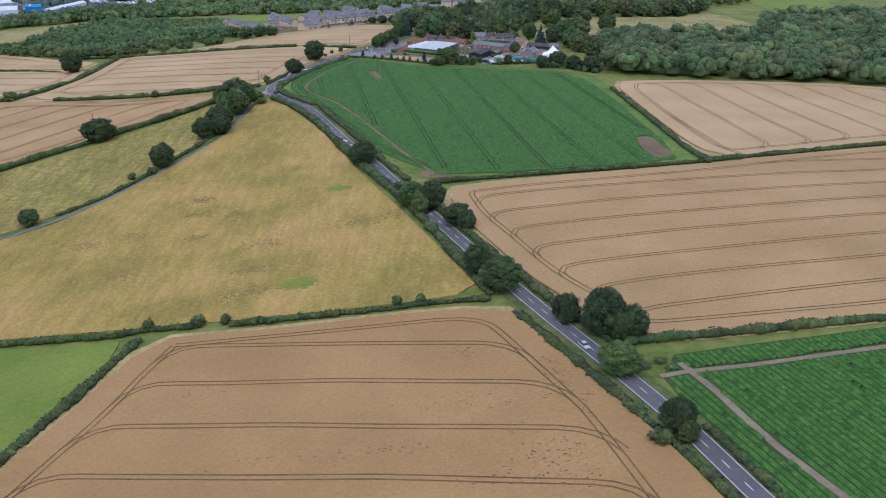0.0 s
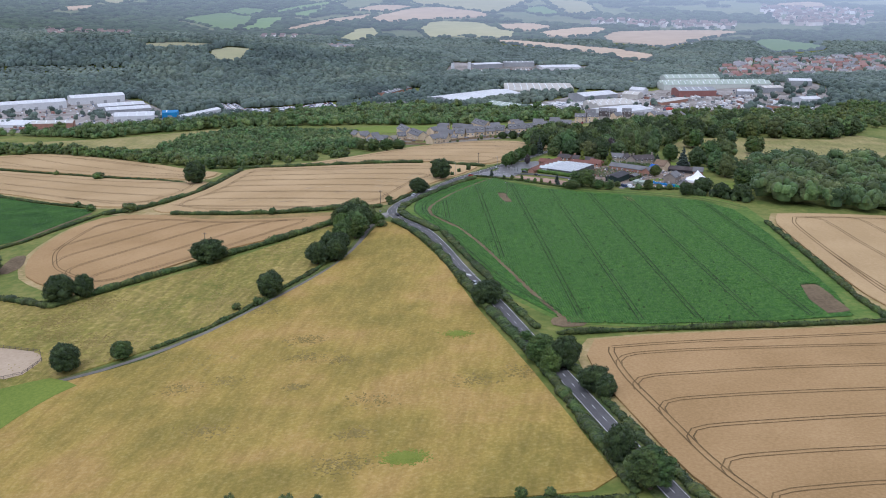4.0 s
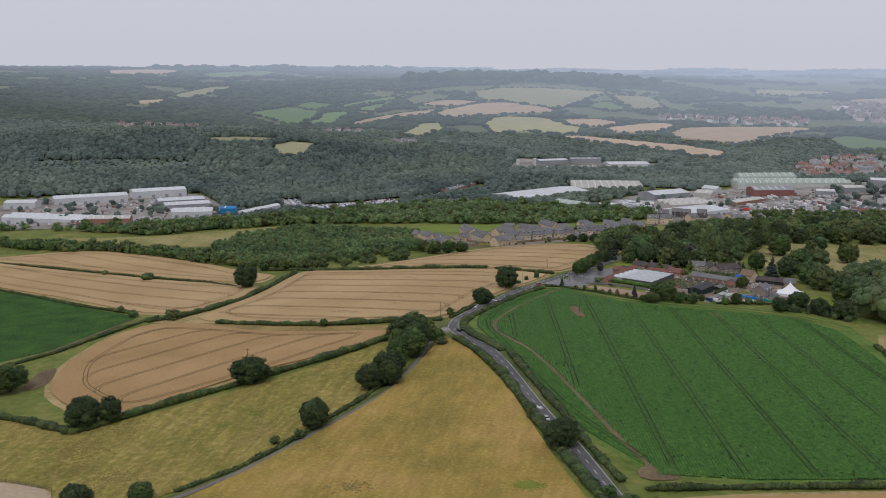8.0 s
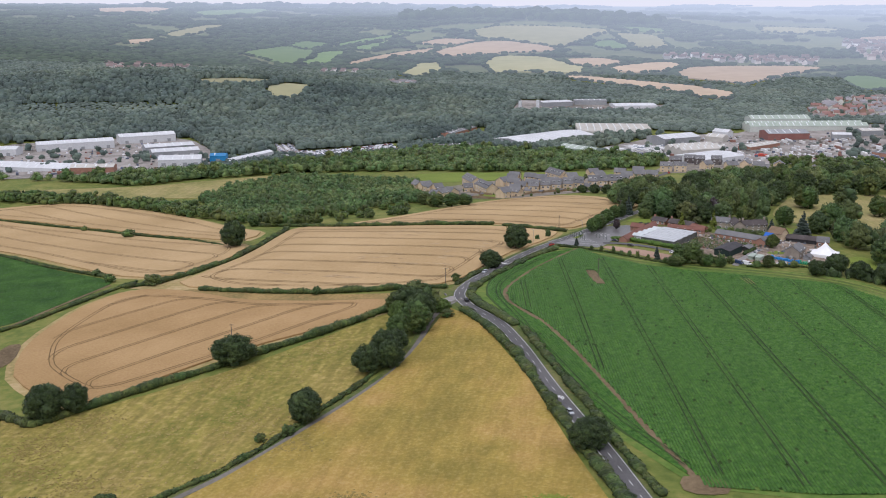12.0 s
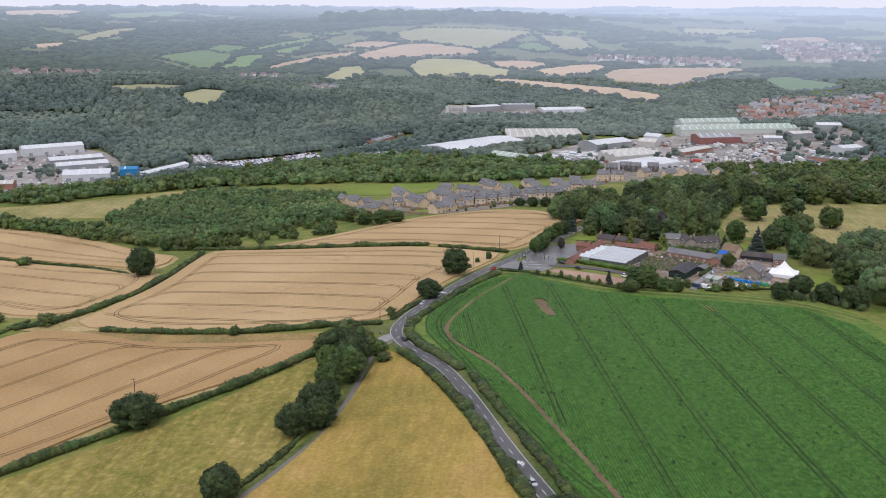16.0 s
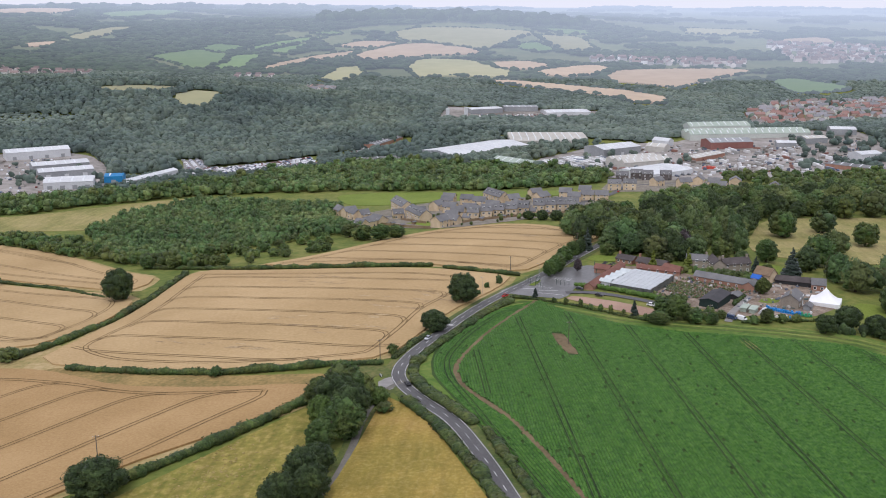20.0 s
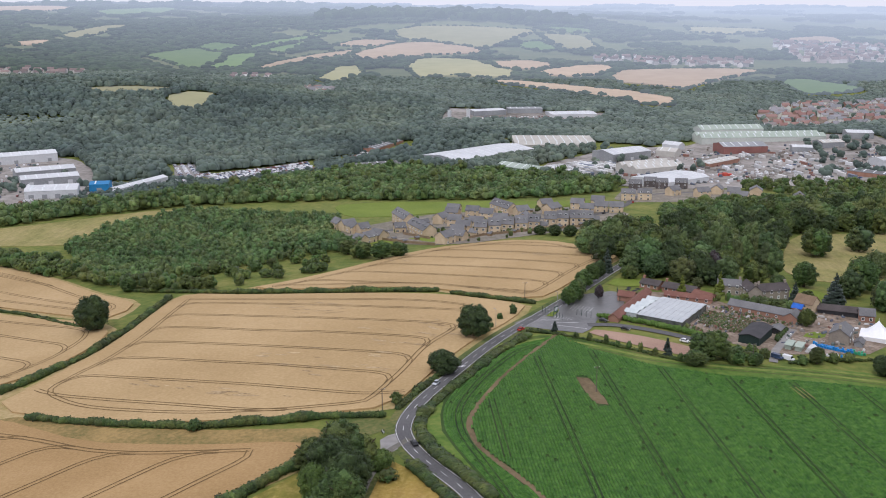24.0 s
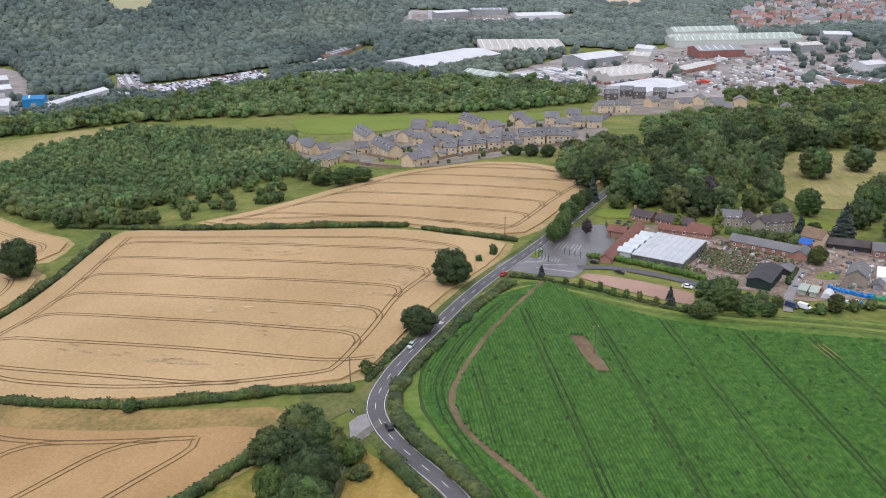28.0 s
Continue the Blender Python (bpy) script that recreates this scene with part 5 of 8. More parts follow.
BRICK = material("red_brick", [(0.28, 0.15, 0.105), (0.38, 0.215, 0.155)], (0.3, 4.0), 0.9, 0.3, 6.0, vary=0.1)
TILE = material("red_roof_tiles", [(0.15, 0.07, 0.052), (0.22, 0.105, 0.08)], (0.3, 3.0), 0.85, 0.4, 4.0)
WHITE = material("white_sheet_roof", [(0.50, 0.51, 0.52), (0.62, 0.63, 0.63)], (0.05, 0.6), 0.5)
GREY = material("grey_cladding", [(0.24, 0.25, 0.26), (0.34, 0.35, 0.35)], (0.05, 0.6), 0.6)
GREEN = material("pale_green_roof", [(0.30, 0.36, 0.30), (0.40, 0.45, 0.38)], (0.05, 0.5), 0.6)
BLACK = material("black_timber", [(0.025, 0.026, 0.028), (0.045, 0.045, 0.048)], (0.3, 3.0), 0.7)
RED_CLAD = material("red_cladding", [(0.22, 0.10, 0.085), (0.29, 0.135, 0.115)], (0.1, 1.0), 0.7)
PALE = material("pale_cladding", [(0.45, 0.48, 0.44), (0.56, 0.58, 0.53)], (0.05, 0.5), 0.6)
BLUE = material("blue_cladding", [(0.02, 0.16, 0.36), (0.03, 0.22, 0.44)], (0.1, 1.0), 0.5)
GLASS = material("window_glass", [(0.02, 0.025, 0.03), (0.04, 0.045, 0.05)], (0.3, 1.0), 0.08)
FRAME = material("white_frames", [(0.7, 0.7, 0.68), (0.8, 0.8, 0.78)], (0.5, 3.0), 0.5)


def box(x0, x1, y0, y1, z0, z1):
    v = [(x0, y0, z0), (x1, y0, z0), (x1, y1, z0), (x0, y1, z0), (x0, y0, z1), (x1, y0, z1), (x1, y1, z1), (x0, y1, z1)]
    return v, [(3, 2, 1, 0), (4, 5, 6, 7), (0, 1, 5, 4), (1, 2, 6, 5), (2, 3, 7, 6), (3, 0, 4, 7)]


def gable_wall(w, d, h, rise, sink=1.5):
    v = [(-w / 2, -d / 2, -sink), (w / 2, -d / 2, -sink), (w / 2, d / 2, -sink), (-w / 2, d / 2, -sink),
         (-w / 2, -d / 2, h), (w / 2, -d / 2, h), (w / 2, d / 2, h), (-w / 2, d / 2, h), (-w / 2, 0, h + rise), (w / 2, 0, h + rise)]
    return v, [(0, 1, 5, 4), (2, 3, 7, 6), (1, 2, 6, 9, 5), (3, 0, 4, 8, 7), (4, 5, 9, 8), (6, 7, 8, 9)]


def gable_roof(w, d, h, rise, over=0.35, thick=0.2):
    pieces = []
    for s in (-1, 1):
        slope = rise / (d / 2)
        x, e, t = w / 2 + over, d / 2 + over, thick
        low = h - slope * over
        v = [(-x, s * e, low), (x, s * e, low), (x, 0, h + rise), (-x, 0, h + rise), (-x, s * e, low + t), (x, s * e, low + t), (x, 0, h + rise + t), (-x, 0, h + rise + t)]
        f = [(3, 2, 1, 0), (4, 5, 6, 7), (0, 1, 5, 4), (1, 2, 6, 5), (3, 0, 4, 7)]
        pieces.append((v, f if s < 0 else [tuple(reversed(q)) for q in f]))
    return merged(pieces)


SHARED = {}


def shared(key, build, mat):
    if key not in SHARED:
        mesh = bpy.data.meshes.new(key[0])
        mesh.from_pydata(*[x if n else x for n, x in enumerate((build()[0], [], build()[1]))])
        mesh.materials.append(mat)
        SHARED[key] = mesh
    return SHARED[key]


def window(parent, x, y, z, w, h, rot):
    """A window: white frame, with its pane."""
    def frame_shape():
        return merged([box(-w / 2 - 0.1, -w / 2 + 0.06, -0.1, 0.02, 0, h), box(w / 2 - 0.06, w / 2 + 0.1, -0.1, 0.02, 0, h), box(-w / 2 + 0.06, w / 2 - 0.06, -0.1, 0.02, h - 0.06, h + 0.1),
                       box(-w / 2 + 0.06, w / 2 - 0.06, -0.14, 0.02, -0.1, 0.06), box(-0.04, 0.04, -0.08, 0.02, 0.06, h - 0.06)])
    ob = new("window", shared(("window", round(w, 2), round(h, 2)), frame_shape, FRAME))
    ob.parent = parent
    ob.matrix_basis = pose(x, y, z, 0, 0, rot)
    p = new("pane", shared(("pane", round(w, 2), round(h, 2)), lambda: box(-w / 2 + 0.06, w / 2 - 0.06, -0.05, 0.02, 0.06, h - 0.06), GLASS))
    p.parent = ob


def building(name, label, x, y, w, d, h, rise, rot, wall, roof, cols=0, floors=2, chimneys=0, door=None, group="", category="house", back=True, win=(1.1, 1.2)):
    """A pitched-roof building: walls, roof, and where they show windows, doors and chimneys."""
    root = new(name, None)
    root.empty_display_size = 0.5
    tagged(root, label, category, group)
    root.matrix_basis = pose(x, y, high(x, y), 0, 0, rot)
    part("wall", gable_wall(w, d, h, rise), wall, root)
    part("roof", gable_roof(w, d, h, rise), roof, root)
    for side in ((-1, 1) if back else (-1,)) if cols else ():
        for c in range(cols):
            for k in range(floors):
                wx = (c + 0.5) / cols * w - w / 2
                if k == 0 and side < 0 and c == cols // 2 and door:
                    part("door", box(wx - 0.5, wx + 0.5, -d / 2 - 0.08, -d / 2 + 0.02, 0, 2.05), door, root)
                    continue
                window(root, wx, side * d / 2, 0.9 + k * 2.6, *win, 0 if side < 0 else 180)
    for c in range(chimneys):
        cx = -w / 2 + 0.6 if c == 0 else w / 2 - 0.6
        part("chimney", merged([box(cx - 0.45, cx + 0.45, -0.4, 0.4, h + rise * 0.6, h + rise + 1.2), box(cx - 0.52, cx + 0.52, -0.47, 0.47, h + rise + 1.2, h + rise + 1.35)]), wall, root)
    return root


def palette(name, colours, rough=0.6):
    """A paint that differs from piece to piece."""
    m = bpy.data.materials.new(name)
    m.use_nodes = True
    n, link = m.node_tree.nodes, m.node_tree.links.new
    geo, info, add, wrap, ramp = n.new("ShaderNodeNewGeometry"), n.new("ShaderNodeObjectInfo"), n.new("ShaderNodeMath"), n.new("ShaderNodeMath"), n.new("ShaderNodeValToRGB")
    wrap.operation = "FRACT"
    ramp.color_ramp.interpolation = "CONSTANT"
    link(geo.outputs["Random Per Island"], add.inputs[0])
    link(info.outputs["Random"], add.inputs[1])
    link(add.outputs[0], wrap.inputs[0])
    link(wrap.outputs[0], ramp.inputs["Fac"])
    for i, c in enumerate(colours):
        e = ramp.color_ramp.elements[i] if i < 2 else ramp.color_ramp.elements.new(0.5)
        e.color = (*c, 1)
    for i, e in enumerate(ramp.color_ramp.elements):
        e.position = i / len(colours)
    bsdf = n["Principled BSDF"]
    bsdf.inputs["Roughness"].default_value = rough
    link(ramp.outputs["Color"], bsdf.inputs["Base Color"])
    return m


def between(a, b, depth):
    """Centre, width and turn of a building from the two ends of its front."""
    (ax, ay), (bx, by) = a, b
    w = math.hypot(bx - ax, by - ay)
    ux, uy = (bx - ax) / w, (by - ay) / w
    return (ax + bx) / 2 - uy * depth / 2, (ay + by) / 2 + ux * depth / 2, w, math.degrees(math.atan2(uy, ux))


# ---- new houses ----
DOOR = material("dark_door", [(0.03, 0.035, 0.045), (0.05, 0.055, 0.06)], (0.5, 3.0), 0.4)
SKYLIGHT = material("dormer_lead", [(0.10, 0.105, 0.12), (0.15, 0.155, 0.17)], (0.5, 3.0), 0.5)


def dormers(root, w, d, h, rise, count, side=-1):
    """Box dormers with a small window on one slope."""
    for c in range(count):
        x = (c + 0.5) / count * w - w / 2
        y = side * d * 0.30
        z = h + rise * 0.34
        ob = part("dormer", box(x - 0.95, x + 0.95, min(y, y - side * 1.6), max(y, y - side * 1.6), z - 0.3, z + 1.35), SKYLIGHT, root, "small flat-roofed dormer")
        window(ob, x, y, z + 0.0, 1.5, 1.15, 0 if side < 0 else 180)


PAVED = material("estate_paving", [(0.15, 0.14, 0.095), (0.21, 0.185, 0.15), (0.29, 0.255, 0.21)], (0.12, 0.5), 0.9, 0.3, 3.0)
for poly in ([(-198, 906), (-175, 862), (-112, 834), (-60, 868), (-28, 892), (0, 946), (-15, 980), (-45, 996), (-135, 985), (-165, 948)], [(-12, 1015), (60, 1008), (125, 1002), (110, 1058), (50, 1130), (5, 1120)]):
    tagged(part("estate_paving", sheet(rounded(poly, 1), 10, 0.16), PAVED), "paved yards and gardens between new houses", "paving", kind="structure")
DARK_CLAD = material("dark_brown_cladding", [(0.10, 0.085, 0.08), (0.15, 0.13, 0.12)], (0.3, 2.0), 0.8)
WEST_STREET = [
    (-197, 920, 9, 7, 5.4, -51), (-189, 912, 9, 8, 5.6, 39), (-183, 902, 10, 7, 5.4, -51), (-176, 897, 7, 8, 5.2, 39), (-166, 860, 9, 7, 5.0, 57), (-161, 870, 8, 7, 4.6, -35),
    (-169, 852, 7, 7, 4.8, -33), (-117, 846, 9, 8, 5.6, 55), (-109, 855, 7, 7, 4.2, -25), (-129, 930, 8, 8, 5.6, 60), (-124, 957, 9, 8, 5.6, -8), (-118, 917, 9, 8, 5.6, -10),
]
MIDDLE_STREET = [
    (-110, 890, 9, 8, 5.4, -8), (-110, 962, 9, 8, 5.6, -8), (-99, 944, 9, 8, 5.6, -10), (-125, 978, 9, 8, 5.4, -8), (-60, 990, 9, 8, 5.6, 30), (-55, 962, 10, 9, 5.6, 45),
    (-37, 985, 9, 8, 5.6, -8), (-22, 998, 9, 8, 5.6, -8), (-31, 955, 9, 8, 5.4, -6), (-21, 965, 9, 8, 5.4, -6), (-11, 960, 9, 8, 5.4, -6), (2, 1030, 10, 8, 6.9, -5),
]
EAST_STREET = [
    (14, 1029, 10, 8, 6.9, -5), (13, 1105, 10, 8, 6.9, 0), (27, 1125, 10, 8, 6.9, 0), (35, 1110, 9, 8, 6.9, 0), (50, 1103, 9, 8, 6.9, 0), (38, 1056, 9, 8, 5.6, 40),
    (58, 1042, 10, 8, 5.6, 20), (72, 1060, 9, 8, 5.6, 70), (81, 1040, 9, 8, 5.6, -10), (99, 1048, 8, 9, 5.6, 80), (81, 1016, 12, 8, 5.4, -20), (122, 1010, 8, 8, 5.6, 80),
]
BACK_STREET = [(-142, 903, 10, 8, 5.2, -55), (-112, 873, 8, 7, 4.8, -8), (-152, 897, 7, 6, 4.4, 20), (-103, 905, 9, 8, 5.4, -8), (-88, 916, 9, 8, 5.4, -10), (-73, 917, 9, 8, 5.4, 80), (-76, 955, 9, 8, 5.4, 30)]
HOUSE_ROWS = WEST_STREET + MIDDLE_STREET + EAST_STREET + BACK_STREET
for n, (x, y, w, d, h, rot) in enumerate(HOUSE_ROWS):
    building("house", ("tall dark-clad new house with a slate roof" if y > 1100 else "new buff stone house with a grey slate roof"), x, y, w * 1.02, d * 1.02, h * 0.86, 2.8, rot, DARK_CLAD if y > 1100 else STONE, SLATE, 2, 3 if h > 6.5 else 2, 0, DOOR, "new houses", win=(1.15, 1.15))
for n, (x, y) in enumerate([(-98, 879), (-90, 884), (-82, 887), (-74, 891), (-66, 895), (-56, 905), (-48, 907), (-40, 907), (-33, 905)]):
    ob = building("town_house", "three-storey buff stone town house with dormers", x, y - 4.5, 7.4, 9.0, 5.8, 3.7, -3 + 6 * (n % 2), STONE, SLATE, 2, 2, 0, DOOR, "new town houses", win=(1.4, 1.3))
    dormers(ob, 7.4, 9.0, 5.8, 3.7, 2)
for x, y, w, rot in [(-155, 935, 24, -62), (-135, 880, 22, -58), (-89, 972, 22, -52)]:
    ob = building("house_terrace", "terrace of buff stone houses with slate roofs", x, y, w, 9, 5.8, 3.6, rot, STONE, SLATE, 5, 2, 0, DOOR, "new terraces", win=(1.2, 1.2))
    dormers(ob, w, 9, 5.8, 3.6, 5, -1)
    dormers(ob, w, 9, 5.8, 3.6, 5, 1)
tagged(part("estate_road", ribbon(rounded([(-178, 890), (-165, 900), (-150, 915), (-125, 905), (-100, 925), (-75, 935), (-45, 935), (-25, 945), (0, 1000), (10, 1060), (60, 1075)], 1, False), 5.5, 0.25, 6.0), ASPHALT), "grey estate road between the new houses", "road", kind="structure")
FENCE_WOOD = material("fence_boards", [(0.20, 0.14, 0.08), (0.30, 0.22, 0.14)], (0.3, 2.0), 0.9)
for line in ([(-158, 866), (-140, 850), (-122, 838)], [(-148, 886), (-128, 862)], [(-104, 858), (-96, 868), (-60, 884), (-30, 894)], [(-162, 950), (-145, 940)]):
    p = spaced(line, 2.4)
    root = new("garden_fence", None)
    tagged(root, "brown boarded garden fence behind houses", "fence", "garden fences")
    for a, b in zip(p[:-1], p[1:]):
        m = (a + b) / 2
        ob = new("fence_panel", shared(("fence_panel",), lambda: merged([box(-1.2, 1.2, -0.03, 0.03, -0.2, 1.7), box(-1.25, -1.13, -0.07, 0.07, -0.2, 1.85)]), FENCE_WOOD))
        ob.parent = root
        ob.matrix_basis = pose(m[0], m[1], high(*m), 0, 0, math.degrees(math.atan2(b[1] - a[1], b[0] - a[0])))
for poly, mt, lb in [([(-142, 868), (-126, 850), (-118, 858), (-134, 876)], LAWN, "small green back garden lawn"), ([(-170, 858), (-150, 846), (-146, 862), (-160, 874)], LAWN, "green garden lawn behind houses")]:
    tagged(part("garden_lawn", sheet(poly, 5, 0.2), mt), lb, "lawn", kind="structure")

# ---- vehicles ----
CAR_GLASS = material("car_glass", [(0.012, 0.014, 0.016), (0.02, 0.022, 0.025)], (1, 3), 0.08, spec=0.5)
TYRE = material("tyre_rubber", [(0.015, 0.015, 0.016), (0.025, 0.025, 0.026)], (1, 5), 0.85)
RIM = material("wheel_rim", [(0.4, 0.4, 0.41), (0.5, 0.5, 0.51)], (1, 5), 0.3, metal=0.9)
CAR_PAINT = {k: material("car_paint_" + k, [c, tuple(min(1, v * 1.1) for v in c)], (0.5, 2), 0.25, spec=0.5) for k, c in (("silver", (0.42, 0.44, 0.46)), ("white", (0.72, 0.72, 0.72)), ("black", (0.02, 0.02, 0.022)), ("blue", (0.03, 0.05, 0.10)), ("red", (0.4, 0.04, 0.03)))}


def profile(points, half, taper=0.0):
    """A side outline drawn across the car's width; taper: how far the top leans in."""
    n, top = len(points), max(p[1] for p in points)
    low = min(p[1] for p in points)
    v = [(x, s * (half - taper * (z - low) / (top - low)), z) for s in (-1, 1) for x, z in points]
    return v, [tuple(range(n)), tuple(reversed(range(n, 2 * n)))] + [(i, n + i, n + (i + 1) % n, (i + 1) % n) for i in range(n)]


def car(x, y, rot, paint, label, van=False, group="cars"):
    """A car: body, glasshouse, roof, lamps and four wheels."""
    root = new("van" if van else "car", None)
    root.empty_display_size = 0.3
    tagged(root, label, "van" if van else "car", group)
    root.matrix_basis = pose(x, y, high(x, y) + 0.31, 0, 0, rot)
    root.scale = (0.84, 0.86, 0.9)
    mat = CAR_PAINT[paint]
    if van:
        part("body", profile([(-2.5, 0.35), (2.45, 0.35), (2.5, 0.9), (1.7, 1.15), (1.2, 1.95), (-2.45, 2.0)], 0.95, 0.12), mat, root)
        part("windscreen", profile([(1.72, 1.18), (1.66, 1.18), (1.24, 1.88), (1.3, 1.88)], 0.84, 0.08), CAR_GLASS, root)
    else:
        part("body", profile([(-2.1, 0.3), (2.1, 0.3), (2.15, 0.62), (1.95, 0.82), (1.0, 0.95), (-1.7, 1.0), (-2.12, 0.9)], 0.9, 0.06), mat, root)
        part("windows", profile([(-1.72, 0.99), (1.02, 0.94), (0.35, 1.38), (-1.25, 1.42)], 0.82, 0.14), CAR_GLASS, root)
        part("roof", profile([(-1.3, 1.41), (0.4, 1.37), (0.25, 1.46), (-1.1, 1.49)], 0.69, 0.06), mat, root)
    for s in (-1, 1):
        part("headlight", box(2.05 if not van else 2.42, 2.17 if not van else 2.53, min(s * 0.5, s * 0.82), max(s * 0.5, s * 0.82), 0.6, 0.75), FRAME, root, "clear headlight")
        for wx in (-1.3, 1.3):
            bm = bmesh.new()
            bmesh.ops.create_cone(bm, cap_ends=True, segments=14, radius1=0.33, radius2=0.33, depth=0.22, matrix=pose(wx, s * 0.82, 0.33, 90))
            tyre = part("wheel", bm, TYRE, root)
            bm = bmesh.new()
            bmesh.ops.create_cone(bm, cap_ends=True, segments=10, radius1=0.2, radius2=0.18, depth=0.05, matrix=pose(wx, s * 0.935, 0.33, 90))
            part("rim", bm, RIM, tyre)


def along(d, side=1.15):
    """A place on the road d metres on, in the left or right lane."""
    p = spaced(ROAD, 1.0)
    a, b = p[int(d)], p[int(d) + 2]
    u = (b - a) / np.hypot(*(b - a))
    return a[0] + u[1] * side, a[1] - u[0] * side, math.degrees(math.atan2(u[1], u[0]))


def road_at(x, y):
    p = spaced(ROAD, 1.0)
    return int(np.argmin(np.hypot(p[:, 0] - x, p[:, 1] - y)))


for (x, y), side, paint, label in [((36.2, 228.5), -1.15, "silver", "silver car driving on the country road"), ((-40, 428), -1.15, "silver", "silver hatchback on the country road"), ((-91, 588), -1.15, "silver", "silver car driving round the bend"), ((-94, 541), 1.15, "black", "black car on the road bend")]:
    px, py, r = along(road_at(x, y), side)
    car(px, py, r + (180 if side < 0 else 0), paint, label)
car(-33.6, 663, -20, "black", "black off-road car parked at the garden centre")
car(-25.6, 652.5, -28, "black", "dark car on the garden centre drive")
car(-66, 649, 62, "red", "small red car turning in at the entrance")
car(-8, 733, -30, "black", "black car parked by the bungalow lawn")
car(-4.6, 639.5, -30, "white", "white car parked on the gravel")
car(26.2, 626.2, -40, "blue", "dark blue pickup parked by the track", True)
car(29.9, 625.3, -40, "white", "white van parked by the track", True)

for k, (x, y, r) in enumerate([(-160, 893, 40), (-152, 910, 50), (-146, 905, 40), (-128, 898, 10), (-112, 908, 20), (-106, 916, 30), (-92, 930, 20), (-84, 927, 100), (-66, 930, 10), (-58, 938, 95), (-44, 930, 100), (-30, 936, 30), (-20, 950, 60), (-6, 985, 70), (4, 1010, 80), (14, 1062, 80)]):
    car(x, y, r, ("white", "silver", "black", "blue", "red")[k % 5], ("white", "silver", "black", "dark blue", "red")[k % 5] + " car parked among the new houses", group="cars of the new houses")
for k, (x, y, r) in enumerate([(-150, 862, 40), (-142, 852, 30), (-136, 862, 50), (-122, 866, 10), (-92, 866, -30), (-78, 874, -20), (-64, 880, -20), (-50, 888, -10), (-36, 896, -5), (-150, 946, 30), (-112, 936, 0), (-70, 972, 10), (-45, 970, 0)]):
    building("garden_shed", "small brown garden shed behind a house", x, y, 2.6, 2.0, 1.9, 0.5, r, FENCE_WOOD, SLATE, category="shed", group="garden sheds")
for x, y, w, r in [(-102, 872, 5, -20), (-60, 892, 5, -10), (-44, 916, 6, 5), (-28, 912, 6, 5), (-140, 925, 6, 30), (-160, 880, 6, -40), (-20, 985, 6, 0)]:
    building("garage", "low stone garage with a slate roof", x, y, w, 5.5, 2.4, 1.8, r, STONE, SLATE, category="garage", group="garages")

# ---- garden centre ----
SHEET_ROOF = material("milky_roof_sheets", [(0.40, 0.42, 0.43), (0.52, 0.54, 0.54)], (0.15, 1.2), 0.45)
# Wall glass coloured dark to stand for the shade inside the glasshouse.
SHADED_GLASS = material("shaded_glass_walls", [(0.06, 0.065, 0.06), (0.16, 0.165, 0.155)], (0.4, 1.5), 0.2)
CLEAR_ROOF = material("glass_roof", [(0.45, 0.5, 0.5), (0.6, 0.63, 0.62)], (0.2, 1.0), 0.25)
tagged(part("gravel_car_park", sheet([(-40, 647.6), (-37, 652.4), (-20, 645.5), (-3.3, 635.1), (-4.8, 623), (-12.7, 627), (-30, 638.5)], 5, 0.2), GRAVEL), "pinkish gravel overflow car park", "car park", kind="structure")
CARPARK = [(-69, 659), (-58.5, 677), (-47, 705), (-38, 708), (-31.5, 712), (-25.4, 715), (-22.9, 704), (-23.4, 691), (-28.6, 674), (-35, 668.5), (-37, 661), (-38, 654.5), (-41.5, 646.5), (-54.7, 650.5), (-64, 654)]
WET = material("wet_asphalt", [(0.085, 0.082, 0.08), (0.16, 0.155, 0.15)], (0.07, 0.4), 0.42, 0.1, 6.0, spec=0.5)
tagged(part("car_park", sheet(CARPARK, 6, 0.18), WET), "wet grey asphalt car park with white bays", "car park", kind="structure")
tagged(part("drive", ribbon(rounded([(-40, 658), (-34, 658.8), (-27, 658.3), (-18, 654.5), (-9, 649.5), (0, 643.5), (5, 639)], 1, False), 4.4, 0.3, 4.0), ASPHALT), "grey drive along the clipped hedge", "drive", kind="structure")
bay = bpy.data.objects["car_park"]
for k in range(7):
    t = k / 6
    for (ax, ay), (bx, by), (ux, uy) in (((-46.8, 680.2), (-39.5, 675.1), (2.5, 8.8)), ((-53.3, 666.5), (-46.8, 663.5), (0.9, 3.4))):
        x0, y0 = ax + (bx - ax) * t, ay + (by - ay) * t
        part("bay_line", ribbon([(x0, y0), (x0 + ux, y0 + uy)], 0.14, 0.23, 3.0), PAINT, bay, "white parking bay line")
part("bay_line", ribbon([(-45.6, 684.6), (-38, 679.6)], 0.14, 0.23, 3.0), PAINT, bay, "white parking bay line")
for l in ([(-58.6, 663.8), (-55, 663.4), (-50.8, 665)], [(-54.5, 657.3), (-40.5, 652.5)], [(-52, 660.5), (-43.4, 660.5)]):
    part("lane_arrow", ribbon(l, 0.3, 0.24, 3.0), PAINT, bay, "long white lane arrow")
tagged(part("grass_island", sheet([(-56.4, 669.5), (-55, 674), (-53.1, 678.5), (-51, 680.5), (-51.5, 676), (-54, 668.3)], 3, 0.3), LAWN), "small green grass island at the entrance", "grass", kind="structure")
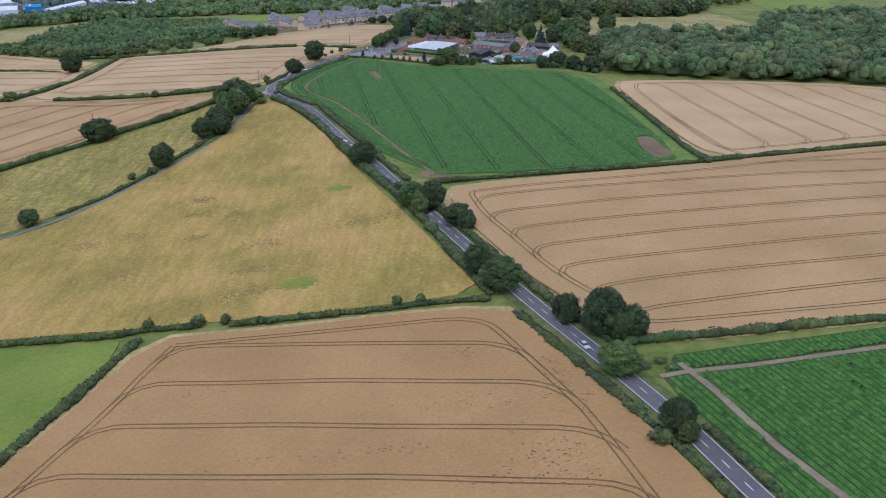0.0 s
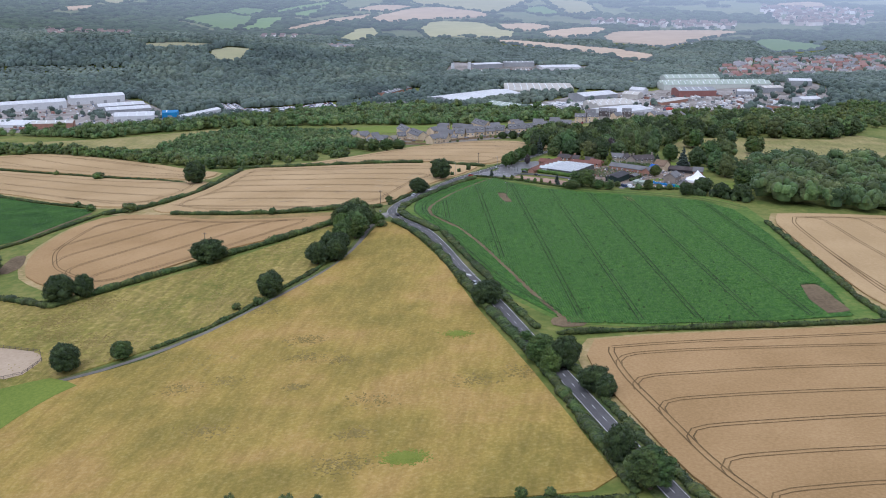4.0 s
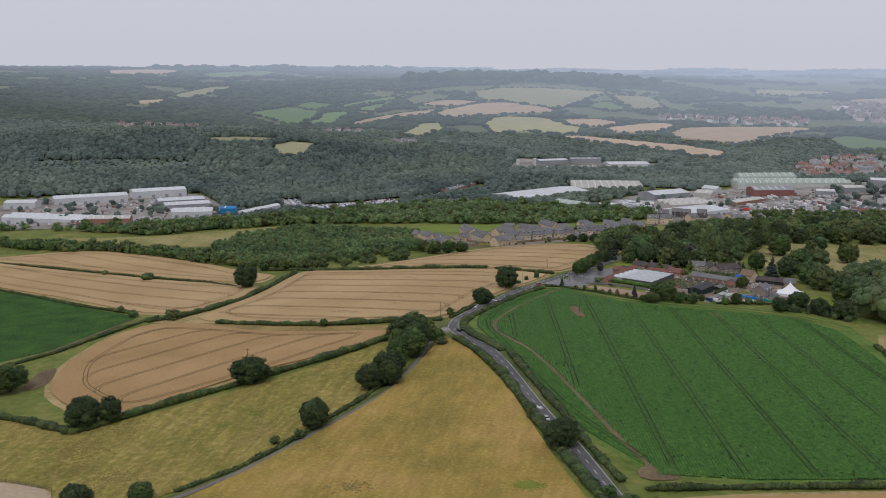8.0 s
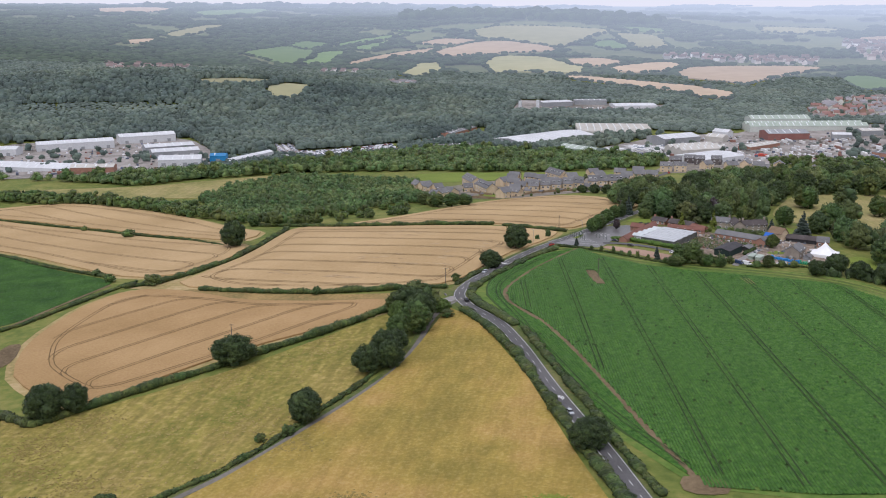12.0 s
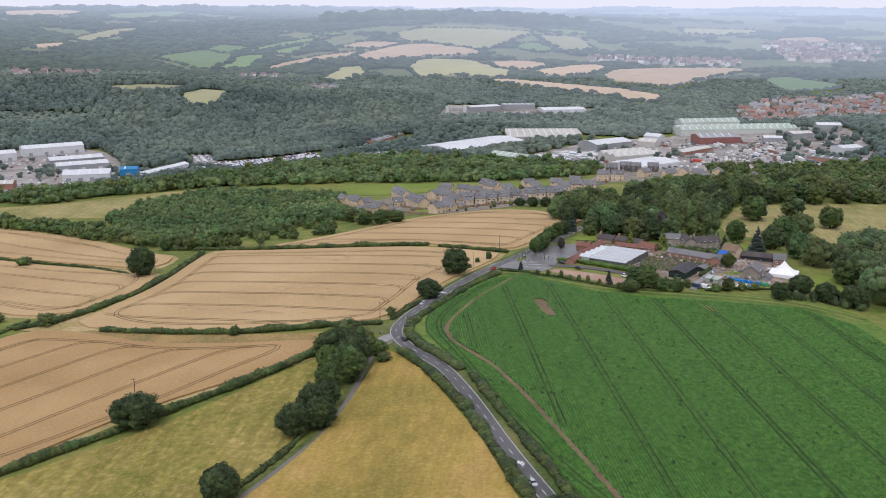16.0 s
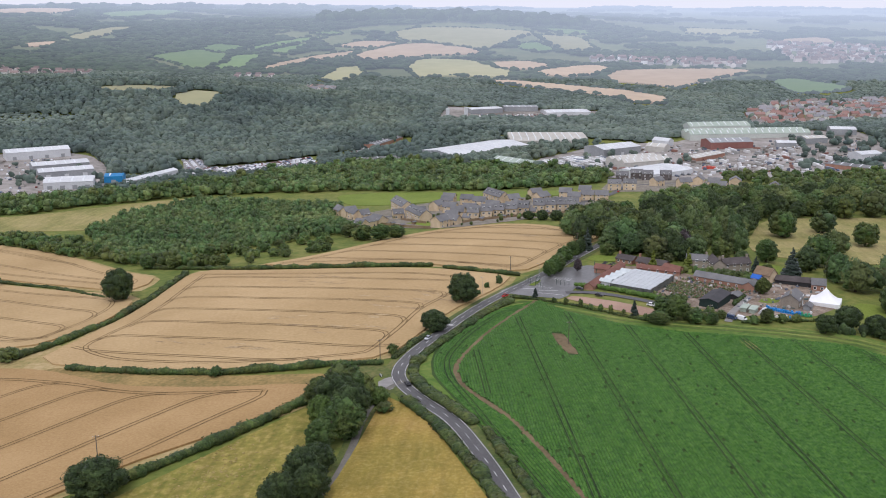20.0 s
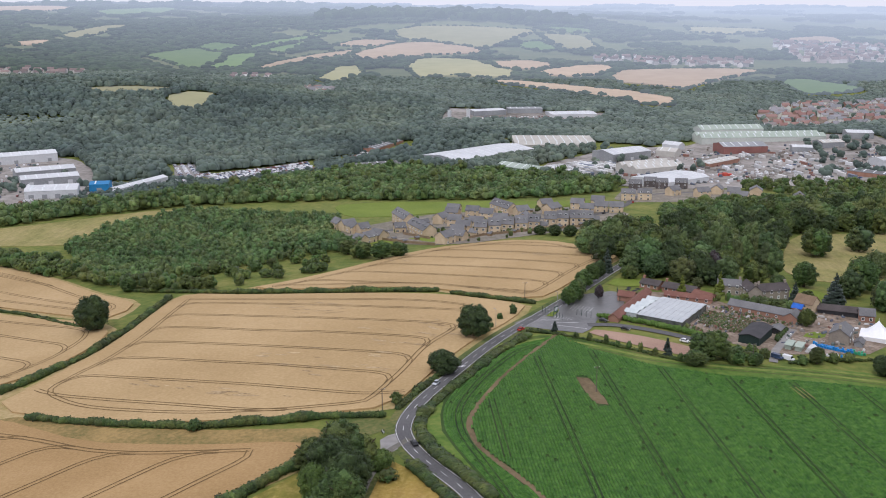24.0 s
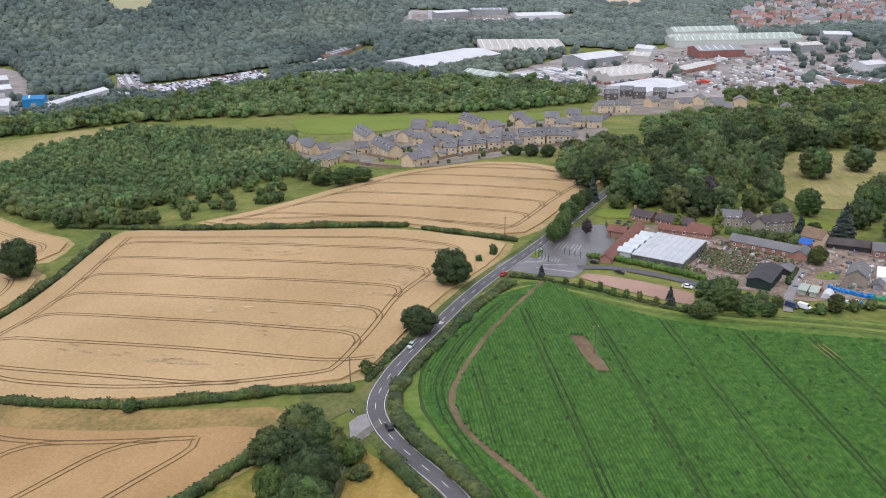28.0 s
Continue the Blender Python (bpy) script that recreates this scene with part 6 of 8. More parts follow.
YARD = [(-24, 664), (0, 652), (8, 645), (15, 640), (30, 632), (45, 636), (62, 640), (78, 660), (78, 690), (55, 700), (20, 700), (8, 712), (-10, 715), (-22, 700)]
YARD_MIX = material("nursery_paving", [(0.12, 0.09, 0.062), (0.22, 0.168, 0.125), (0.34, 0.275, 0.22)], (0.2, 0.9), 0.9, 0.4, 3.0)
tagged(part("nursery_yard", sheet(YARD, 6, 0.14), YARD_MIX), "brown and grey paved yard of the garden centre", "yard", kind="structure")
# the white-roofed sales house: three long spans
root = new("glasshouse", None)
tagged(root, "white-roofed garden centre glasshouse with low spans", "glasshouse")
root.matrix_basis = pose(-5.5, 674.5, high(-5.5, 674.5), 0, 0, -27)
for k in range(4):
    o = -10.5 + k * 7
    v, f = gable_wall(19, 7, 3.2, 0.3, 1.0)
    part("wall", ([(a, b + o, c) for a, b, c in v], f), SHADED_GLASS, root, "glazed wall")
    v, f = gable_roof(19, 7, 3.2, 0.3, 0.1, 0.12)
    part("roof", ([(a, b + o, c) for a, b, c in v], f), SHEET_ROOF, root, "white sheeted roof")
    for m in range(9):
        v, f = gable_roof(0.1, 7, 3.33, 0.3, 0.0, 0.05)
        part("roof_bar", ([(a - 9.5 + m * 2.37, b + o, c) for a, b, c in v], f), GREY, root, "thin grey glazing bar")
for k in range(5):
    building("lean_to", "small glazed lean-to of the garden centre", -21.5 + k * 2.6, 672 + k * 5.2, 5, 4.6, 2.6, 0.8, -27, CLEAR_ROOF, CLEAR_ROOF, category="glasshouse", group="glazed lean-tos")
BROWN_TILE = material("brown_roof_tiles", [(0.062, 0.052, 0.05), (0.10, 0.086, 0.082)], (0.3, 3.0), 0.85, 0.4, 4.0)
building("brick_wing", "long brick wing with a red tiled roof", -21.5, 683, 42, 4.2, 2.6, 1.5, 67, BRICK, TILE, 0, category="shop")
building("brick_wing", "short brick wing with a red tiled roof", -22, 698, 7, 5, 2.6, 1.6, -20, BRICK, TILE, category="shop")
building("tea_room", "low brick tea room with a red tiled roof", 11.5, 705, 9, 6.5, 2.0, 1.6, -42, BRICK, TILE, 3, 1, category="shop")
building("tea_room", "low brick shop with a red tiled roof", 4.5, 702, 20, 4.5, 2.0, 1.3, -17, BRICK, TILE, 5, 1, category="shop")
building("bungalow", "brick bungalow with a brown tiled roof", 3, 715.5, 15, 7, 2.3, 1.7, -30, BRICK, BROWN_TILE, 4, 1, 1, category="house")
building("bungalow", "low brick bungalow with a brown tiled roof", -9, 723, 9, 7, 2.3, 1.6, -30, BRICK, BROWN_TILE, 3, 1, 1, category="house")
building("hall", "old stone hall with tall chimneys and slate roof", 41.5, 713.5, 14, 7, 4.7, 2.3, 20, OLD_STONE, BROWN_TILE, 4, 2, 2, category="house", win=(1.0, 1.3))
building("hall_wing", "gabled stone wing of the old hall", 32.5, 712, 11, 6, 4.7, 2.4, 100, OLD_STONE, BROWN_TILE, 3, 2, 1, category="house", win=(1.0, 1.4))
building("hall_wing", "older stone wing with a slate roof", 24.5, 719, 10, 6.5, 4.3, 2.2, -8, OLD_STONE, SLATE, 3, 2, 2, category="house")
building("stable_barn", "long brick stable with a grey slate roof", 32, 685.6, 26, 6.2, 2.6, 1.8, -30.6, BRICK, SLATE, 7, 1, category="barn", win=(0.8, 0.9))
building("stable_gable", "brick gable end of the long stable", 43, 677.5, 7, 6, 2.6, 1.9, 59, BRICK, SLATE, 2, 1, category="barn")
building("cart_shed", "open-fronted cart shed with a slate roof", 66, 695, 17, 6, 2.2, 1.6, -15, BLACK, BROWN_TILE, category="barn")
building("brick_house", "red brick outbuilding with a slate roof", 75, 688.5, 6, 6.5, 3.0, 2.2, -10, BRICK, SLATE, 2, 1, category="barn")
building("stone_house", "stone farmhouse with a grey slate roof", 56, 655, 10.4, 7.4, 4.0, 2.4, 65, OLD_STONE, SLATE, 2, 2, 1, category="house")
building("lean_shed", "small grey slated shed beside the farmhouse", 61.5, 650.5, 5, 3, 1.8, 1.0, 65, GREY, SLATE, category="shed")
DARK_GREEN = material("dark_green_cladding", [(0.014, 0.028, 0.025), (0.024, 0.042, 0.037)], (0.3, 3.0), 0.7)
SHED_ROOF = material("dark_felt_roof", [(0.045, 0.043, 0.046), (0.07, 0.067, 0.07)], (0.3, 3.0), 0.8)
building("black_shed", "dark green timber shed with a shallow black roof", 22.9, 649.3, 16.5, 7.8, 3.4, 1.0, 62.4, DARK_GREEN, SHED_ROOF, category="shed")
building("small_shed", "low dark shed beside the larger shed", 33.2, 660.5, 6, 4.2, 1.9, 0.8, 62, BLACK, SLATE, category="shed")
for n, x in enumerate((31.0, 34.2)):
    building("container", "pale green storage container in the yard", x + 2.9, 641.2 - n * 1.4, 2.3, 6, 1.9, 0.12, -25, GREEN, GREEN, category="container", group="storage containers")


def tunnel(x, y, w, l, h, rot, label):
    """A rounded tunnel of white sheeting."""
    n = 11
    arc = [(-math.cos(math.pi * i / (n - 1)) * w / 2, math.sin(math.pi * i / (n - 1)) * h - 0.2) for i in range(n)]
    v = [(a, s * l / 2, c) for s in (-1, 1) for a, c in arc]
    f = [(i, i + 1, n + i + 1, n + i) for i in range(n - 1)] + [tuple(range(n))[::-1], tuple(range(n, 2 * n))]
    ob = part("tunnel", (v, f), WHITE)
    ob.matrix_basis = pose(x, y, high(x, y) + 0.1, 0, 0, rot)
    return tagged(ob, label, "tunnel")


tunnel(41, 638.4, 3.6, 5.4, 2.2, -25, "white sheeted tunnel in the yard")


def marquee(x, y, w, d, rot):
    """A white marquee: walls, and a roof swept up to one peak."""
    root = new("marquee", None)
    tagged(root, "large white marquee with a swept peaked roof", "marquee")
    root.matrix_basis = pose(x, y, high(x, y), 0, 0, rot)
    n, m = 25, 17
    v, f = [], []
    for j in range(m):
        for i in range(n):
            a, b = (i / (n - 1) - 0.5) * w, (j / (m - 1) - 0.5) * d
            z = 2.0
            q = min(1.0, max(abs(a) / (w * 0.5), abs(b) / (d * 0.5), 0.8 * math.hypot(a / (w * 0.5), b / (d * 0.5))))
            z += 4.2 * (1 - q) ** 1.9 + 1.4 * (1 - q)
            v.append((a, b, z))
    f = [(j * n + i, j * n + i + 1, (j + 1) * n + i + 1, (j + 1) * n + i) for j in range(m - 1) for i in range(n - 1)]
    smooth(part("canopy", (v, f), TENT, root))
    part("side_wall", merged([box(-w / 2, w / 2, s * d / 2 - 0.04, s * d / 2 + 0.04, -1.2, 2.0) for s in (-1, 1)] + [box(s * w / 2 - 0.04, s * w / 2 + 0.04, -d / 2, d / 2, -1.2, 2.0) for s in (-1, 1)]), TENT, root)
    bm = bmesh.new()
    bmesh.ops.create_cone(bm, segments=8, radius1=0.08, radius2=0.05, depth=8.6, matrix=Matrix.Translation((0, 0, 4.1)))
    part("pole", bm, FRAME, root)


TENT = material("white_canvas", [(0.78, 0.78, 0.78), (0.86, 0.86, 0.86)], (0.3, 1.0), 0.7)
marquee(71.5, 662, 12.6, 11, -20)
# stacked blue crates, green and white ones
CRATE = {k: material("crate_" + k, [c, tuple(v * 1.25 for v in c)], (0.5, 2), 0.5) for k, c in (("blue", (0.02, 0.20, 0.50)), ("green", (0.05, 0.30, 0.16)), ("white", (0.65, 0.65, 0.65)))}
rng = random.Random(4)
for row, (n, colour, x0, y0) in enumerate([(15, "blue", 44.0, 647.0), (15, "blue", 43.6, 646.0), (13, "blue", 45.5, 644.0), (6, "white", 44.6, 633.6), (4, "blue", 49.6, 633.6)]):
    for k in range(n + 5 if row < 2 else n):
        kind = "green" if row < 2 and k >= n else colour
        x, y = x0 + k * 0.84, y0 - k * (0.46 if row < 3 else 0.1)
        if rng.random() < 0.12:
            continue
        root = new("crate_stack", None)
        tagged(root, "stack of %s plastic crates in the yard" % kind, "crates", "crate stacks")
        root.matrix_basis = pose(x, y, high(x, y) + 0.14, 0, 0, -28 + rng.uniform(-9, 9))
        for i in range(rng.choice((1, 2, 2, 3))):
            ob = new("crate", shared(("crate", kind), lambda: merged([box(-0.36, 0.36, -0.34, 0.34, 0.03, 0.38), box(-0.39, 0.39, -0.37, 0.37, 0.38, 0.46)]), CRATE[kind]))
            ob.parent = root
            ob.matrix_basis = pose(0, 0, i * 0.46)
# plants for sale
BENCH = material("bench_wood", [(0.16, 0.11, 0.07), (0.24, 0.17, 0.11)], (0.5, 3.0))
FLOWER = palette("bedding_plants", [(0.05, 0.10, 0.02), (0.09, 0.14, 0.03), (0.16, 0.12, 0.07), (0.26, 0.10, 0.085), (0.04, 0.08, 0.02), (0.14, 0.17, 0.05), (0.10, 0.13, 0.05), (0.22, 0.18, 0.13), (0.06, 0.09, 0.03), (0.34, 0.31, 0.28)], 0.8)
rng = np.random.default_rng(8)
for k in range(26):
    a, b = k % 6, k // 6
    x, y = 5 + a * 3.6 + b * 0.9 + rng.uniform(-0.4, 0.4), 666 - a * 1.7 + b * 4.6 + rng.uniform(-0.4, 0.4)
    root = new("plant_bench", None)
    tagged(root, "low bench of potted plants for sale", "plant bench", "plant benches")
    root.matrix_basis = pose(x, y, high(x, y) + 0.14, 0, 0, -25)
    part("bench", merged([box(-1.3, 1.3, -0.6, 0.6, 0.35, 0.42)] + [box(p - 0.05, p + 0.05, q - 0.05, q + 0.05, 0, 0.35) for p in (-1.2, 1.2) for q in (-0.5, 0.5)]), BENCH, root)
    n = 22
    c = np.stack([rng.uniform(-1.2, 1.2, n), rng.uniform(-0.55, 0.55, n), rng.uniform(0.6, 0.95, n)], 1)
    v, f = lumps(c, rng.uniform(0.14, 0.32, (n, 1)) * np.ones((1, 3)), 1, 0.3, rng)
    array_mesh("plant_tray", v, f, FLOWER, root, "mixed potted plants")

def shrubs(label, zone, n, low, big, mat, seed, name="potted_shrubs"):
    """Many small shrubs over a zone, as one mesh of leafy lumps."""
    rng = np.random.default_rng(seed)
    z = np.array(zone, float)
    q = rng.uniform(z.min(0), z.max(0), (n * 3, 2))
    q = q[inside(zone, q[:, 0], q[:, 1])][:n]
    r = rng.uniform(low, big, len(q))
    c = np.stack([q[:, 0], q[:, 1], land(q[:, 0], q[:, 1]) + 0.14 + r * 0.8], 1)
    rs = np.stack([r, r, r * rng.uniform(0.8, 1.6, len(q))], 1)
    v, f = lumps(c, rs, 0, 0.25, rng)
    pick = rng.integers(0, len(c), len(c) * 14)
    o = rng.normal(size=(len(pick), 3))
    o[:, 2] = np.abs(o[:, 2])
    o /= np.linalg.norm(o, axis=1, keepdims=True)
    v2, f2 = tufts(c[pick] + o * rs[pick] * rng.uniform(0.9, 1.2, (len(pick), 1)), o, 0.28, rng)
    f = np.concatenate([f, np.concatenate([f2[:, [0, 1, 2]], f2[:, [0, 2, 3]]]) + len(v)])
    return tagged(array_mesh(name, np.concatenate([v, v2]), f, mat), label, "shrubs", kind="stuff")


shrubs("crowded potted shrubs and flowers for sale", [(4, 676), (10, 684), (26, 676), (24, 664), (30, 660), (16, 656), (6, 662)], 420, 0.22, 0.62, FLOWER, 1)
shrubs("red and pink bedding plants beside the stable", [(14, 690), (18, 694), (30, 684), (42, 672), (38, 668), (26, 677)], 150, 0.22, 0.5, FLOWER, 2)
shrubs("rows of plants below the glasshouse", [(-22, 668), (-19, 672), (2, 660), (5, 654), (0, 654), (-12, 662)], 130, 0.3, 0.7, FLOWER, 3)
shrubs("garden shrubs round the old hall", [(14, 706), (46, 704), (50, 698), (44, 690), (30, 700), (14, 702)], 50, 0.6, 1.8, LEAF, 4, "garden_shrubs")
shrubs("garden shrubs behind the new houses", [(-165, 900), (-140, 870), (-110, 842), (-60, 868), (-28, 893), (0, 946), (-45, 992), (-135, 980)], 130, 0.5, 1.6, LEAF, 5, "garden_shrubs")
shrubs("rough bushes below the yard hedge", [(60, 618), (92, 606), (98, 618), (62, 630)], 50, 0.7, 2.2, DARK_LEAF, 6, "hedge_bushes")
BEECH = material("clipped_hedge", [(0.06, 0.12, 0.02), (0.09, 0.16, 0.03), (0.13, 0.20, 0.045)], (0.2, 1.5), 0.7, 0.8, 4.0)
hedge([(-25, 666), (-14, 659.2), (-5, 653.4), (2.5, 648)], 1.9, 2.4, label="tall bright green clipped hedge", mat=BEECH, rough=0.06)
hedge([(-35.2, 670), (-29.8, 668)], 1.9, 2.0, label="short bright green clipped hedge", mat=BEECH, rough=0.06)
hedge([(30.5, 648), (37, 663)], 1.5, 1.8, label="dark green hedge beside the track", rough=0.1)
hedge([(30, 622), (42, 628), (60, 632)], 1.4, 1.2, label="low hedge below the yard", rough=0.2)
# lawns
for poly, lb in [([(38, 722), (58, 738), (72, 728), (62, 706), (48, 704)], "green lawn behind the old hall"), ([(41.9, 655.6), (44, 661), (47.9, 664.9), (53, 663.9), (51, 658), (48.3, 654.9)], "small round green lawn"), ([(-30, 724), (-24, 742), (-6, 738), (-8, 724)], "green lawn with clipped bushes"), ([(80, 640), (96, 640), (98, 668), (84, 668)], "green lawn beside the marquee")]:
    tagged(part("lawn", sheet(rounded(poly, 1), 5, 0.2), LAWN), lb, "lawn", kind="structure")
tagged(part("farm_track", ribbon([(24, 622), (27.5, 635.3), (34.2, 651), (40.6, 665.6)], 3.0, 0.26, 4.0), CONCRETE), "pale farm track up to the yard", "track", kind="structure")
# railings and sign of the entrance
RAIL = material("green_railings", [(0.02, 0.05, 0.035), (0.03, 0.07, 0.05)], (1, 4), 0.5)
for line in ([(-44, 672), (-38.4, 668)], [(-25.5, 712), (-25.2, 694)], [(-58, 676), (-50, 664)]):
    root = new("railing", None)
    tagged(root, "dark green metal railings of the car park", "railing", "car park railings")
    p = spaced(line, 2.0)
    for q in p:
        z = high(*q) + 0.2
        part("post", box(q[0] - 0.07, q[0] + 0.07, q[1] - 0.07, q[1] + 0.07, z, z + 2.6), RAIL, root)
    for lift in (1.0, 2.3):
        part("rail", merged([ribbon([tuple(q) for q in p.tolist()], 0.1, 0.2 + lift, 2.0), ribbon([tuple(q) for q in p.tolist()], 0.1, 0.28 + lift, 2.0)]), RAIL, root)
root = new("entrance_sign", None)
tagged(root, "dark green entrance sign on two posts", "sign")
root.matrix_basis = pose(-52.5, 673.6, high(-52.5, 673.6), 0, 0, 50)
part("board", box(-1.2, 1.2, -0.06, 0.06, 1.0, 3.2), RAIL, root)
part("lettering", merged([box(-0.9, 0.9, -0.09, -0.06, z, z + 0.25) for z in (2.6, 2.1, 1.6)]), FRAME, root, "pale unreadable lettering bars")
for s in (-1, 1):
    part("post", box(s * 1.1 - 0.07, s * 1.1 + 0.07, -0.07, 0.07, -0.3, 3.3), RAIL, root)
# scaffolded ruin with a blue sheet
TARP = material("blue_tarpaulin", [(0.02, 0.10, 0.42), (0.03, 0.14, 0.50)], (0.6, 2.0), 0.5, 0.6, 3.0)
building("ruined_gable", "half-built stone outbuilding under repair", 53, 697, 8, 7, 4.0, 2.8, -40, STONE, BENCH, category="building site")
ob = part("tarpaulin", gable_roof(4.5, 4.5, 0.0, 1.6, 0.1, 0.08), TARP)
ob.matrix_basis = pose(47.5, 688.5, high(47.5, 688.5) + 3.4, 0, 0, -34)
tagged(ob, "bright blue tarpaulin sheet over building work", "tarpaulin")
for x, y in [(47.4, 688.5)]:
    tagged(part("store_base", ([(a + x, b + y, c + high(x, y)) for a, b, c in box(-2.0, 2.0, -2.0, 2.0, -0.5, 3.45)[0]], box(0, 1, 0, 1, 0, 1)[1]), BRICK), "low brick store under a blue sheet", "store")


# ---- conifers and garden trees ----
GOLD = material("golden_conifer", [(0.10, 0.13, 0.02), (0.16, 0.19, 0.03)], (0.3, 1.5), 0.7, 0.6, 4.0, spec=0.3)
FIR = material("fir_needles", [(0.014, 0.028, 0.016), (0.026, 0.045, 0.024)], (0.3, 1.5), 0.7, 0.6, 4.0, spec=0.3, sheen=0.2)
PURPLE = material("copper_beech_leaves", [(0.022, 0.014, 0.014), (0.045, 0.026, 0.025)], (0.1, 1.0), 0.7, 0.6, 3.0, spec=0.3, sheen=0.2)


def conifer(name, label, x, y, width, height, mat, seed, tiers=9):
    """A conifer: straight trunk, drooping tiers of branches."""
    rng = np.random.default_rng(seed)
    root = new(name, None)
    root.empty_display_size = 0.5
    tagged(root, label, "tree", "conifers")
    root.matrix_basis = pose(x, y, high(x, y))
    bm = bmesh.new()
    bmesh.ops.create_cone(bm, cap_ends=True, segments=7, radius1=height * 0.022, radius2=0.05, depth=height, matrix=Matrix.Translation((0, 0, height / 2 - 0.3)))
    part("trunk", bm, BARK, root)
    c, r = [], []
    for t in range(tiers):
        q = t / (tiers - 1)
        reach = width / 2 * (1 - q) ** 0.8 + 0.25
        for k in range(max(3, int(9 * (1 - q)))):
            a = rng.uniform(0, 6.28)
            c.append((math.cos(a) * reach * 0.55, math.sin(a) * reach * 0.55, height * (0.08 + 0.9 * q) - 0.1 * reach))
            r.append((reach * 0.5, reach * 0.5, height / tiers * 0.6))
    c, r = np.array(c), np.array(r)
    v1, f1 = lumps(c, r, 1, 0.3, rng)
    n = 900
    pick = rng.integers(0, len(c), n)
    o = rng.normal(size=(n, 3))
    o /= np.linalg.norm(o, axis=1, keepdims=True)
    v2, f2 = tufts(c[pick] + o * r[pick] * 1.05, o, 0.35, rng)
    array_mesh("crown", np.concatenate([v1, v2]), np.concatenate([f1, np.concatenate([f2[:, [0, 1, 2]], f2[:, [0, 2, 3]]]) + len(v1)]), mat, root)


conifer("golden_conifer", "slim golden green conifer by the tea room", 1.9, 705, 4.5, 10, GOLD, 1)
conifer("golden_conifer", "slim golden green conifer by the hall", 20, 716, 4.5, 10, GOLD, 2)
conifer("cedar_tree", "dark green cedar with spreading tiers", 67.5, 709, 10, 14.5, FIR, 3, 15)
conifer("fir_tree", "dark green fir beside the hall lawn", 51, 710, 5, 8.5, FIR, 4)
conifer("fir_tree", "dark fir beside the upper road", -28, 752, 6, 12, FIR, 5)
conifer("small_fir", "small dark fir in the hedge line", -13, 622, 3.2, 6.5, FIR, 6, 6)
conifer("small_fir", "small dark fir by the car park", -53, 646, 2.4, 4.5, FIR, 7, 6)
tree_kind("copper_tree", "dark purple copper beech tree", PURPLE, 81, 9, 11, 0.05, 40, 1200)
tree_kind("park_tree", "tall dark green parkland tree", DARK_LEAF, 91, 16, 16, 0.02, 60, 3200, 0.62)
tree_kind("park_tree", "tall green parkland tree with a full crown", LEAF, 92, 15, 15, 0.02, 60, 3200, 0.62)
tree_kind("park_tree", "dark green parkland tree with a domed crown", WOOD_LEAF, 93, 15, 16, 0.02, 60, 3200, 0.62)
tree_kind("park_tree", "green parkland tree of the stand behind the hall", WOOD_LEAF, 94, 15, 16, 0.02, 60, 3200, 0.62)
tree_kind("park_tree", "olive green parkland tree with a loose crown", WOOD_LEAF, 95, 15, 14, 0.02, 60, 3200, 0.62)
for key, x, y, w, h in [
    ("ash_tree", -44, 696, 8, 10), ("ash_tree", -47, 689, 7, 9), ("copper_tree", -34, 700, 5, 7), ("ash_tree", -36, 730, 7, 10), ("ash_tree", -40, 720, 8, 9), ("oak_tree", -32, 742, 7, 9),
    ("ash_tree", -42.6, 707, 7, 8), ("park_tree", -8, 757, 17, 18), ("park_tree", 4, 764, 15, 16), ("park_tree", 14, 744, 13, 15), ("park_tree", 10, 778, 15, 17), ("park_tree", -20, 808, 15, 17),
    ("park_tree", -30, 824, 14, 15), ("park_tree", -6, 800, 15, 17), ("copper_tree", 22, 750, 9, 14), ("park_tree", 30, 752, 11, 13), ("park_tree", 40, 778, 13, 16), ("park_tree", 49, 757, 15, 17),
    ("park_tree", 85, 812, 19, 17), ("park_tree", 113, 832, 16, 15), ("park_tree", 88, 740, 18, 18), ("park_tree", 32, 800, 14, 16),
]:
    plant(key, x, y, w, h)
for key, x, y, w, h in [
    ("park_tree", 54, 826, 15, 16), ("park_tree", 68, 842, 14, 15), ("oak_tree", 20, 806, 14, 16), ("park_tree", 104, 772, 15, 14), ("park_tree", 128, 800, 15, 15), ("park_tree", 78, 724, 12, 14),
    ("field_bush", 38, 698, 7, 4.5), ("field_bush", 43, 697.5, 7, 4.5), ("field_bush", 28.8, 706, 5, 4), ("ash_tree", 56.8, 711, 6, 6), ("park_tree", 2, 622.5, 14, 11.5), ("ash_tree", 10, 618, 7, 6),
    ("ash_tree", 17, 618, 6, 5), ("ash_tree", -4, 614, 8, 6), ("ash_tree", 47, 672, 7, 8), ("ash_tree", 39.5, 624.6, 6.5, 6.5), ("field_bush", 34, 622, 5, 4), ("oak_tree", 60, 616, 9, 8),
    ("oak_tree", 70, 624, 11, 10), ("oak_tree", 80, 618, 11, 9), ("oak_tree", 90, 612, 12, 10), ("park_tree", 92, 690, 16, 16),
]:
    plant(key, x, y, w, h)
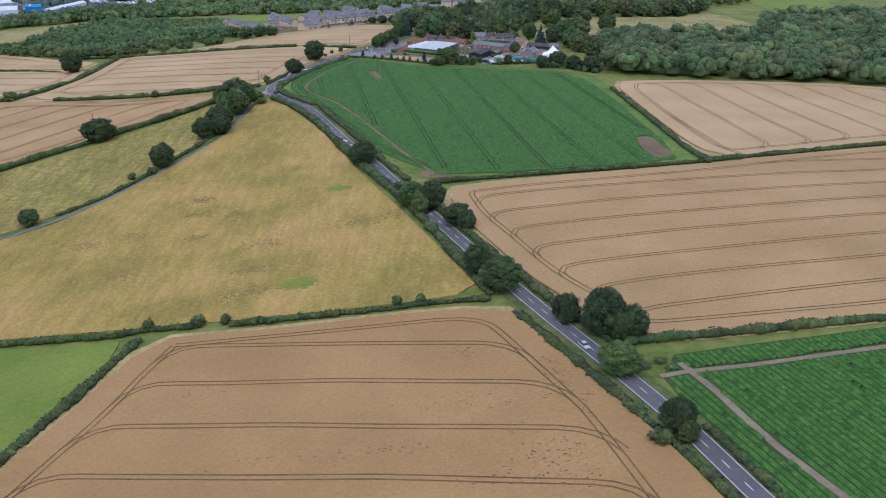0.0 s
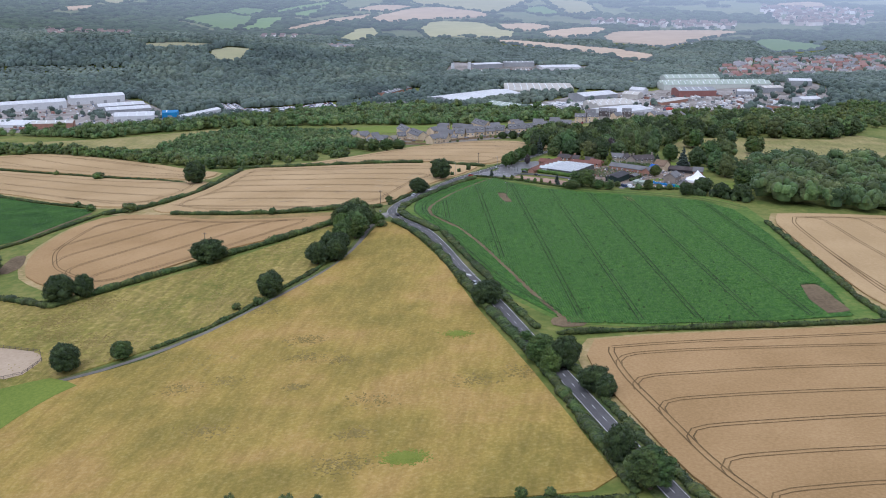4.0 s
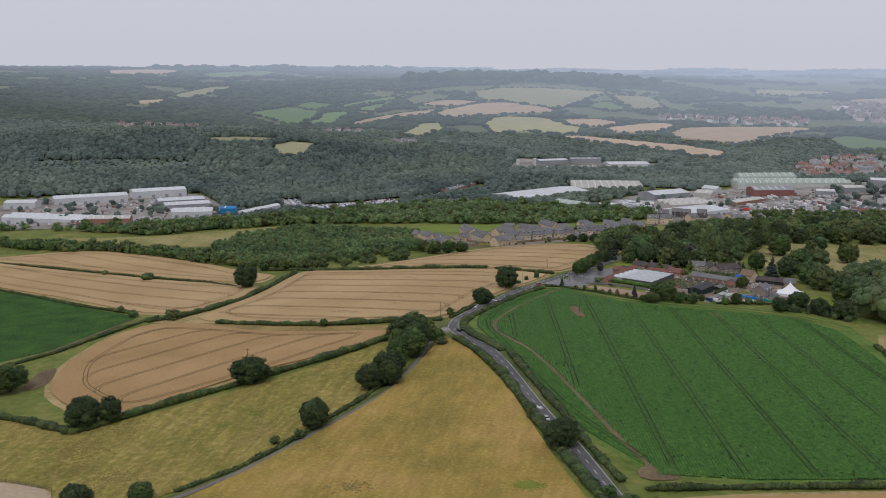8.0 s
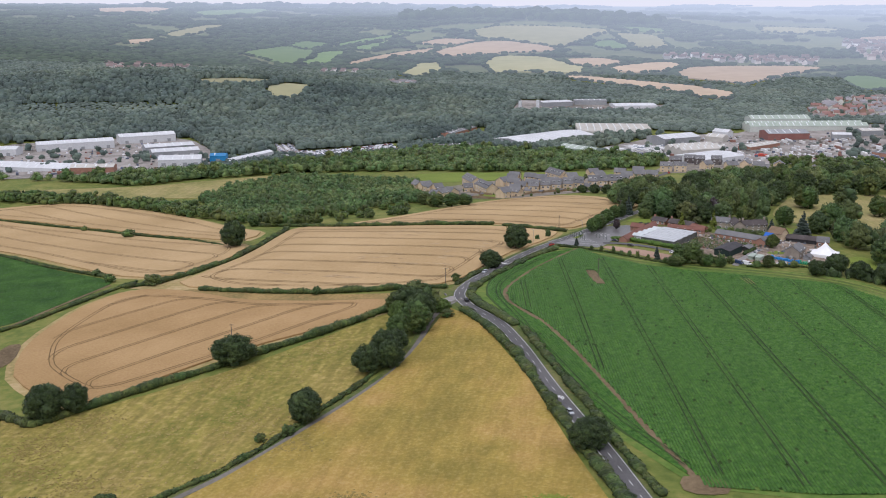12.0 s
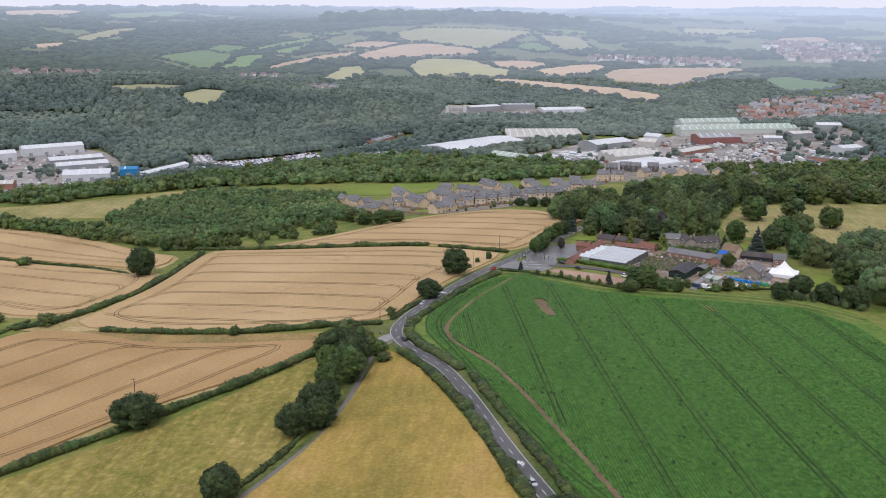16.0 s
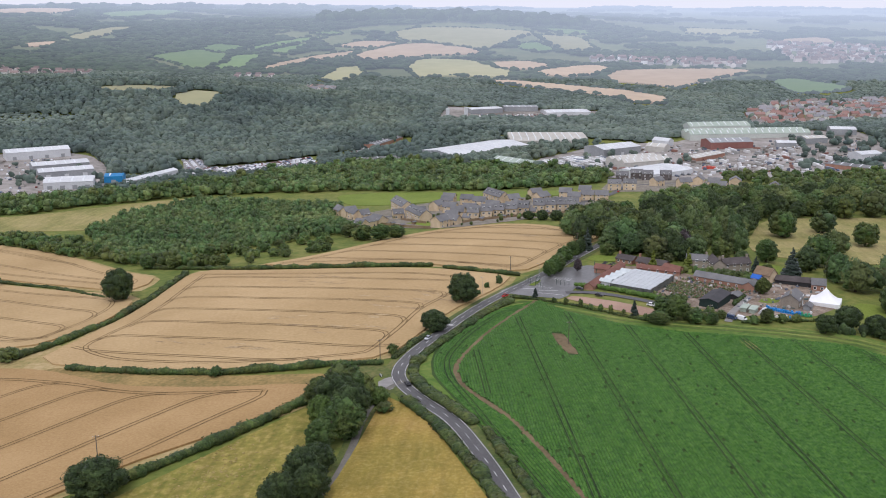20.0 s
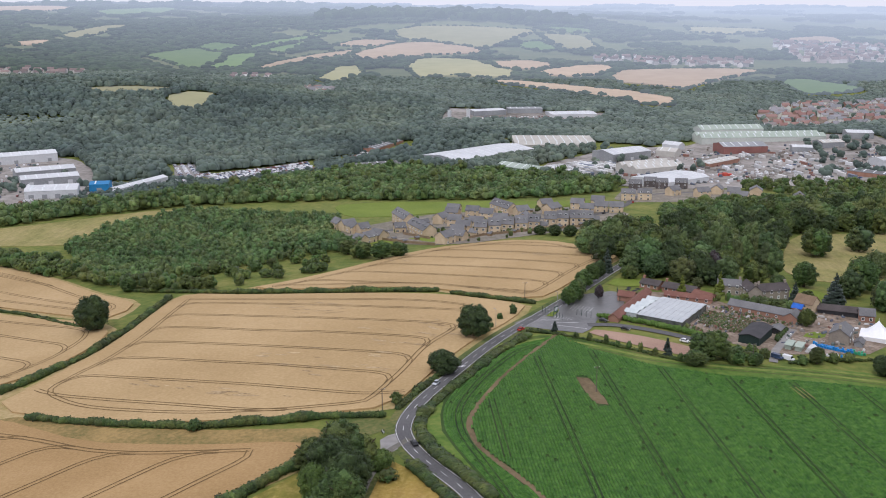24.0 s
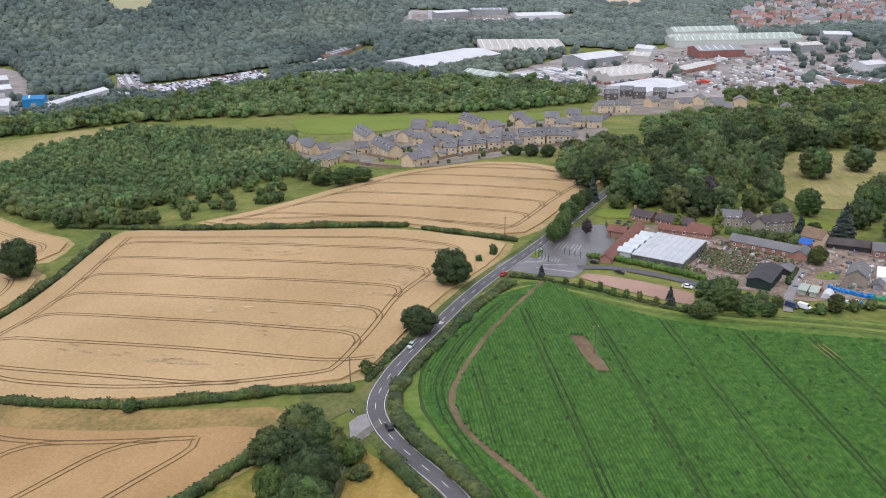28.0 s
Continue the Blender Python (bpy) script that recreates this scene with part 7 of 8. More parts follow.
for key, x, y, w, h in [
    ("park_tree", 98, 655, 15, 15), ("park_tree", 88, 706, 14, 15), ("ash_tree", -170, 821, 10, 9), ("ash_tree", -158, 806, 12, 10), ("ash_tree", -147, 801, 13, 10.5), ("ash_tree", -139, 806, 11, 9), ("field_bush", -178, 770, 8, 6),
    ("field_bush", -195, 762, 7, 5), ("field_bush", -186, 788, 6, 5), ("oak_tree", -53, 862, 9, 7), ("oak_tree", -44, 858, 9, 7), ("oak_tree", -62, 866, 8, 6), ("field_bush", -75, 664, 3, 3.5),
    ("field_bush", -70, 672, 4, 5), ("field_bush", -78, 652, 3, 3), ("field_bush", -340, 712, 10, 6), ("field_bush", -384, 734, 6, 4), ("field_bush", -284, 588, 7, 5), ("field_bush", -300, 603, 6, 4),
    ("field_bush", -126, 410, 5, 4), ("field_bush", -133, 405, 4, 3.5), ("field_bush", -64, 262, 4, 3.4), ("field_bush", -72, 262, 5, 4),
]:
    plant(key, x, y, w, h)
for key, x, y, w, h in [
    ("field_bush", -87, 263, 4, 4), ("field_bush", -14, 263, 4, 3.6), ("field_bush", -7, 263, 4, 3.6), ("field_bush", 18, 283, 5, 4), ("field_bush", 46, 182, 6, 4), ("field_bush", -18, 368, 5, 4),
    ("field_bush", -47, 430, 5, 4), ("ash_tree", 62, 740, 12, 13), ("ash_tree", -268, 745, 9, 8), ("ash_tree", -252, 742, 9, 8), ("ash_tree", -238, 745, 9, 8), ("ash_tree", -224, 742, 8, 7),
    ("oak_tree", 49, 233, 8, 9),
]:
    plant(key, x, y, w, h)
for x, y, w, h in [(-174, 773, 8, 6), (-213, 763, 9, 6), (-202, 765, 8, 5), (-189, 826, 8, 7), (-163, 809, 10, 8), (-235, 781, 10, 8), (-243, 773, 10, 8), (-200, 779, 7, 5), (-195, 800, 8, 6), (-183, 771, 5, 4), (-213, 782, 9, 7), (-206, 792, 8, 6), (-222, 772, 9, 7), (-183, 812, 7, 6), (-177, 797, 5, 4)]:
    plant("field_bush", x, y, w, h)
for x, y, w, h in [(49, 216, 4, 1.2), (53, 218, 4, 1.2), (55, 214.5, 3.4, 1)]:
    plant("field_bush", x, y, w, h)
for x, y, w, h in [(-6, 744, 13, 12), (6, 737, 13, 13), (18, 733, 12, 13), (-16, 752, 12, 12), (27, 741, 13, 13), (40, 742, 11, 11), (16, 752, 14, 14), (2, 752, 14, 14), (30, 757, 13, 14), (-18, 740, 8, 7), (48, 731, 8, 8), (26, 729, 7, 6), (12, 728, 6, 5)]:
    plant("park_tree", x, y, w, h)
for x, y, w, h in [(12, 627, 6, 4.5), (18, 631, 5, 4), (22, 627, 5, 4), (9, 630, 5, 4), (46, 627, 5, 4), (52, 629, 5, 4), (15, 624, 6, 4)]:
    plant("field_bush", x, y, w, h)
rng = np.random.default_rng(21)
stand = []
for _ in range(2600):
    q = rng.uniform((-40, 760), (245, 960))
    if inside(PARK, *q) and not inside(rounded(F17, 1), *q) and all(np.hypot(*(q - p)) > 11.2 for p in stand):
        stand.append(q)
for x, y in stand:
    w = rng.uniform(12, 18)
    plant("park_tree", x, y, w, w * rng.uniform(0.82, 1.12), seed=int(rng.integers(0, 9)))
for k, (x, y) in enumerate([(-45, 640), (-40, 637.5), (-34, 634), (-30, 631), (-26, 628.5), (-22, 626), (-17, 624), (-9, 617)]):
    plant("field_bush", x, y, 2.4, 3.0 + (k % 3) * 0.7, "young tree in the car park hedge", k)

# ---- works and yards in the valley ----
YARD_EARTH = material("works_ground", [(0.12, 0.11, 0.09), (0.27, 0.245, 0.22), (0.36, 0.335, 0.31)], (0.02, 0.15), 0.9, 0.2, 2.0)
tagged(part("works_yard", sheet(rounded(WORKS, 1), 22, 0.35), YARD_EARTH), "pale concrete yard of the works", "yard", kind="structure")
tagged(part("office_yard", sheet(FAR_WORKS, 25, 0.35), YARD_EARTH), "grey yard round the far offices", "yard", kind="structure")
tagged(part("estate_yard", sheet(rounded(LEFT_ESTATE, 1), 22, 0.35), YARD_EARTH), "grey yard of the trading estate", "yard", kind="structure")
ROOFLIGHT = material("roof_lights", [(0.55, 0.58, 0.58), (0.68, 0.7, 0.7)], (0.1, 1.0), 0.3)
DULL = material("weathered_sheet", [(0.42, 0.40, 0.36), (0.54, 0.52, 0.47)], (0.03, 0.3), 0.7)


def works(label, a, b, depth, h, rise, wall, roof, spans=1, doors=0, across=False, lights=True):
    """An industrial building behind its front a-b: walls and roof by span, roof lights and doors."""
    x, y, w, rot = between(a, b, depth)
    root = new("industrial_building", None)
    root.empty_display_size = 0.5
    tagged(root, label, "industrial building", "works in the valley")
    z = min(high(*a), high(*b), high(x, y))
    root.matrix_basis = pose(x, y, z, 0, 0, rot)
    if across:
        w, depth = depth, w
    dd = depth / spans
    turn = math.radians(90) if across else 0.0
    c, s = math.cos(turn), math.sin(turn)

    def put(shape, o):
        v, f = shape
        return [(p * c - (q + o) * s, p * s + (q + o) * c, t) for p, q, t in v], f

    for k in range(spans):
        o = -depth / 2 + dd * (k + 0.5)
        part("wall", put(gable_wall(w, dd, h, rise, 2.0), o), wall, root)
        part("roof", put(gable_roof(w, dd, h, rise, 0.2, 0.2), o), roof, root)
        for m in range(int(w / 9)) if lights else ():
            v, f = gable_roof(1.2, dd * 0.8, h + rise * 0.2 + 0.22, rise * 0.8, 0.0, 0.06)
            part("roof_light", put(([(p - w / 2 + 4.5 + m * 9, q, t) for p, q, t in v], f), o), ROOFLIGHT, root, "translucent roof light")
    for k in range(doors):
        x0 = (k + 0.5) / doors * w - w / 2
        part("loading_door", put(box(x0 - 2, x0 + 2, -depth / 2 - 0.15, -depth / 2 + 0.05, 0, 4.2), 0), GREY if wall is not GREY else WHITE, root, "roller door")
    return root


TRADING_ESTATE = [
    ("long white-roofed trading estate unit", (-712, 1192), (-642, 1244), 26, 9, 2.5, WHITE, WHITE, 1, 6),
    ("white-roofed trading estate unit", (-653, 1277), (-598, 1318), 28, 9, 2.5, WHITE, WHITE, 1, 4),
    ("grey trading estate unit with white roof", (-553, 1150), (-510, 1182), 22, 8, 2.2, GREY, WHITE, 1, 3),
    ("low white trading estate unit", (-468, 1010), (-431, 1024), 22, 7, 2.0, WHITE, WHITE, 2, 4),
    ("white trading estate unit in the valley", (-512, 1085), (-472, 1112), 22, 7, 2.0, GREY, WHITE, 1, 3),
    ("long white trading estate unit with green doors", (-640, 985), (-516, 985), 26, 7, 2.2, WHITE, WHITE, 2, 8),
    ("white trading estate unit in the valley", (-745, 1140), (-711, 1150), 24, 8, 2.2, WHITE, WHITE, 1, 2),
    ("red brick trading estate offices", (-531, 962), (-494, 974), 16, 6, 2.0, BRICK, DULL, 1, 0),
    ("bright blue clad unit beside a car yard", (-434, 1051), (-419, 1055), 16, 7, 1.6, BLUE, BLUE, 1, 1),
]
WAREHOUSES = [
    ("long low white shed beside the car yard", (-415, 1054), (-394, 1120), 10, 6, 1.6, WHITE, WHITE, 1, 3),
    ("huge white-roofed warehouse in the valley", (-157, 1332), (-77, 1426), 55, 8, 3.0, GREY, WHITE, 1, 0),
    ("low white annexe of the warehouse", (-199, 1364), (-172, 1324), 16, 5, 1.0, WHITE, WHITE, 1, 0),
    ("saw-roofed factory with pale roofs", (-100, 1445), (-6, 1455), 55, 8, 4.0, DULL, DULL, 8, 0),
    ("green-clad shed among trees", (-113, 1285), (-72, 1256), 22, 8, 3.0, GREEN, GREEN, 1, 0),
    ("white-roofed works shed with grey walls", (9, 1355), (52, 1390), 34, 9, 3.0, GREY, WHITE, 1, 3),
    ("grey saw-roofed works in the valley", (24, 1236), (72, 1265), 34, 7, 3.0, DULL, DULL, 3, 2),
    ("low white-roofed works shed", (38, 1118), (80, 1155), 38, 6, 1.8, WHITE, WHITE, 1, 2),
    ("low brick works offices in the yard", (100, 1290), (137, 1332), 16, 5, 1.2, BRICK, DULL, 1, 0),
]
EAST_WORKS = [
    ("red-clad works with a grey roof", (133, 1408), (183, 1421), 30, 8.5, 3.0, RED_CLAD, GREY, 1, 0),
    ("huge pale green multi-span works", (120, 1489), (272, 1524), 34, 8, 3.8, PALE, GREEN, 2, 0),
    ("tall pale green works building", (126, 1540), (205, 1560), 26, 10.5, 4.2, PALE, GREEN, 1, 0),
    ("small pale works building", (210, 1423), (232, 1422), 16, 6, 1.8, GREY, WHITE, 1, 0),
    ("pale works building in the valley", (250, 1453), (277, 1463), 20, 7, 2.0, GREY, DULL, 1, 0),
    ("white works building in the valley", (298, 1533), (329, 1531), 26, 8, 2.0, GREY, WHITE, 1, 0),
    ("long dark low works building", (209, 1205), (252, 1172), 18, 5, 1.4, BRICK, SLATE, 1, 0),
    ("white works building in the valley", (266, 1288), (290, 1300), 20, 7, 2.0, WHITE, WHITE, 1, 0),
    ("white shed by the works", (70, 1452), (88, 1440), 14, 7, 3.0, WHITE, WHITE, 1, 0),
]
FAR_SHEDS = [
    ("pale gabled shed by the works", (58, 1398), (78, 1388), 18, 7, 3.0, DULL, DULL, 1, 0),
    ("pale modern office block", (-167, 1684), (-123, 1707), 26, 7, 1.0, GREY, WHITE, 1, 0),
    ("grey modern office block", (-121, 1718), (-72, 1727), 24, 7, 0.8, GREY, GREY, 1, 0),
    ("low white retail shed", (-58, 1687), (5, 1705), 38, 5, 1.4, WHITE, WHITE, 1, 0),
    ("weathered grey shed by the car yard", (-262, 1296), (-215, 1322), 24, 4, 1.2, DULL, SLATE, 2, 0),
    ("brown-roofed works among trees", (-262, 1425), (-240, 1500), 26, 5, 1.5, BRICK, SLATE, 2, 0),
]
for spec in TRADING_ESTATE + WAREHOUSES + EAST_WORKS + FAR_SHEDS:
    works(*spec)
for x, y in [(-199, 1655), (-174, 1669)]:
    bm = bmesh.new()
    bmesh.ops.create_cone(bm, cap_ends=True, segments=12, radius1=2.6, radius2=2.6, depth=14, matrix=Matrix.Translation((x, y, high(x, y) + 6)))
    tagged(part("silo", bm, WHITE), "tall white silo in the valley", "silo", "silos")

CARS = palette("car_yard_paints", [(0.65, 0.66, 0.68), (0.5, 0.51, 0.53), (0.10, 0.11, 0.12), (0.75, 0.75, 0.75), (0.3, 0.31, 0.33), (0.05, 0.08, 0.16), (0.7, 0.7, 0.7), (0.16, 0.06, 0.05), (0.6, 0.6, 0.62), (0.05, 0.05, 0.055)], 0.3)
LORRY = palette("lorry_paints", [(0.7, 0.7, 0.7), (0.5, 0.5, 0.5), (0.7, 0.7, 0.7), (0.3, 0.29, 0.27), (0.12, 0.15, 0.2), (0.66, 0.66, 0.64), (0.3, 0.3, 0.28), (0.62, 0.60, 0.58), (0.68, 0.68, 0.66), (0.4, 0.39, 0.37)], 0.4)


def parked(name, label, zone, angle, gap, row, shape, mat, seed, fill=0.85):
    """Rows of parked vehicles over a zone, as one mesh."""
    rng = np.random.default_rng(seed)
    pieces = []
    for line in stripes(zone, angle, row):
        for q in spaced(line, gap):
            if rng.random() > fill:
                continue
            r = angle + math.pi / 2 + rng.normal(0, 0.05)
            v, f = shape
            z = high(*q) + 0.4
            pieces.append(([(a * math.cos(r) - b * math.sin(r) + q[0], a * math.sin(r) + b * math.cos(r) + q[1], c + z) for a, b, c in v], f))
    return tagged(part(name, merged(pieces), mat), label, "vehicles", kind="stuff")


CLUTTER = palette("yard_stores", [(0.5, 0.5, 0.5), (0.16, 0.14, 0.12), (0.62, 0.62, 0.62), (0.22, 0.19, 0.16), (0.10, 0.12, 0.16), (0.3, 0.28, 0.25), (0.24, 0.12, 0.09), (0.10, 0.13, 0.12), (0.42, 0.40, 0.37), (0.11, 0.12, 0.16)], 0.7)


def clutter(label, zone, n, mat, seed, size=1.0):
    """Stores, skips and small sheds of many sizes standing about a yard, as one mesh."""
    rng = np.random.default_rng(seed)
    z = np.array(zone, float)
    pieces = []
    for _ in range(n):
        x, y = rng.uniform(z.min(0), z.max(0))
        if not inside(zone, x, y):
            continue
        r, l, w, h = rng.uniform(0, 3.14), (rng.gamma(2.0, 1.3) + 0.8) * size, rng.uniform(0.8, 2.6) * size, rng.uniform(0.5, 2.6) * size
        shape = gable_wall(l * 1.3, w * 1.3, h, 0.4, 0.3) if rng.random() < 0.4 else profile([(-l / 2, 0), (l / 2, 0), (l / 2 * rng.uniform(0.7, 1), h), (-l / 2 * rng.uniform(0.7, 1), h)], w / 2, 0.1)
        v, f = shape
        pieces.append(([(a * math.cos(r) - b * math.sin(r) + x, a * math.sin(r) + b * math.cos(r) + y, c + high(x, y) + (0.35 if size == 1 else 0.16)) for a, b, c in v], f))
    return tagged(part("yard_stores", merged(pieces), mat), label, "stores", kind="stuff")


SALOON = profile([(-2.1, 0.2), (2.1, 0.2), (2.1, 0.8), (1.1, 0.95), (0.4, 1.45), (-1.3, 1.45), (-2.0, 0.95)], 0.88, 0.15)
TRAILER = merged([box(-5, 5, -1.25, 1.25, 0.4, 3.4)])
for n, (zone, angle) in enumerate(zip(CAR_LOTS, (-1.15, 1.18, 1.1))):
    tagged(part("car_yard", sheet(zone, 12, 0.35), CONCRETE), "grey yard packed with parked cars", "car yard", kind="structure")
    parked("parked_cars", "rows of parked cars in the yard", zone, angle, 2.9, 7.5, SALOON, CARS, n, 0.75)
parked("parked_lorries", "white trailers and vans standing in the works yard", [(-70, 1300), (-40, 1225), (0, 1245), (10, 1330), (-30, 1350)], 0.8, 4.0, 14, TRAILER, LORRY, 5, 0.75)
clutter("stores, skips and machines about the works yard", [(-60, 1300), (30, 1120), (190, 1140), (250, 1160), (310, 1340), (330, 1500), (280, 1480), (150, 1470), (60, 1440), (10, 1440)], 620, CLUTTER, 91)
clutter("stores and skips about the trading estate", [(-600, 945), (-760, 1200), (-600, 1320), (-480, 1095), (-425, 1025), (-480, 955)], 160, CLUTTER, 92)
wood("yard_trees", "scattered trees about the works yard", [(180, 1180), (260, 1180), (330, 1330), (345, 1560), (215, 1575), (240, 1440)], 16, 9, 7, HAZED_LEAF, 93, thin=0.45, parts=3, clear=False, leaves=30, leaf=0.8)
wood("yard_trees", "scattered trees about the works sheds", [(-60, 1250), (30, 1130), (90, 1200), (100, 1330), (60, 1450), (0, 1440)], 24, 8, 6, HAZED_LEAF, 94, thin=0.35, parts=3, clear=False, leaves=30, leaf=0.8)
parked("parked_lorries", "trailers and stores in the works yard", [(80, 1180), (190, 1150), (240, 1240), (280, 1400), (150, 1400), (110, 1340), (85, 1250)], 0.4, 7.0, 19, TRAILER, LORRY, 6, 0.12)
parked("parked_cars", "cars parked about the works", [(-40, 1215), (30, 1125), (190, 1145), (290, 1300), (240, 1430), (60, 1440)], 0.5, 6.5, 17, SALOON, CARS, 7, 0.25)
parked("parked_cars", "cars parked about the trading estate", [(-600, 945), (-740, 1200), (-600, 1320), (-480, 1095), (-425, 1025)], 0.3, 7.0, 22, SALOON, CARS, 8, 0.3)
parked("parked_cars", "cars parked by the offices", [(-165, 1655), (-60, 1665), (-60, 1700), (-150, 1680)], 0.2, 4.0, 9, SALOON, CARS, 9, 0.7)

POLE_WOOD = material("fence_rails", [(0.10, 0.08, 0.06), (0.17, 0.14, 0.11)], (0.5, 4.0), 0.9)
RED_STACK = material("red_stacks", [(0.45, 0.06, 0.04), (0.55, 0.10, 0.07)], (0.2, 1.0), 0.6)
for x, y, w in [(60, 1231, 22), (103, 1207, 14)]:
    v, f = merged([box(-w / 2 + k * 4.2, -w / 2 + k * 4.2 + 3.6, -2, 2, 0, 2.2 + (k % 2) * 0.7) for k in range(int(w / 4.2))])
    ob = part("red_stack", (v, f), RED_STACK)
    ob.matrix_basis = pose(x, y, high(x, y) + 0.3, 0, 0, 12)
    tagged(ob, "stacked red crates in the works yard", "stack", "red stacks", kind="stuff")
wood("yard_trees", "small trees about the trading estate", [(-640, 950), (-760, 1200), (-600, 1325), (-470, 1115), (-420, 1030)], 26, 8, 6, HAZED_LEAF, 95, thin=0.4, parts=3, clear=False, leaves=30, leaf=0.8)
clutter("pots, pallets and stone heaps about the yard", [(28, 634), (44, 640), (62, 642), (76, 664), (76, 690), (56, 696), (44, 690), (40, 672), (34, 655)], 220, CLUTTER, 96, 0.34)
clutter("pallets, benches and pots about the sales yard", [(4, 690), (14, 694), (30, 680), (28, 662), (12, 655), (2, 664)], 130, CLUTTER, 97, 0.3)
# the fence of the riding arena
root = new("arena_fence", None)
tagged(root, "low dark wooden fence round the sand arena", "fence")
p = spaced(ARENA, 3.0, True)
for q, e in zip(p, np.roll(p, -1, 0)):
    m, z, r = (q + e) / 2, high(*q) + 0.3, math.degrees(math.atan2(e[1] - q[1], e[0] - q[0]))
    ob = new("post", shared(("post",), lambda: box(-0.08, 0.08, -0.08, 0.08, 0, 1.3), POLE_WOOD))
    ob.parent, ob.matrix_basis = root, pose(q[0], q[1], z, 0, 0, r)
    ob = new("rail", shared(("rail",), lambda: merged([box(-1.5, 1.5, -0.03, 0.03, h, h + 0.14) for h in (0.5, 1.05)]), POLE_WOOD))
    ob.parent, ob.matrix_basis = root, pose(m[0], m[1], z, 0, 0, r)
# ---- villages ----
VILLAGE_WALL = palette("village_walls", [(0.72, 0.71, 0.70), (0.36, 0.22, 0.18), (0.6, 0.57, 0.53), (0.7, 0.69, 0.68), (0.36, 0.28, 0.24), (0.66, 0.65, 0.63)], 0.9)
VILLAGE_ROOF = palette("village_roofs", [(0.24, 0.13, 0.11), (0.21, 0.21, 0.22), (0.28, 0.17, 0.145), (0.27, 0.26, 0.27), (0.23, 0.20, 0.19)], 0.8)


# Walls and roofs of far villages, paled by a painted haze glow.
HAZED_WALL = [distant("hazed_walls", [(0.36, 0.28, 0.23), (0.6, 0.58, 0.55)], 0.5)]
HAZED_ROOF = [distant("hazed_roofs", [(0.16, 0.11, 0.09), (0.2, 0.14, 0.12)], 0.3)]


def village(zone, gap, seed, label, size=1.0, wall=None, roof=None):
    rng = np.random.default_rng(seed)
    z = np.array(zone, float)
    walls, roofs = [], []
    for y in np.arange(z[:, 1].min(), z[:, 1].max(), gap * 1.35):
        for x in np.arange(z[:, 0].min(), z[:, 0].max(), gap):
            px, py = x + rng.uniform(-0.3, 0.3) * gap, y + rng.uniform(-0.3, 0.3) * gap
            if not inside(zone, px, py) or rng.random() > 0.8:
                continue
            r = rng.choice((0.1, 0.15, 1.65, 0.3)) + rng.normal(0, 0.1)
            w, d, h = rng.uniform(8, 15) * size, 8 * size, rng.uniform(4.8, 6) * size
            for shape, out in ((gable_wall(w, d, h, 3 * size), walls), (gable_roof(w, d, h, 3 * size, 0.3, 0.25), roofs)):
                v, f = shape
                out.append(([(a * math.cos(r) - b * math.sin(r) + px, a * math.sin(r) + b * math.cos(r) + py, c + high(px, py)) for a, b, c in v], f))
    root = tagged(part("village", merged(walls), wall or VILLAGE_WALL), label, "village", kind="stuff")
    part("village_roofs", merged(roofs), roof or VILLAGE_ROOF, root, "red and grey roofs")


for n, (zone, gap, size) in enumerate(zip(VILLAGES, (15, 24, 24, 22, 17, 20), (1, 1.3, 1.4, 1.2, 1, 1))):
    y = np.mean(zone, 0)[1]
    far = y > 2100
    village(zone, gap, 30 + n, "distant village of red and white houses", size, *((HAZED_WALL[0], HAZED_ROOF[0]) if far else ()))
    wood("village_trees", "garden trees among distant houses", zone, gap * 1.7, 9 * size, 8 * size, HAZED_MATS["wood"] if far else HAZED_LEAF, 60 + n, thin=0.6, clear=False)

# ---- poles ----
POLE = material("pole_wood", [(0.10, 0.085, 0.07), (0.16, 0.135, 0.11)], (0.5, 4.0), 0.9)


def pole(x, y, h, label, arms=1):
    root = new("utility_pole", None)
    root.empty_display_size = 0.3
    tagged(root, label, "pole", "utility poles")
    root.matrix_basis = pose(x, y, high(x, y), 0, 0, 20)
    bm = bmesh.new()
    bmesh.ops.create_cone(bm, cap_ends=True, segments=8, radius1=0.17, radius2=0.12, depth=h + 0.6, matrix=Matrix.Translation((0, 0, h / 2 - 0.3)))
    part("post", bm, POLE, root)
    for k in range(arms):
        part("cross_arm", box(-0.9, 0.9, -0.06, 0.06, h - 0.5 - k * 0.7, h - 0.36 - k * 0.7), POLE, root)
        for s in (-0.8, 0, 0.8):
            part("insulator", box(s - 0.05, s + 0.05, -0.05, 0.05, h - 0.36 - k * 0.7, h - 0.12 - k * 0.7), FRAME, root)


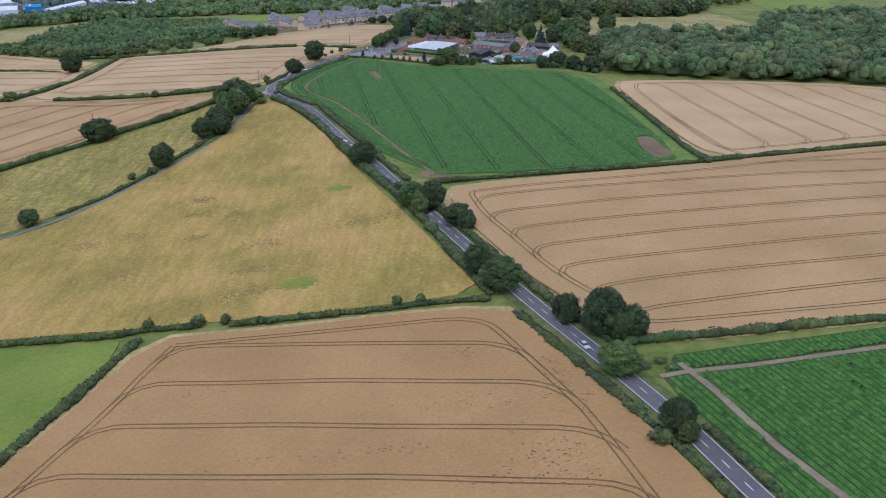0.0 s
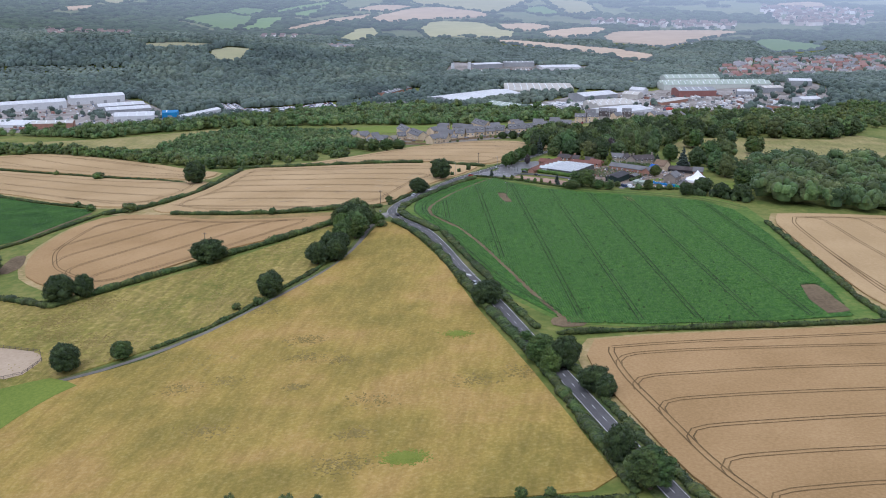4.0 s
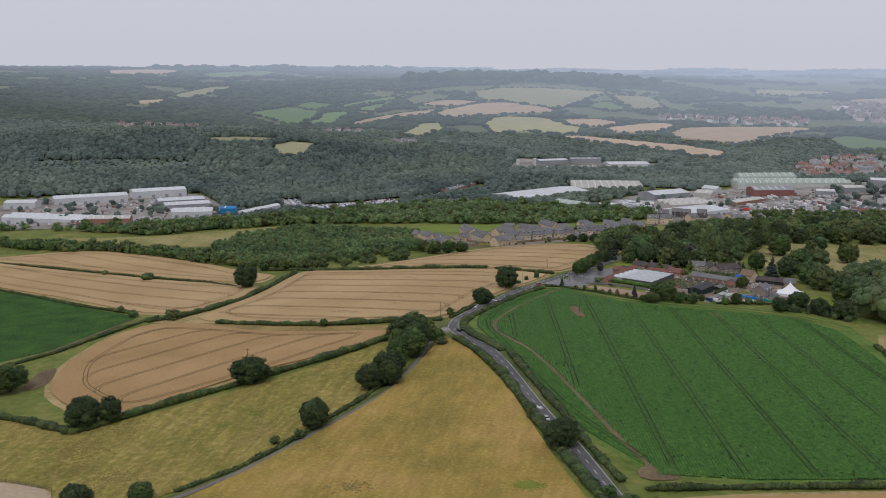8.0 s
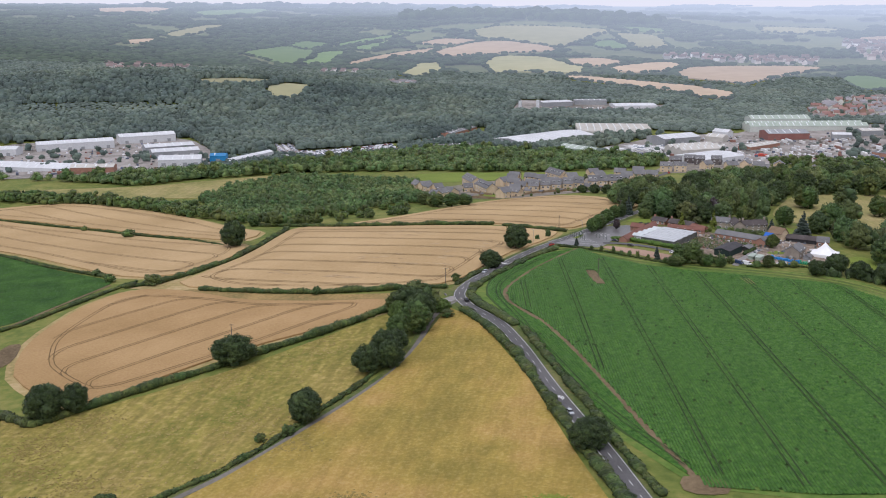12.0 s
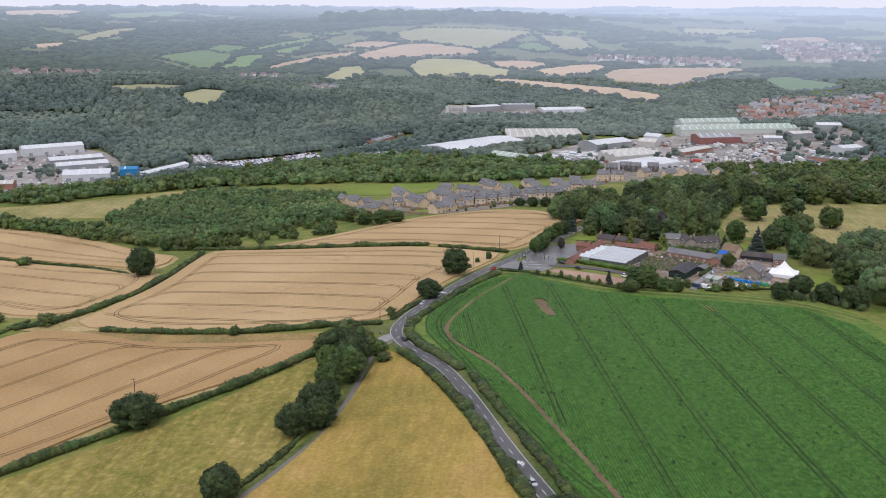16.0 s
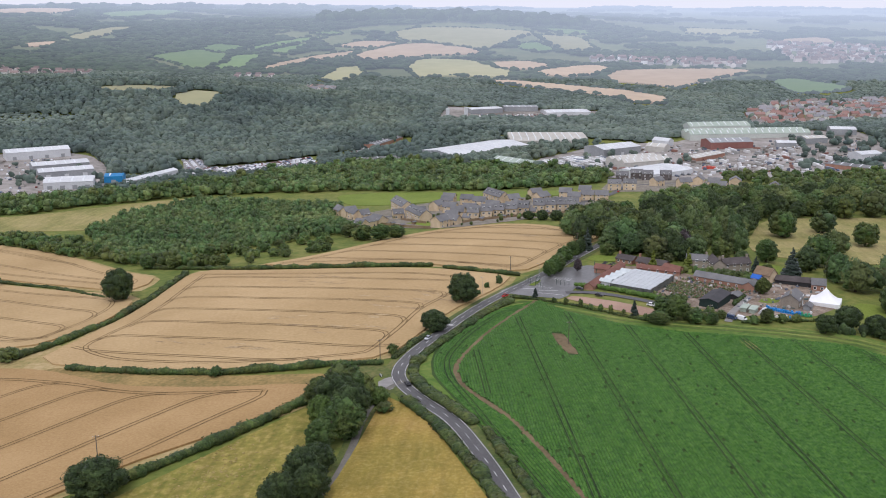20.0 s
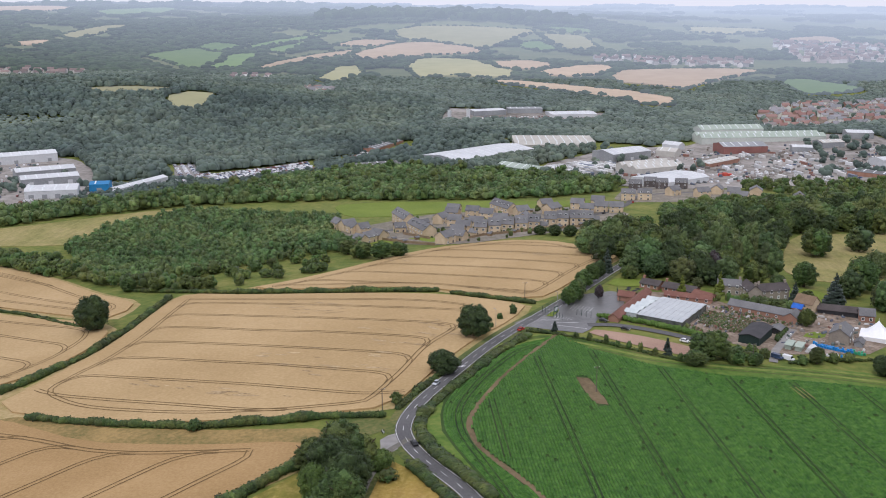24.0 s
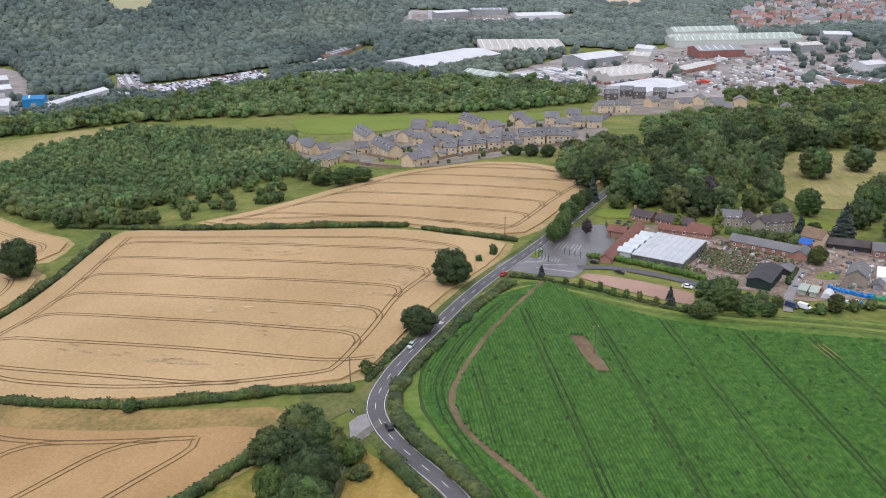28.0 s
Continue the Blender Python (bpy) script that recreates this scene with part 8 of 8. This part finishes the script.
for x, y, h in [(-39.5, 584, 9), (-106, 563, 9), (-176, 487, 9), (-66, 697, 8), (-33, 760, 8), (16, 618, 8)]:
    pole(x, y, h, "wooden utility pole with a cross arm")
LAMP = material("lamp_grey", [(0.25, 0.26, 0.27), (0.33, 0.34, 0.35)], (1, 4), 0.5, metal=0.5)
for x, y in [(-52, 679), (-76, 652)]:
    root = new("street_lamp", None)
    tagged(root, "grey street lamp beside the road", "street lamp", "street lamps")
    root.matrix_basis = pose(x, y, high(x, y), 0, 0, 120)
    bm = bmesh.new()
    bmesh.ops.create_cone(bm, cap_ends=True, segments=8, radius1=0.1, radius2=0.06, depth=8, matrix=Matrix.Translation((0, 0, 4)))
    part("post", bm, LAMP, root)
    part("arm", box(-0.05, 1.3, -0.05, 0.05, 7.9, 8.0), LAMP, root)
    part("lamp_head", box(1.1, 1.8, -0.14, 0.14, 7.82, 7.98), LAMP, root)


# ---- weeds and bright spots in the meadow ----
WEED = material("meadow_weeds", [(0.19, 0.15, 0.045), (0.26, 0.20, 0.07)], (0.2, 1.5), 0.95)
FRESH = material("fresh_grass", [(0.16, 0.20, 0.03), (0.22, 0.25, 0.045)], (0.2, 1.5), 0.95)
BLEACHED = material("bleached_grass", [(0.255, 0.20, 0.068), (0.32, 0.25, 0.095)], (0.2, 1.5), 0.95)
rng = np.random.default_rng(12)
SPOTS = [(-96, 372, 7, 16, WEED), (-93, 357, 7, 14, WEED), (-79, 353, 5, 12, WEED), (-89, 333, 4, 10, WEED), (-62, 321, 9, 10, WEED), (-63, 300, 5, 14, WEED), (-109, 305, 8, 14, WEED), (-62, 282, 10, 26, WEED), (-32, 334, 8, 14, WEED), (-129, 335, 7, 10, WEED), (-18, 340, 8, 12, WEED), (-113, 339, 6, 8, WEED), (-46, 285, 5, 110, FRESH), (-42, 374, 4, 40, FRESH)]
SPOTS += [(*rng.uniform((-320, 345), (-120, 500)), 16, 60, BLEACHED) for _ in range(80)] + [(*rng.uniform((-320, 345), (-120, 500)), 12, 16, WEED) for _ in range(22)]
for kind, label in ((WEED, "dark weedy tufts in the dry grass"), (FRESH, "fresh green tufts in the dry grass"), (BLEACHED, "bleached tufts in the dry grass")):
    cs, rs = [], []
    for x, y, spread, n, mt in SPOTS:
        if mt is not kind:
            continue
        n = n if mt is BLEACHED else n * 10
        q = np.stack([rng.normal(x, spread * 0.5, n), rng.normal(y, spread * 0.32, n)], 1)
        q = q[inside(F2, q[:, 0], q[:, 1]) | inside(F8, q[:, 0], q[:, 1])]
        cs.append(np.stack([q[:, 0], q[:, 1], land(q[:, 0], q[:, 1]) + 0.33], 1))
        rs.append(np.stack([rng.uniform(0.12, 0.5, len(q)), rng.uniform(0.12, 0.5, len(q)), rng.uniform(0.08, 0.28, len(q))], 1))
    v, f = lumps(np.concatenate(cs), np.concatenate(rs), 0, 0.35, rng)
    tagged(array_mesh("grass_tufts", v, f, kind), label, "grass", kind="stuff")

# ---- parasols of the tea garden, markers at the lane ----
PARASOL = material("black_parasol", [(0.02, 0.02, 0.022), (0.035, 0.035, 0.038)], (0.5, 3.0), 0.7)


def parasol(x, y, size):
    """A parasol: pole, pointed canopy of eight sides, and the round table below."""
    root = new("parasol", None)
    root.empty_display_size = 0.3
    tagged(root, "black open parasol over a tea garden table", "parasol", "parasols of the tea garden")
    root.matrix_basis = pose(x, y, high(x, y) + 0.18)
    bm = bmesh.new()
    bmesh.ops.create_cone(bm, cap_ends=True, segments=6, radius1=0.04, radius2=0.03, depth=2.4, matrix=Matrix.Translation((0, 0, 1.2)))
    part("pole", bm, LAMP, root)
    bm = bmesh.new()
    bmesh.ops.create_cone(bm, cap_ends=True, segments=8, radius1=size, radius2=0.06, depth=0.55, matrix=Matrix.Translation((0, 0, 2.3)))
    part("canopy", bm, PARASOL, root)
    bm = bmesh.new()
    bmesh.ops.create_cone(bm, cap_ends=True, segments=12, radius1=0.5, radius2=0.5, depth=0.05, matrix=Matrix.Translation((0, 0, 0.72)))
    part("tabletop", bm, BENCH, root)


for x, y in [(-21, 708.7), (-18, 707.3), (-22.2, 703.5), (-19.2, 704.5), (-16.4, 710.5), (-20.2, 712)]:
    parasol(x, y, 1.25)
for x, y in [(-103.6, 549.2), (-103.0, 548.2)]:
    root = new("chevron_marker", None)
    tagged(root, "short black and white marker post at the bend", "marker post", "marker posts")
    root.matrix_basis = pose(x, y, high(x, y) + 0.1, 0, 0, 30)
    part("post", box(-0.05, 0.05, -0.05, 0.05, -0.2, 0.5), BLACK, root)
    part("board", box(-0.42, 0.42, -0.04, 0.04, 0.5, 1.15), BLACK, root, "black board")
    part("band", box(-0.16, 0.16, -0.06, 0.06, 0.5, 1.15), FRAME, root, "white band")
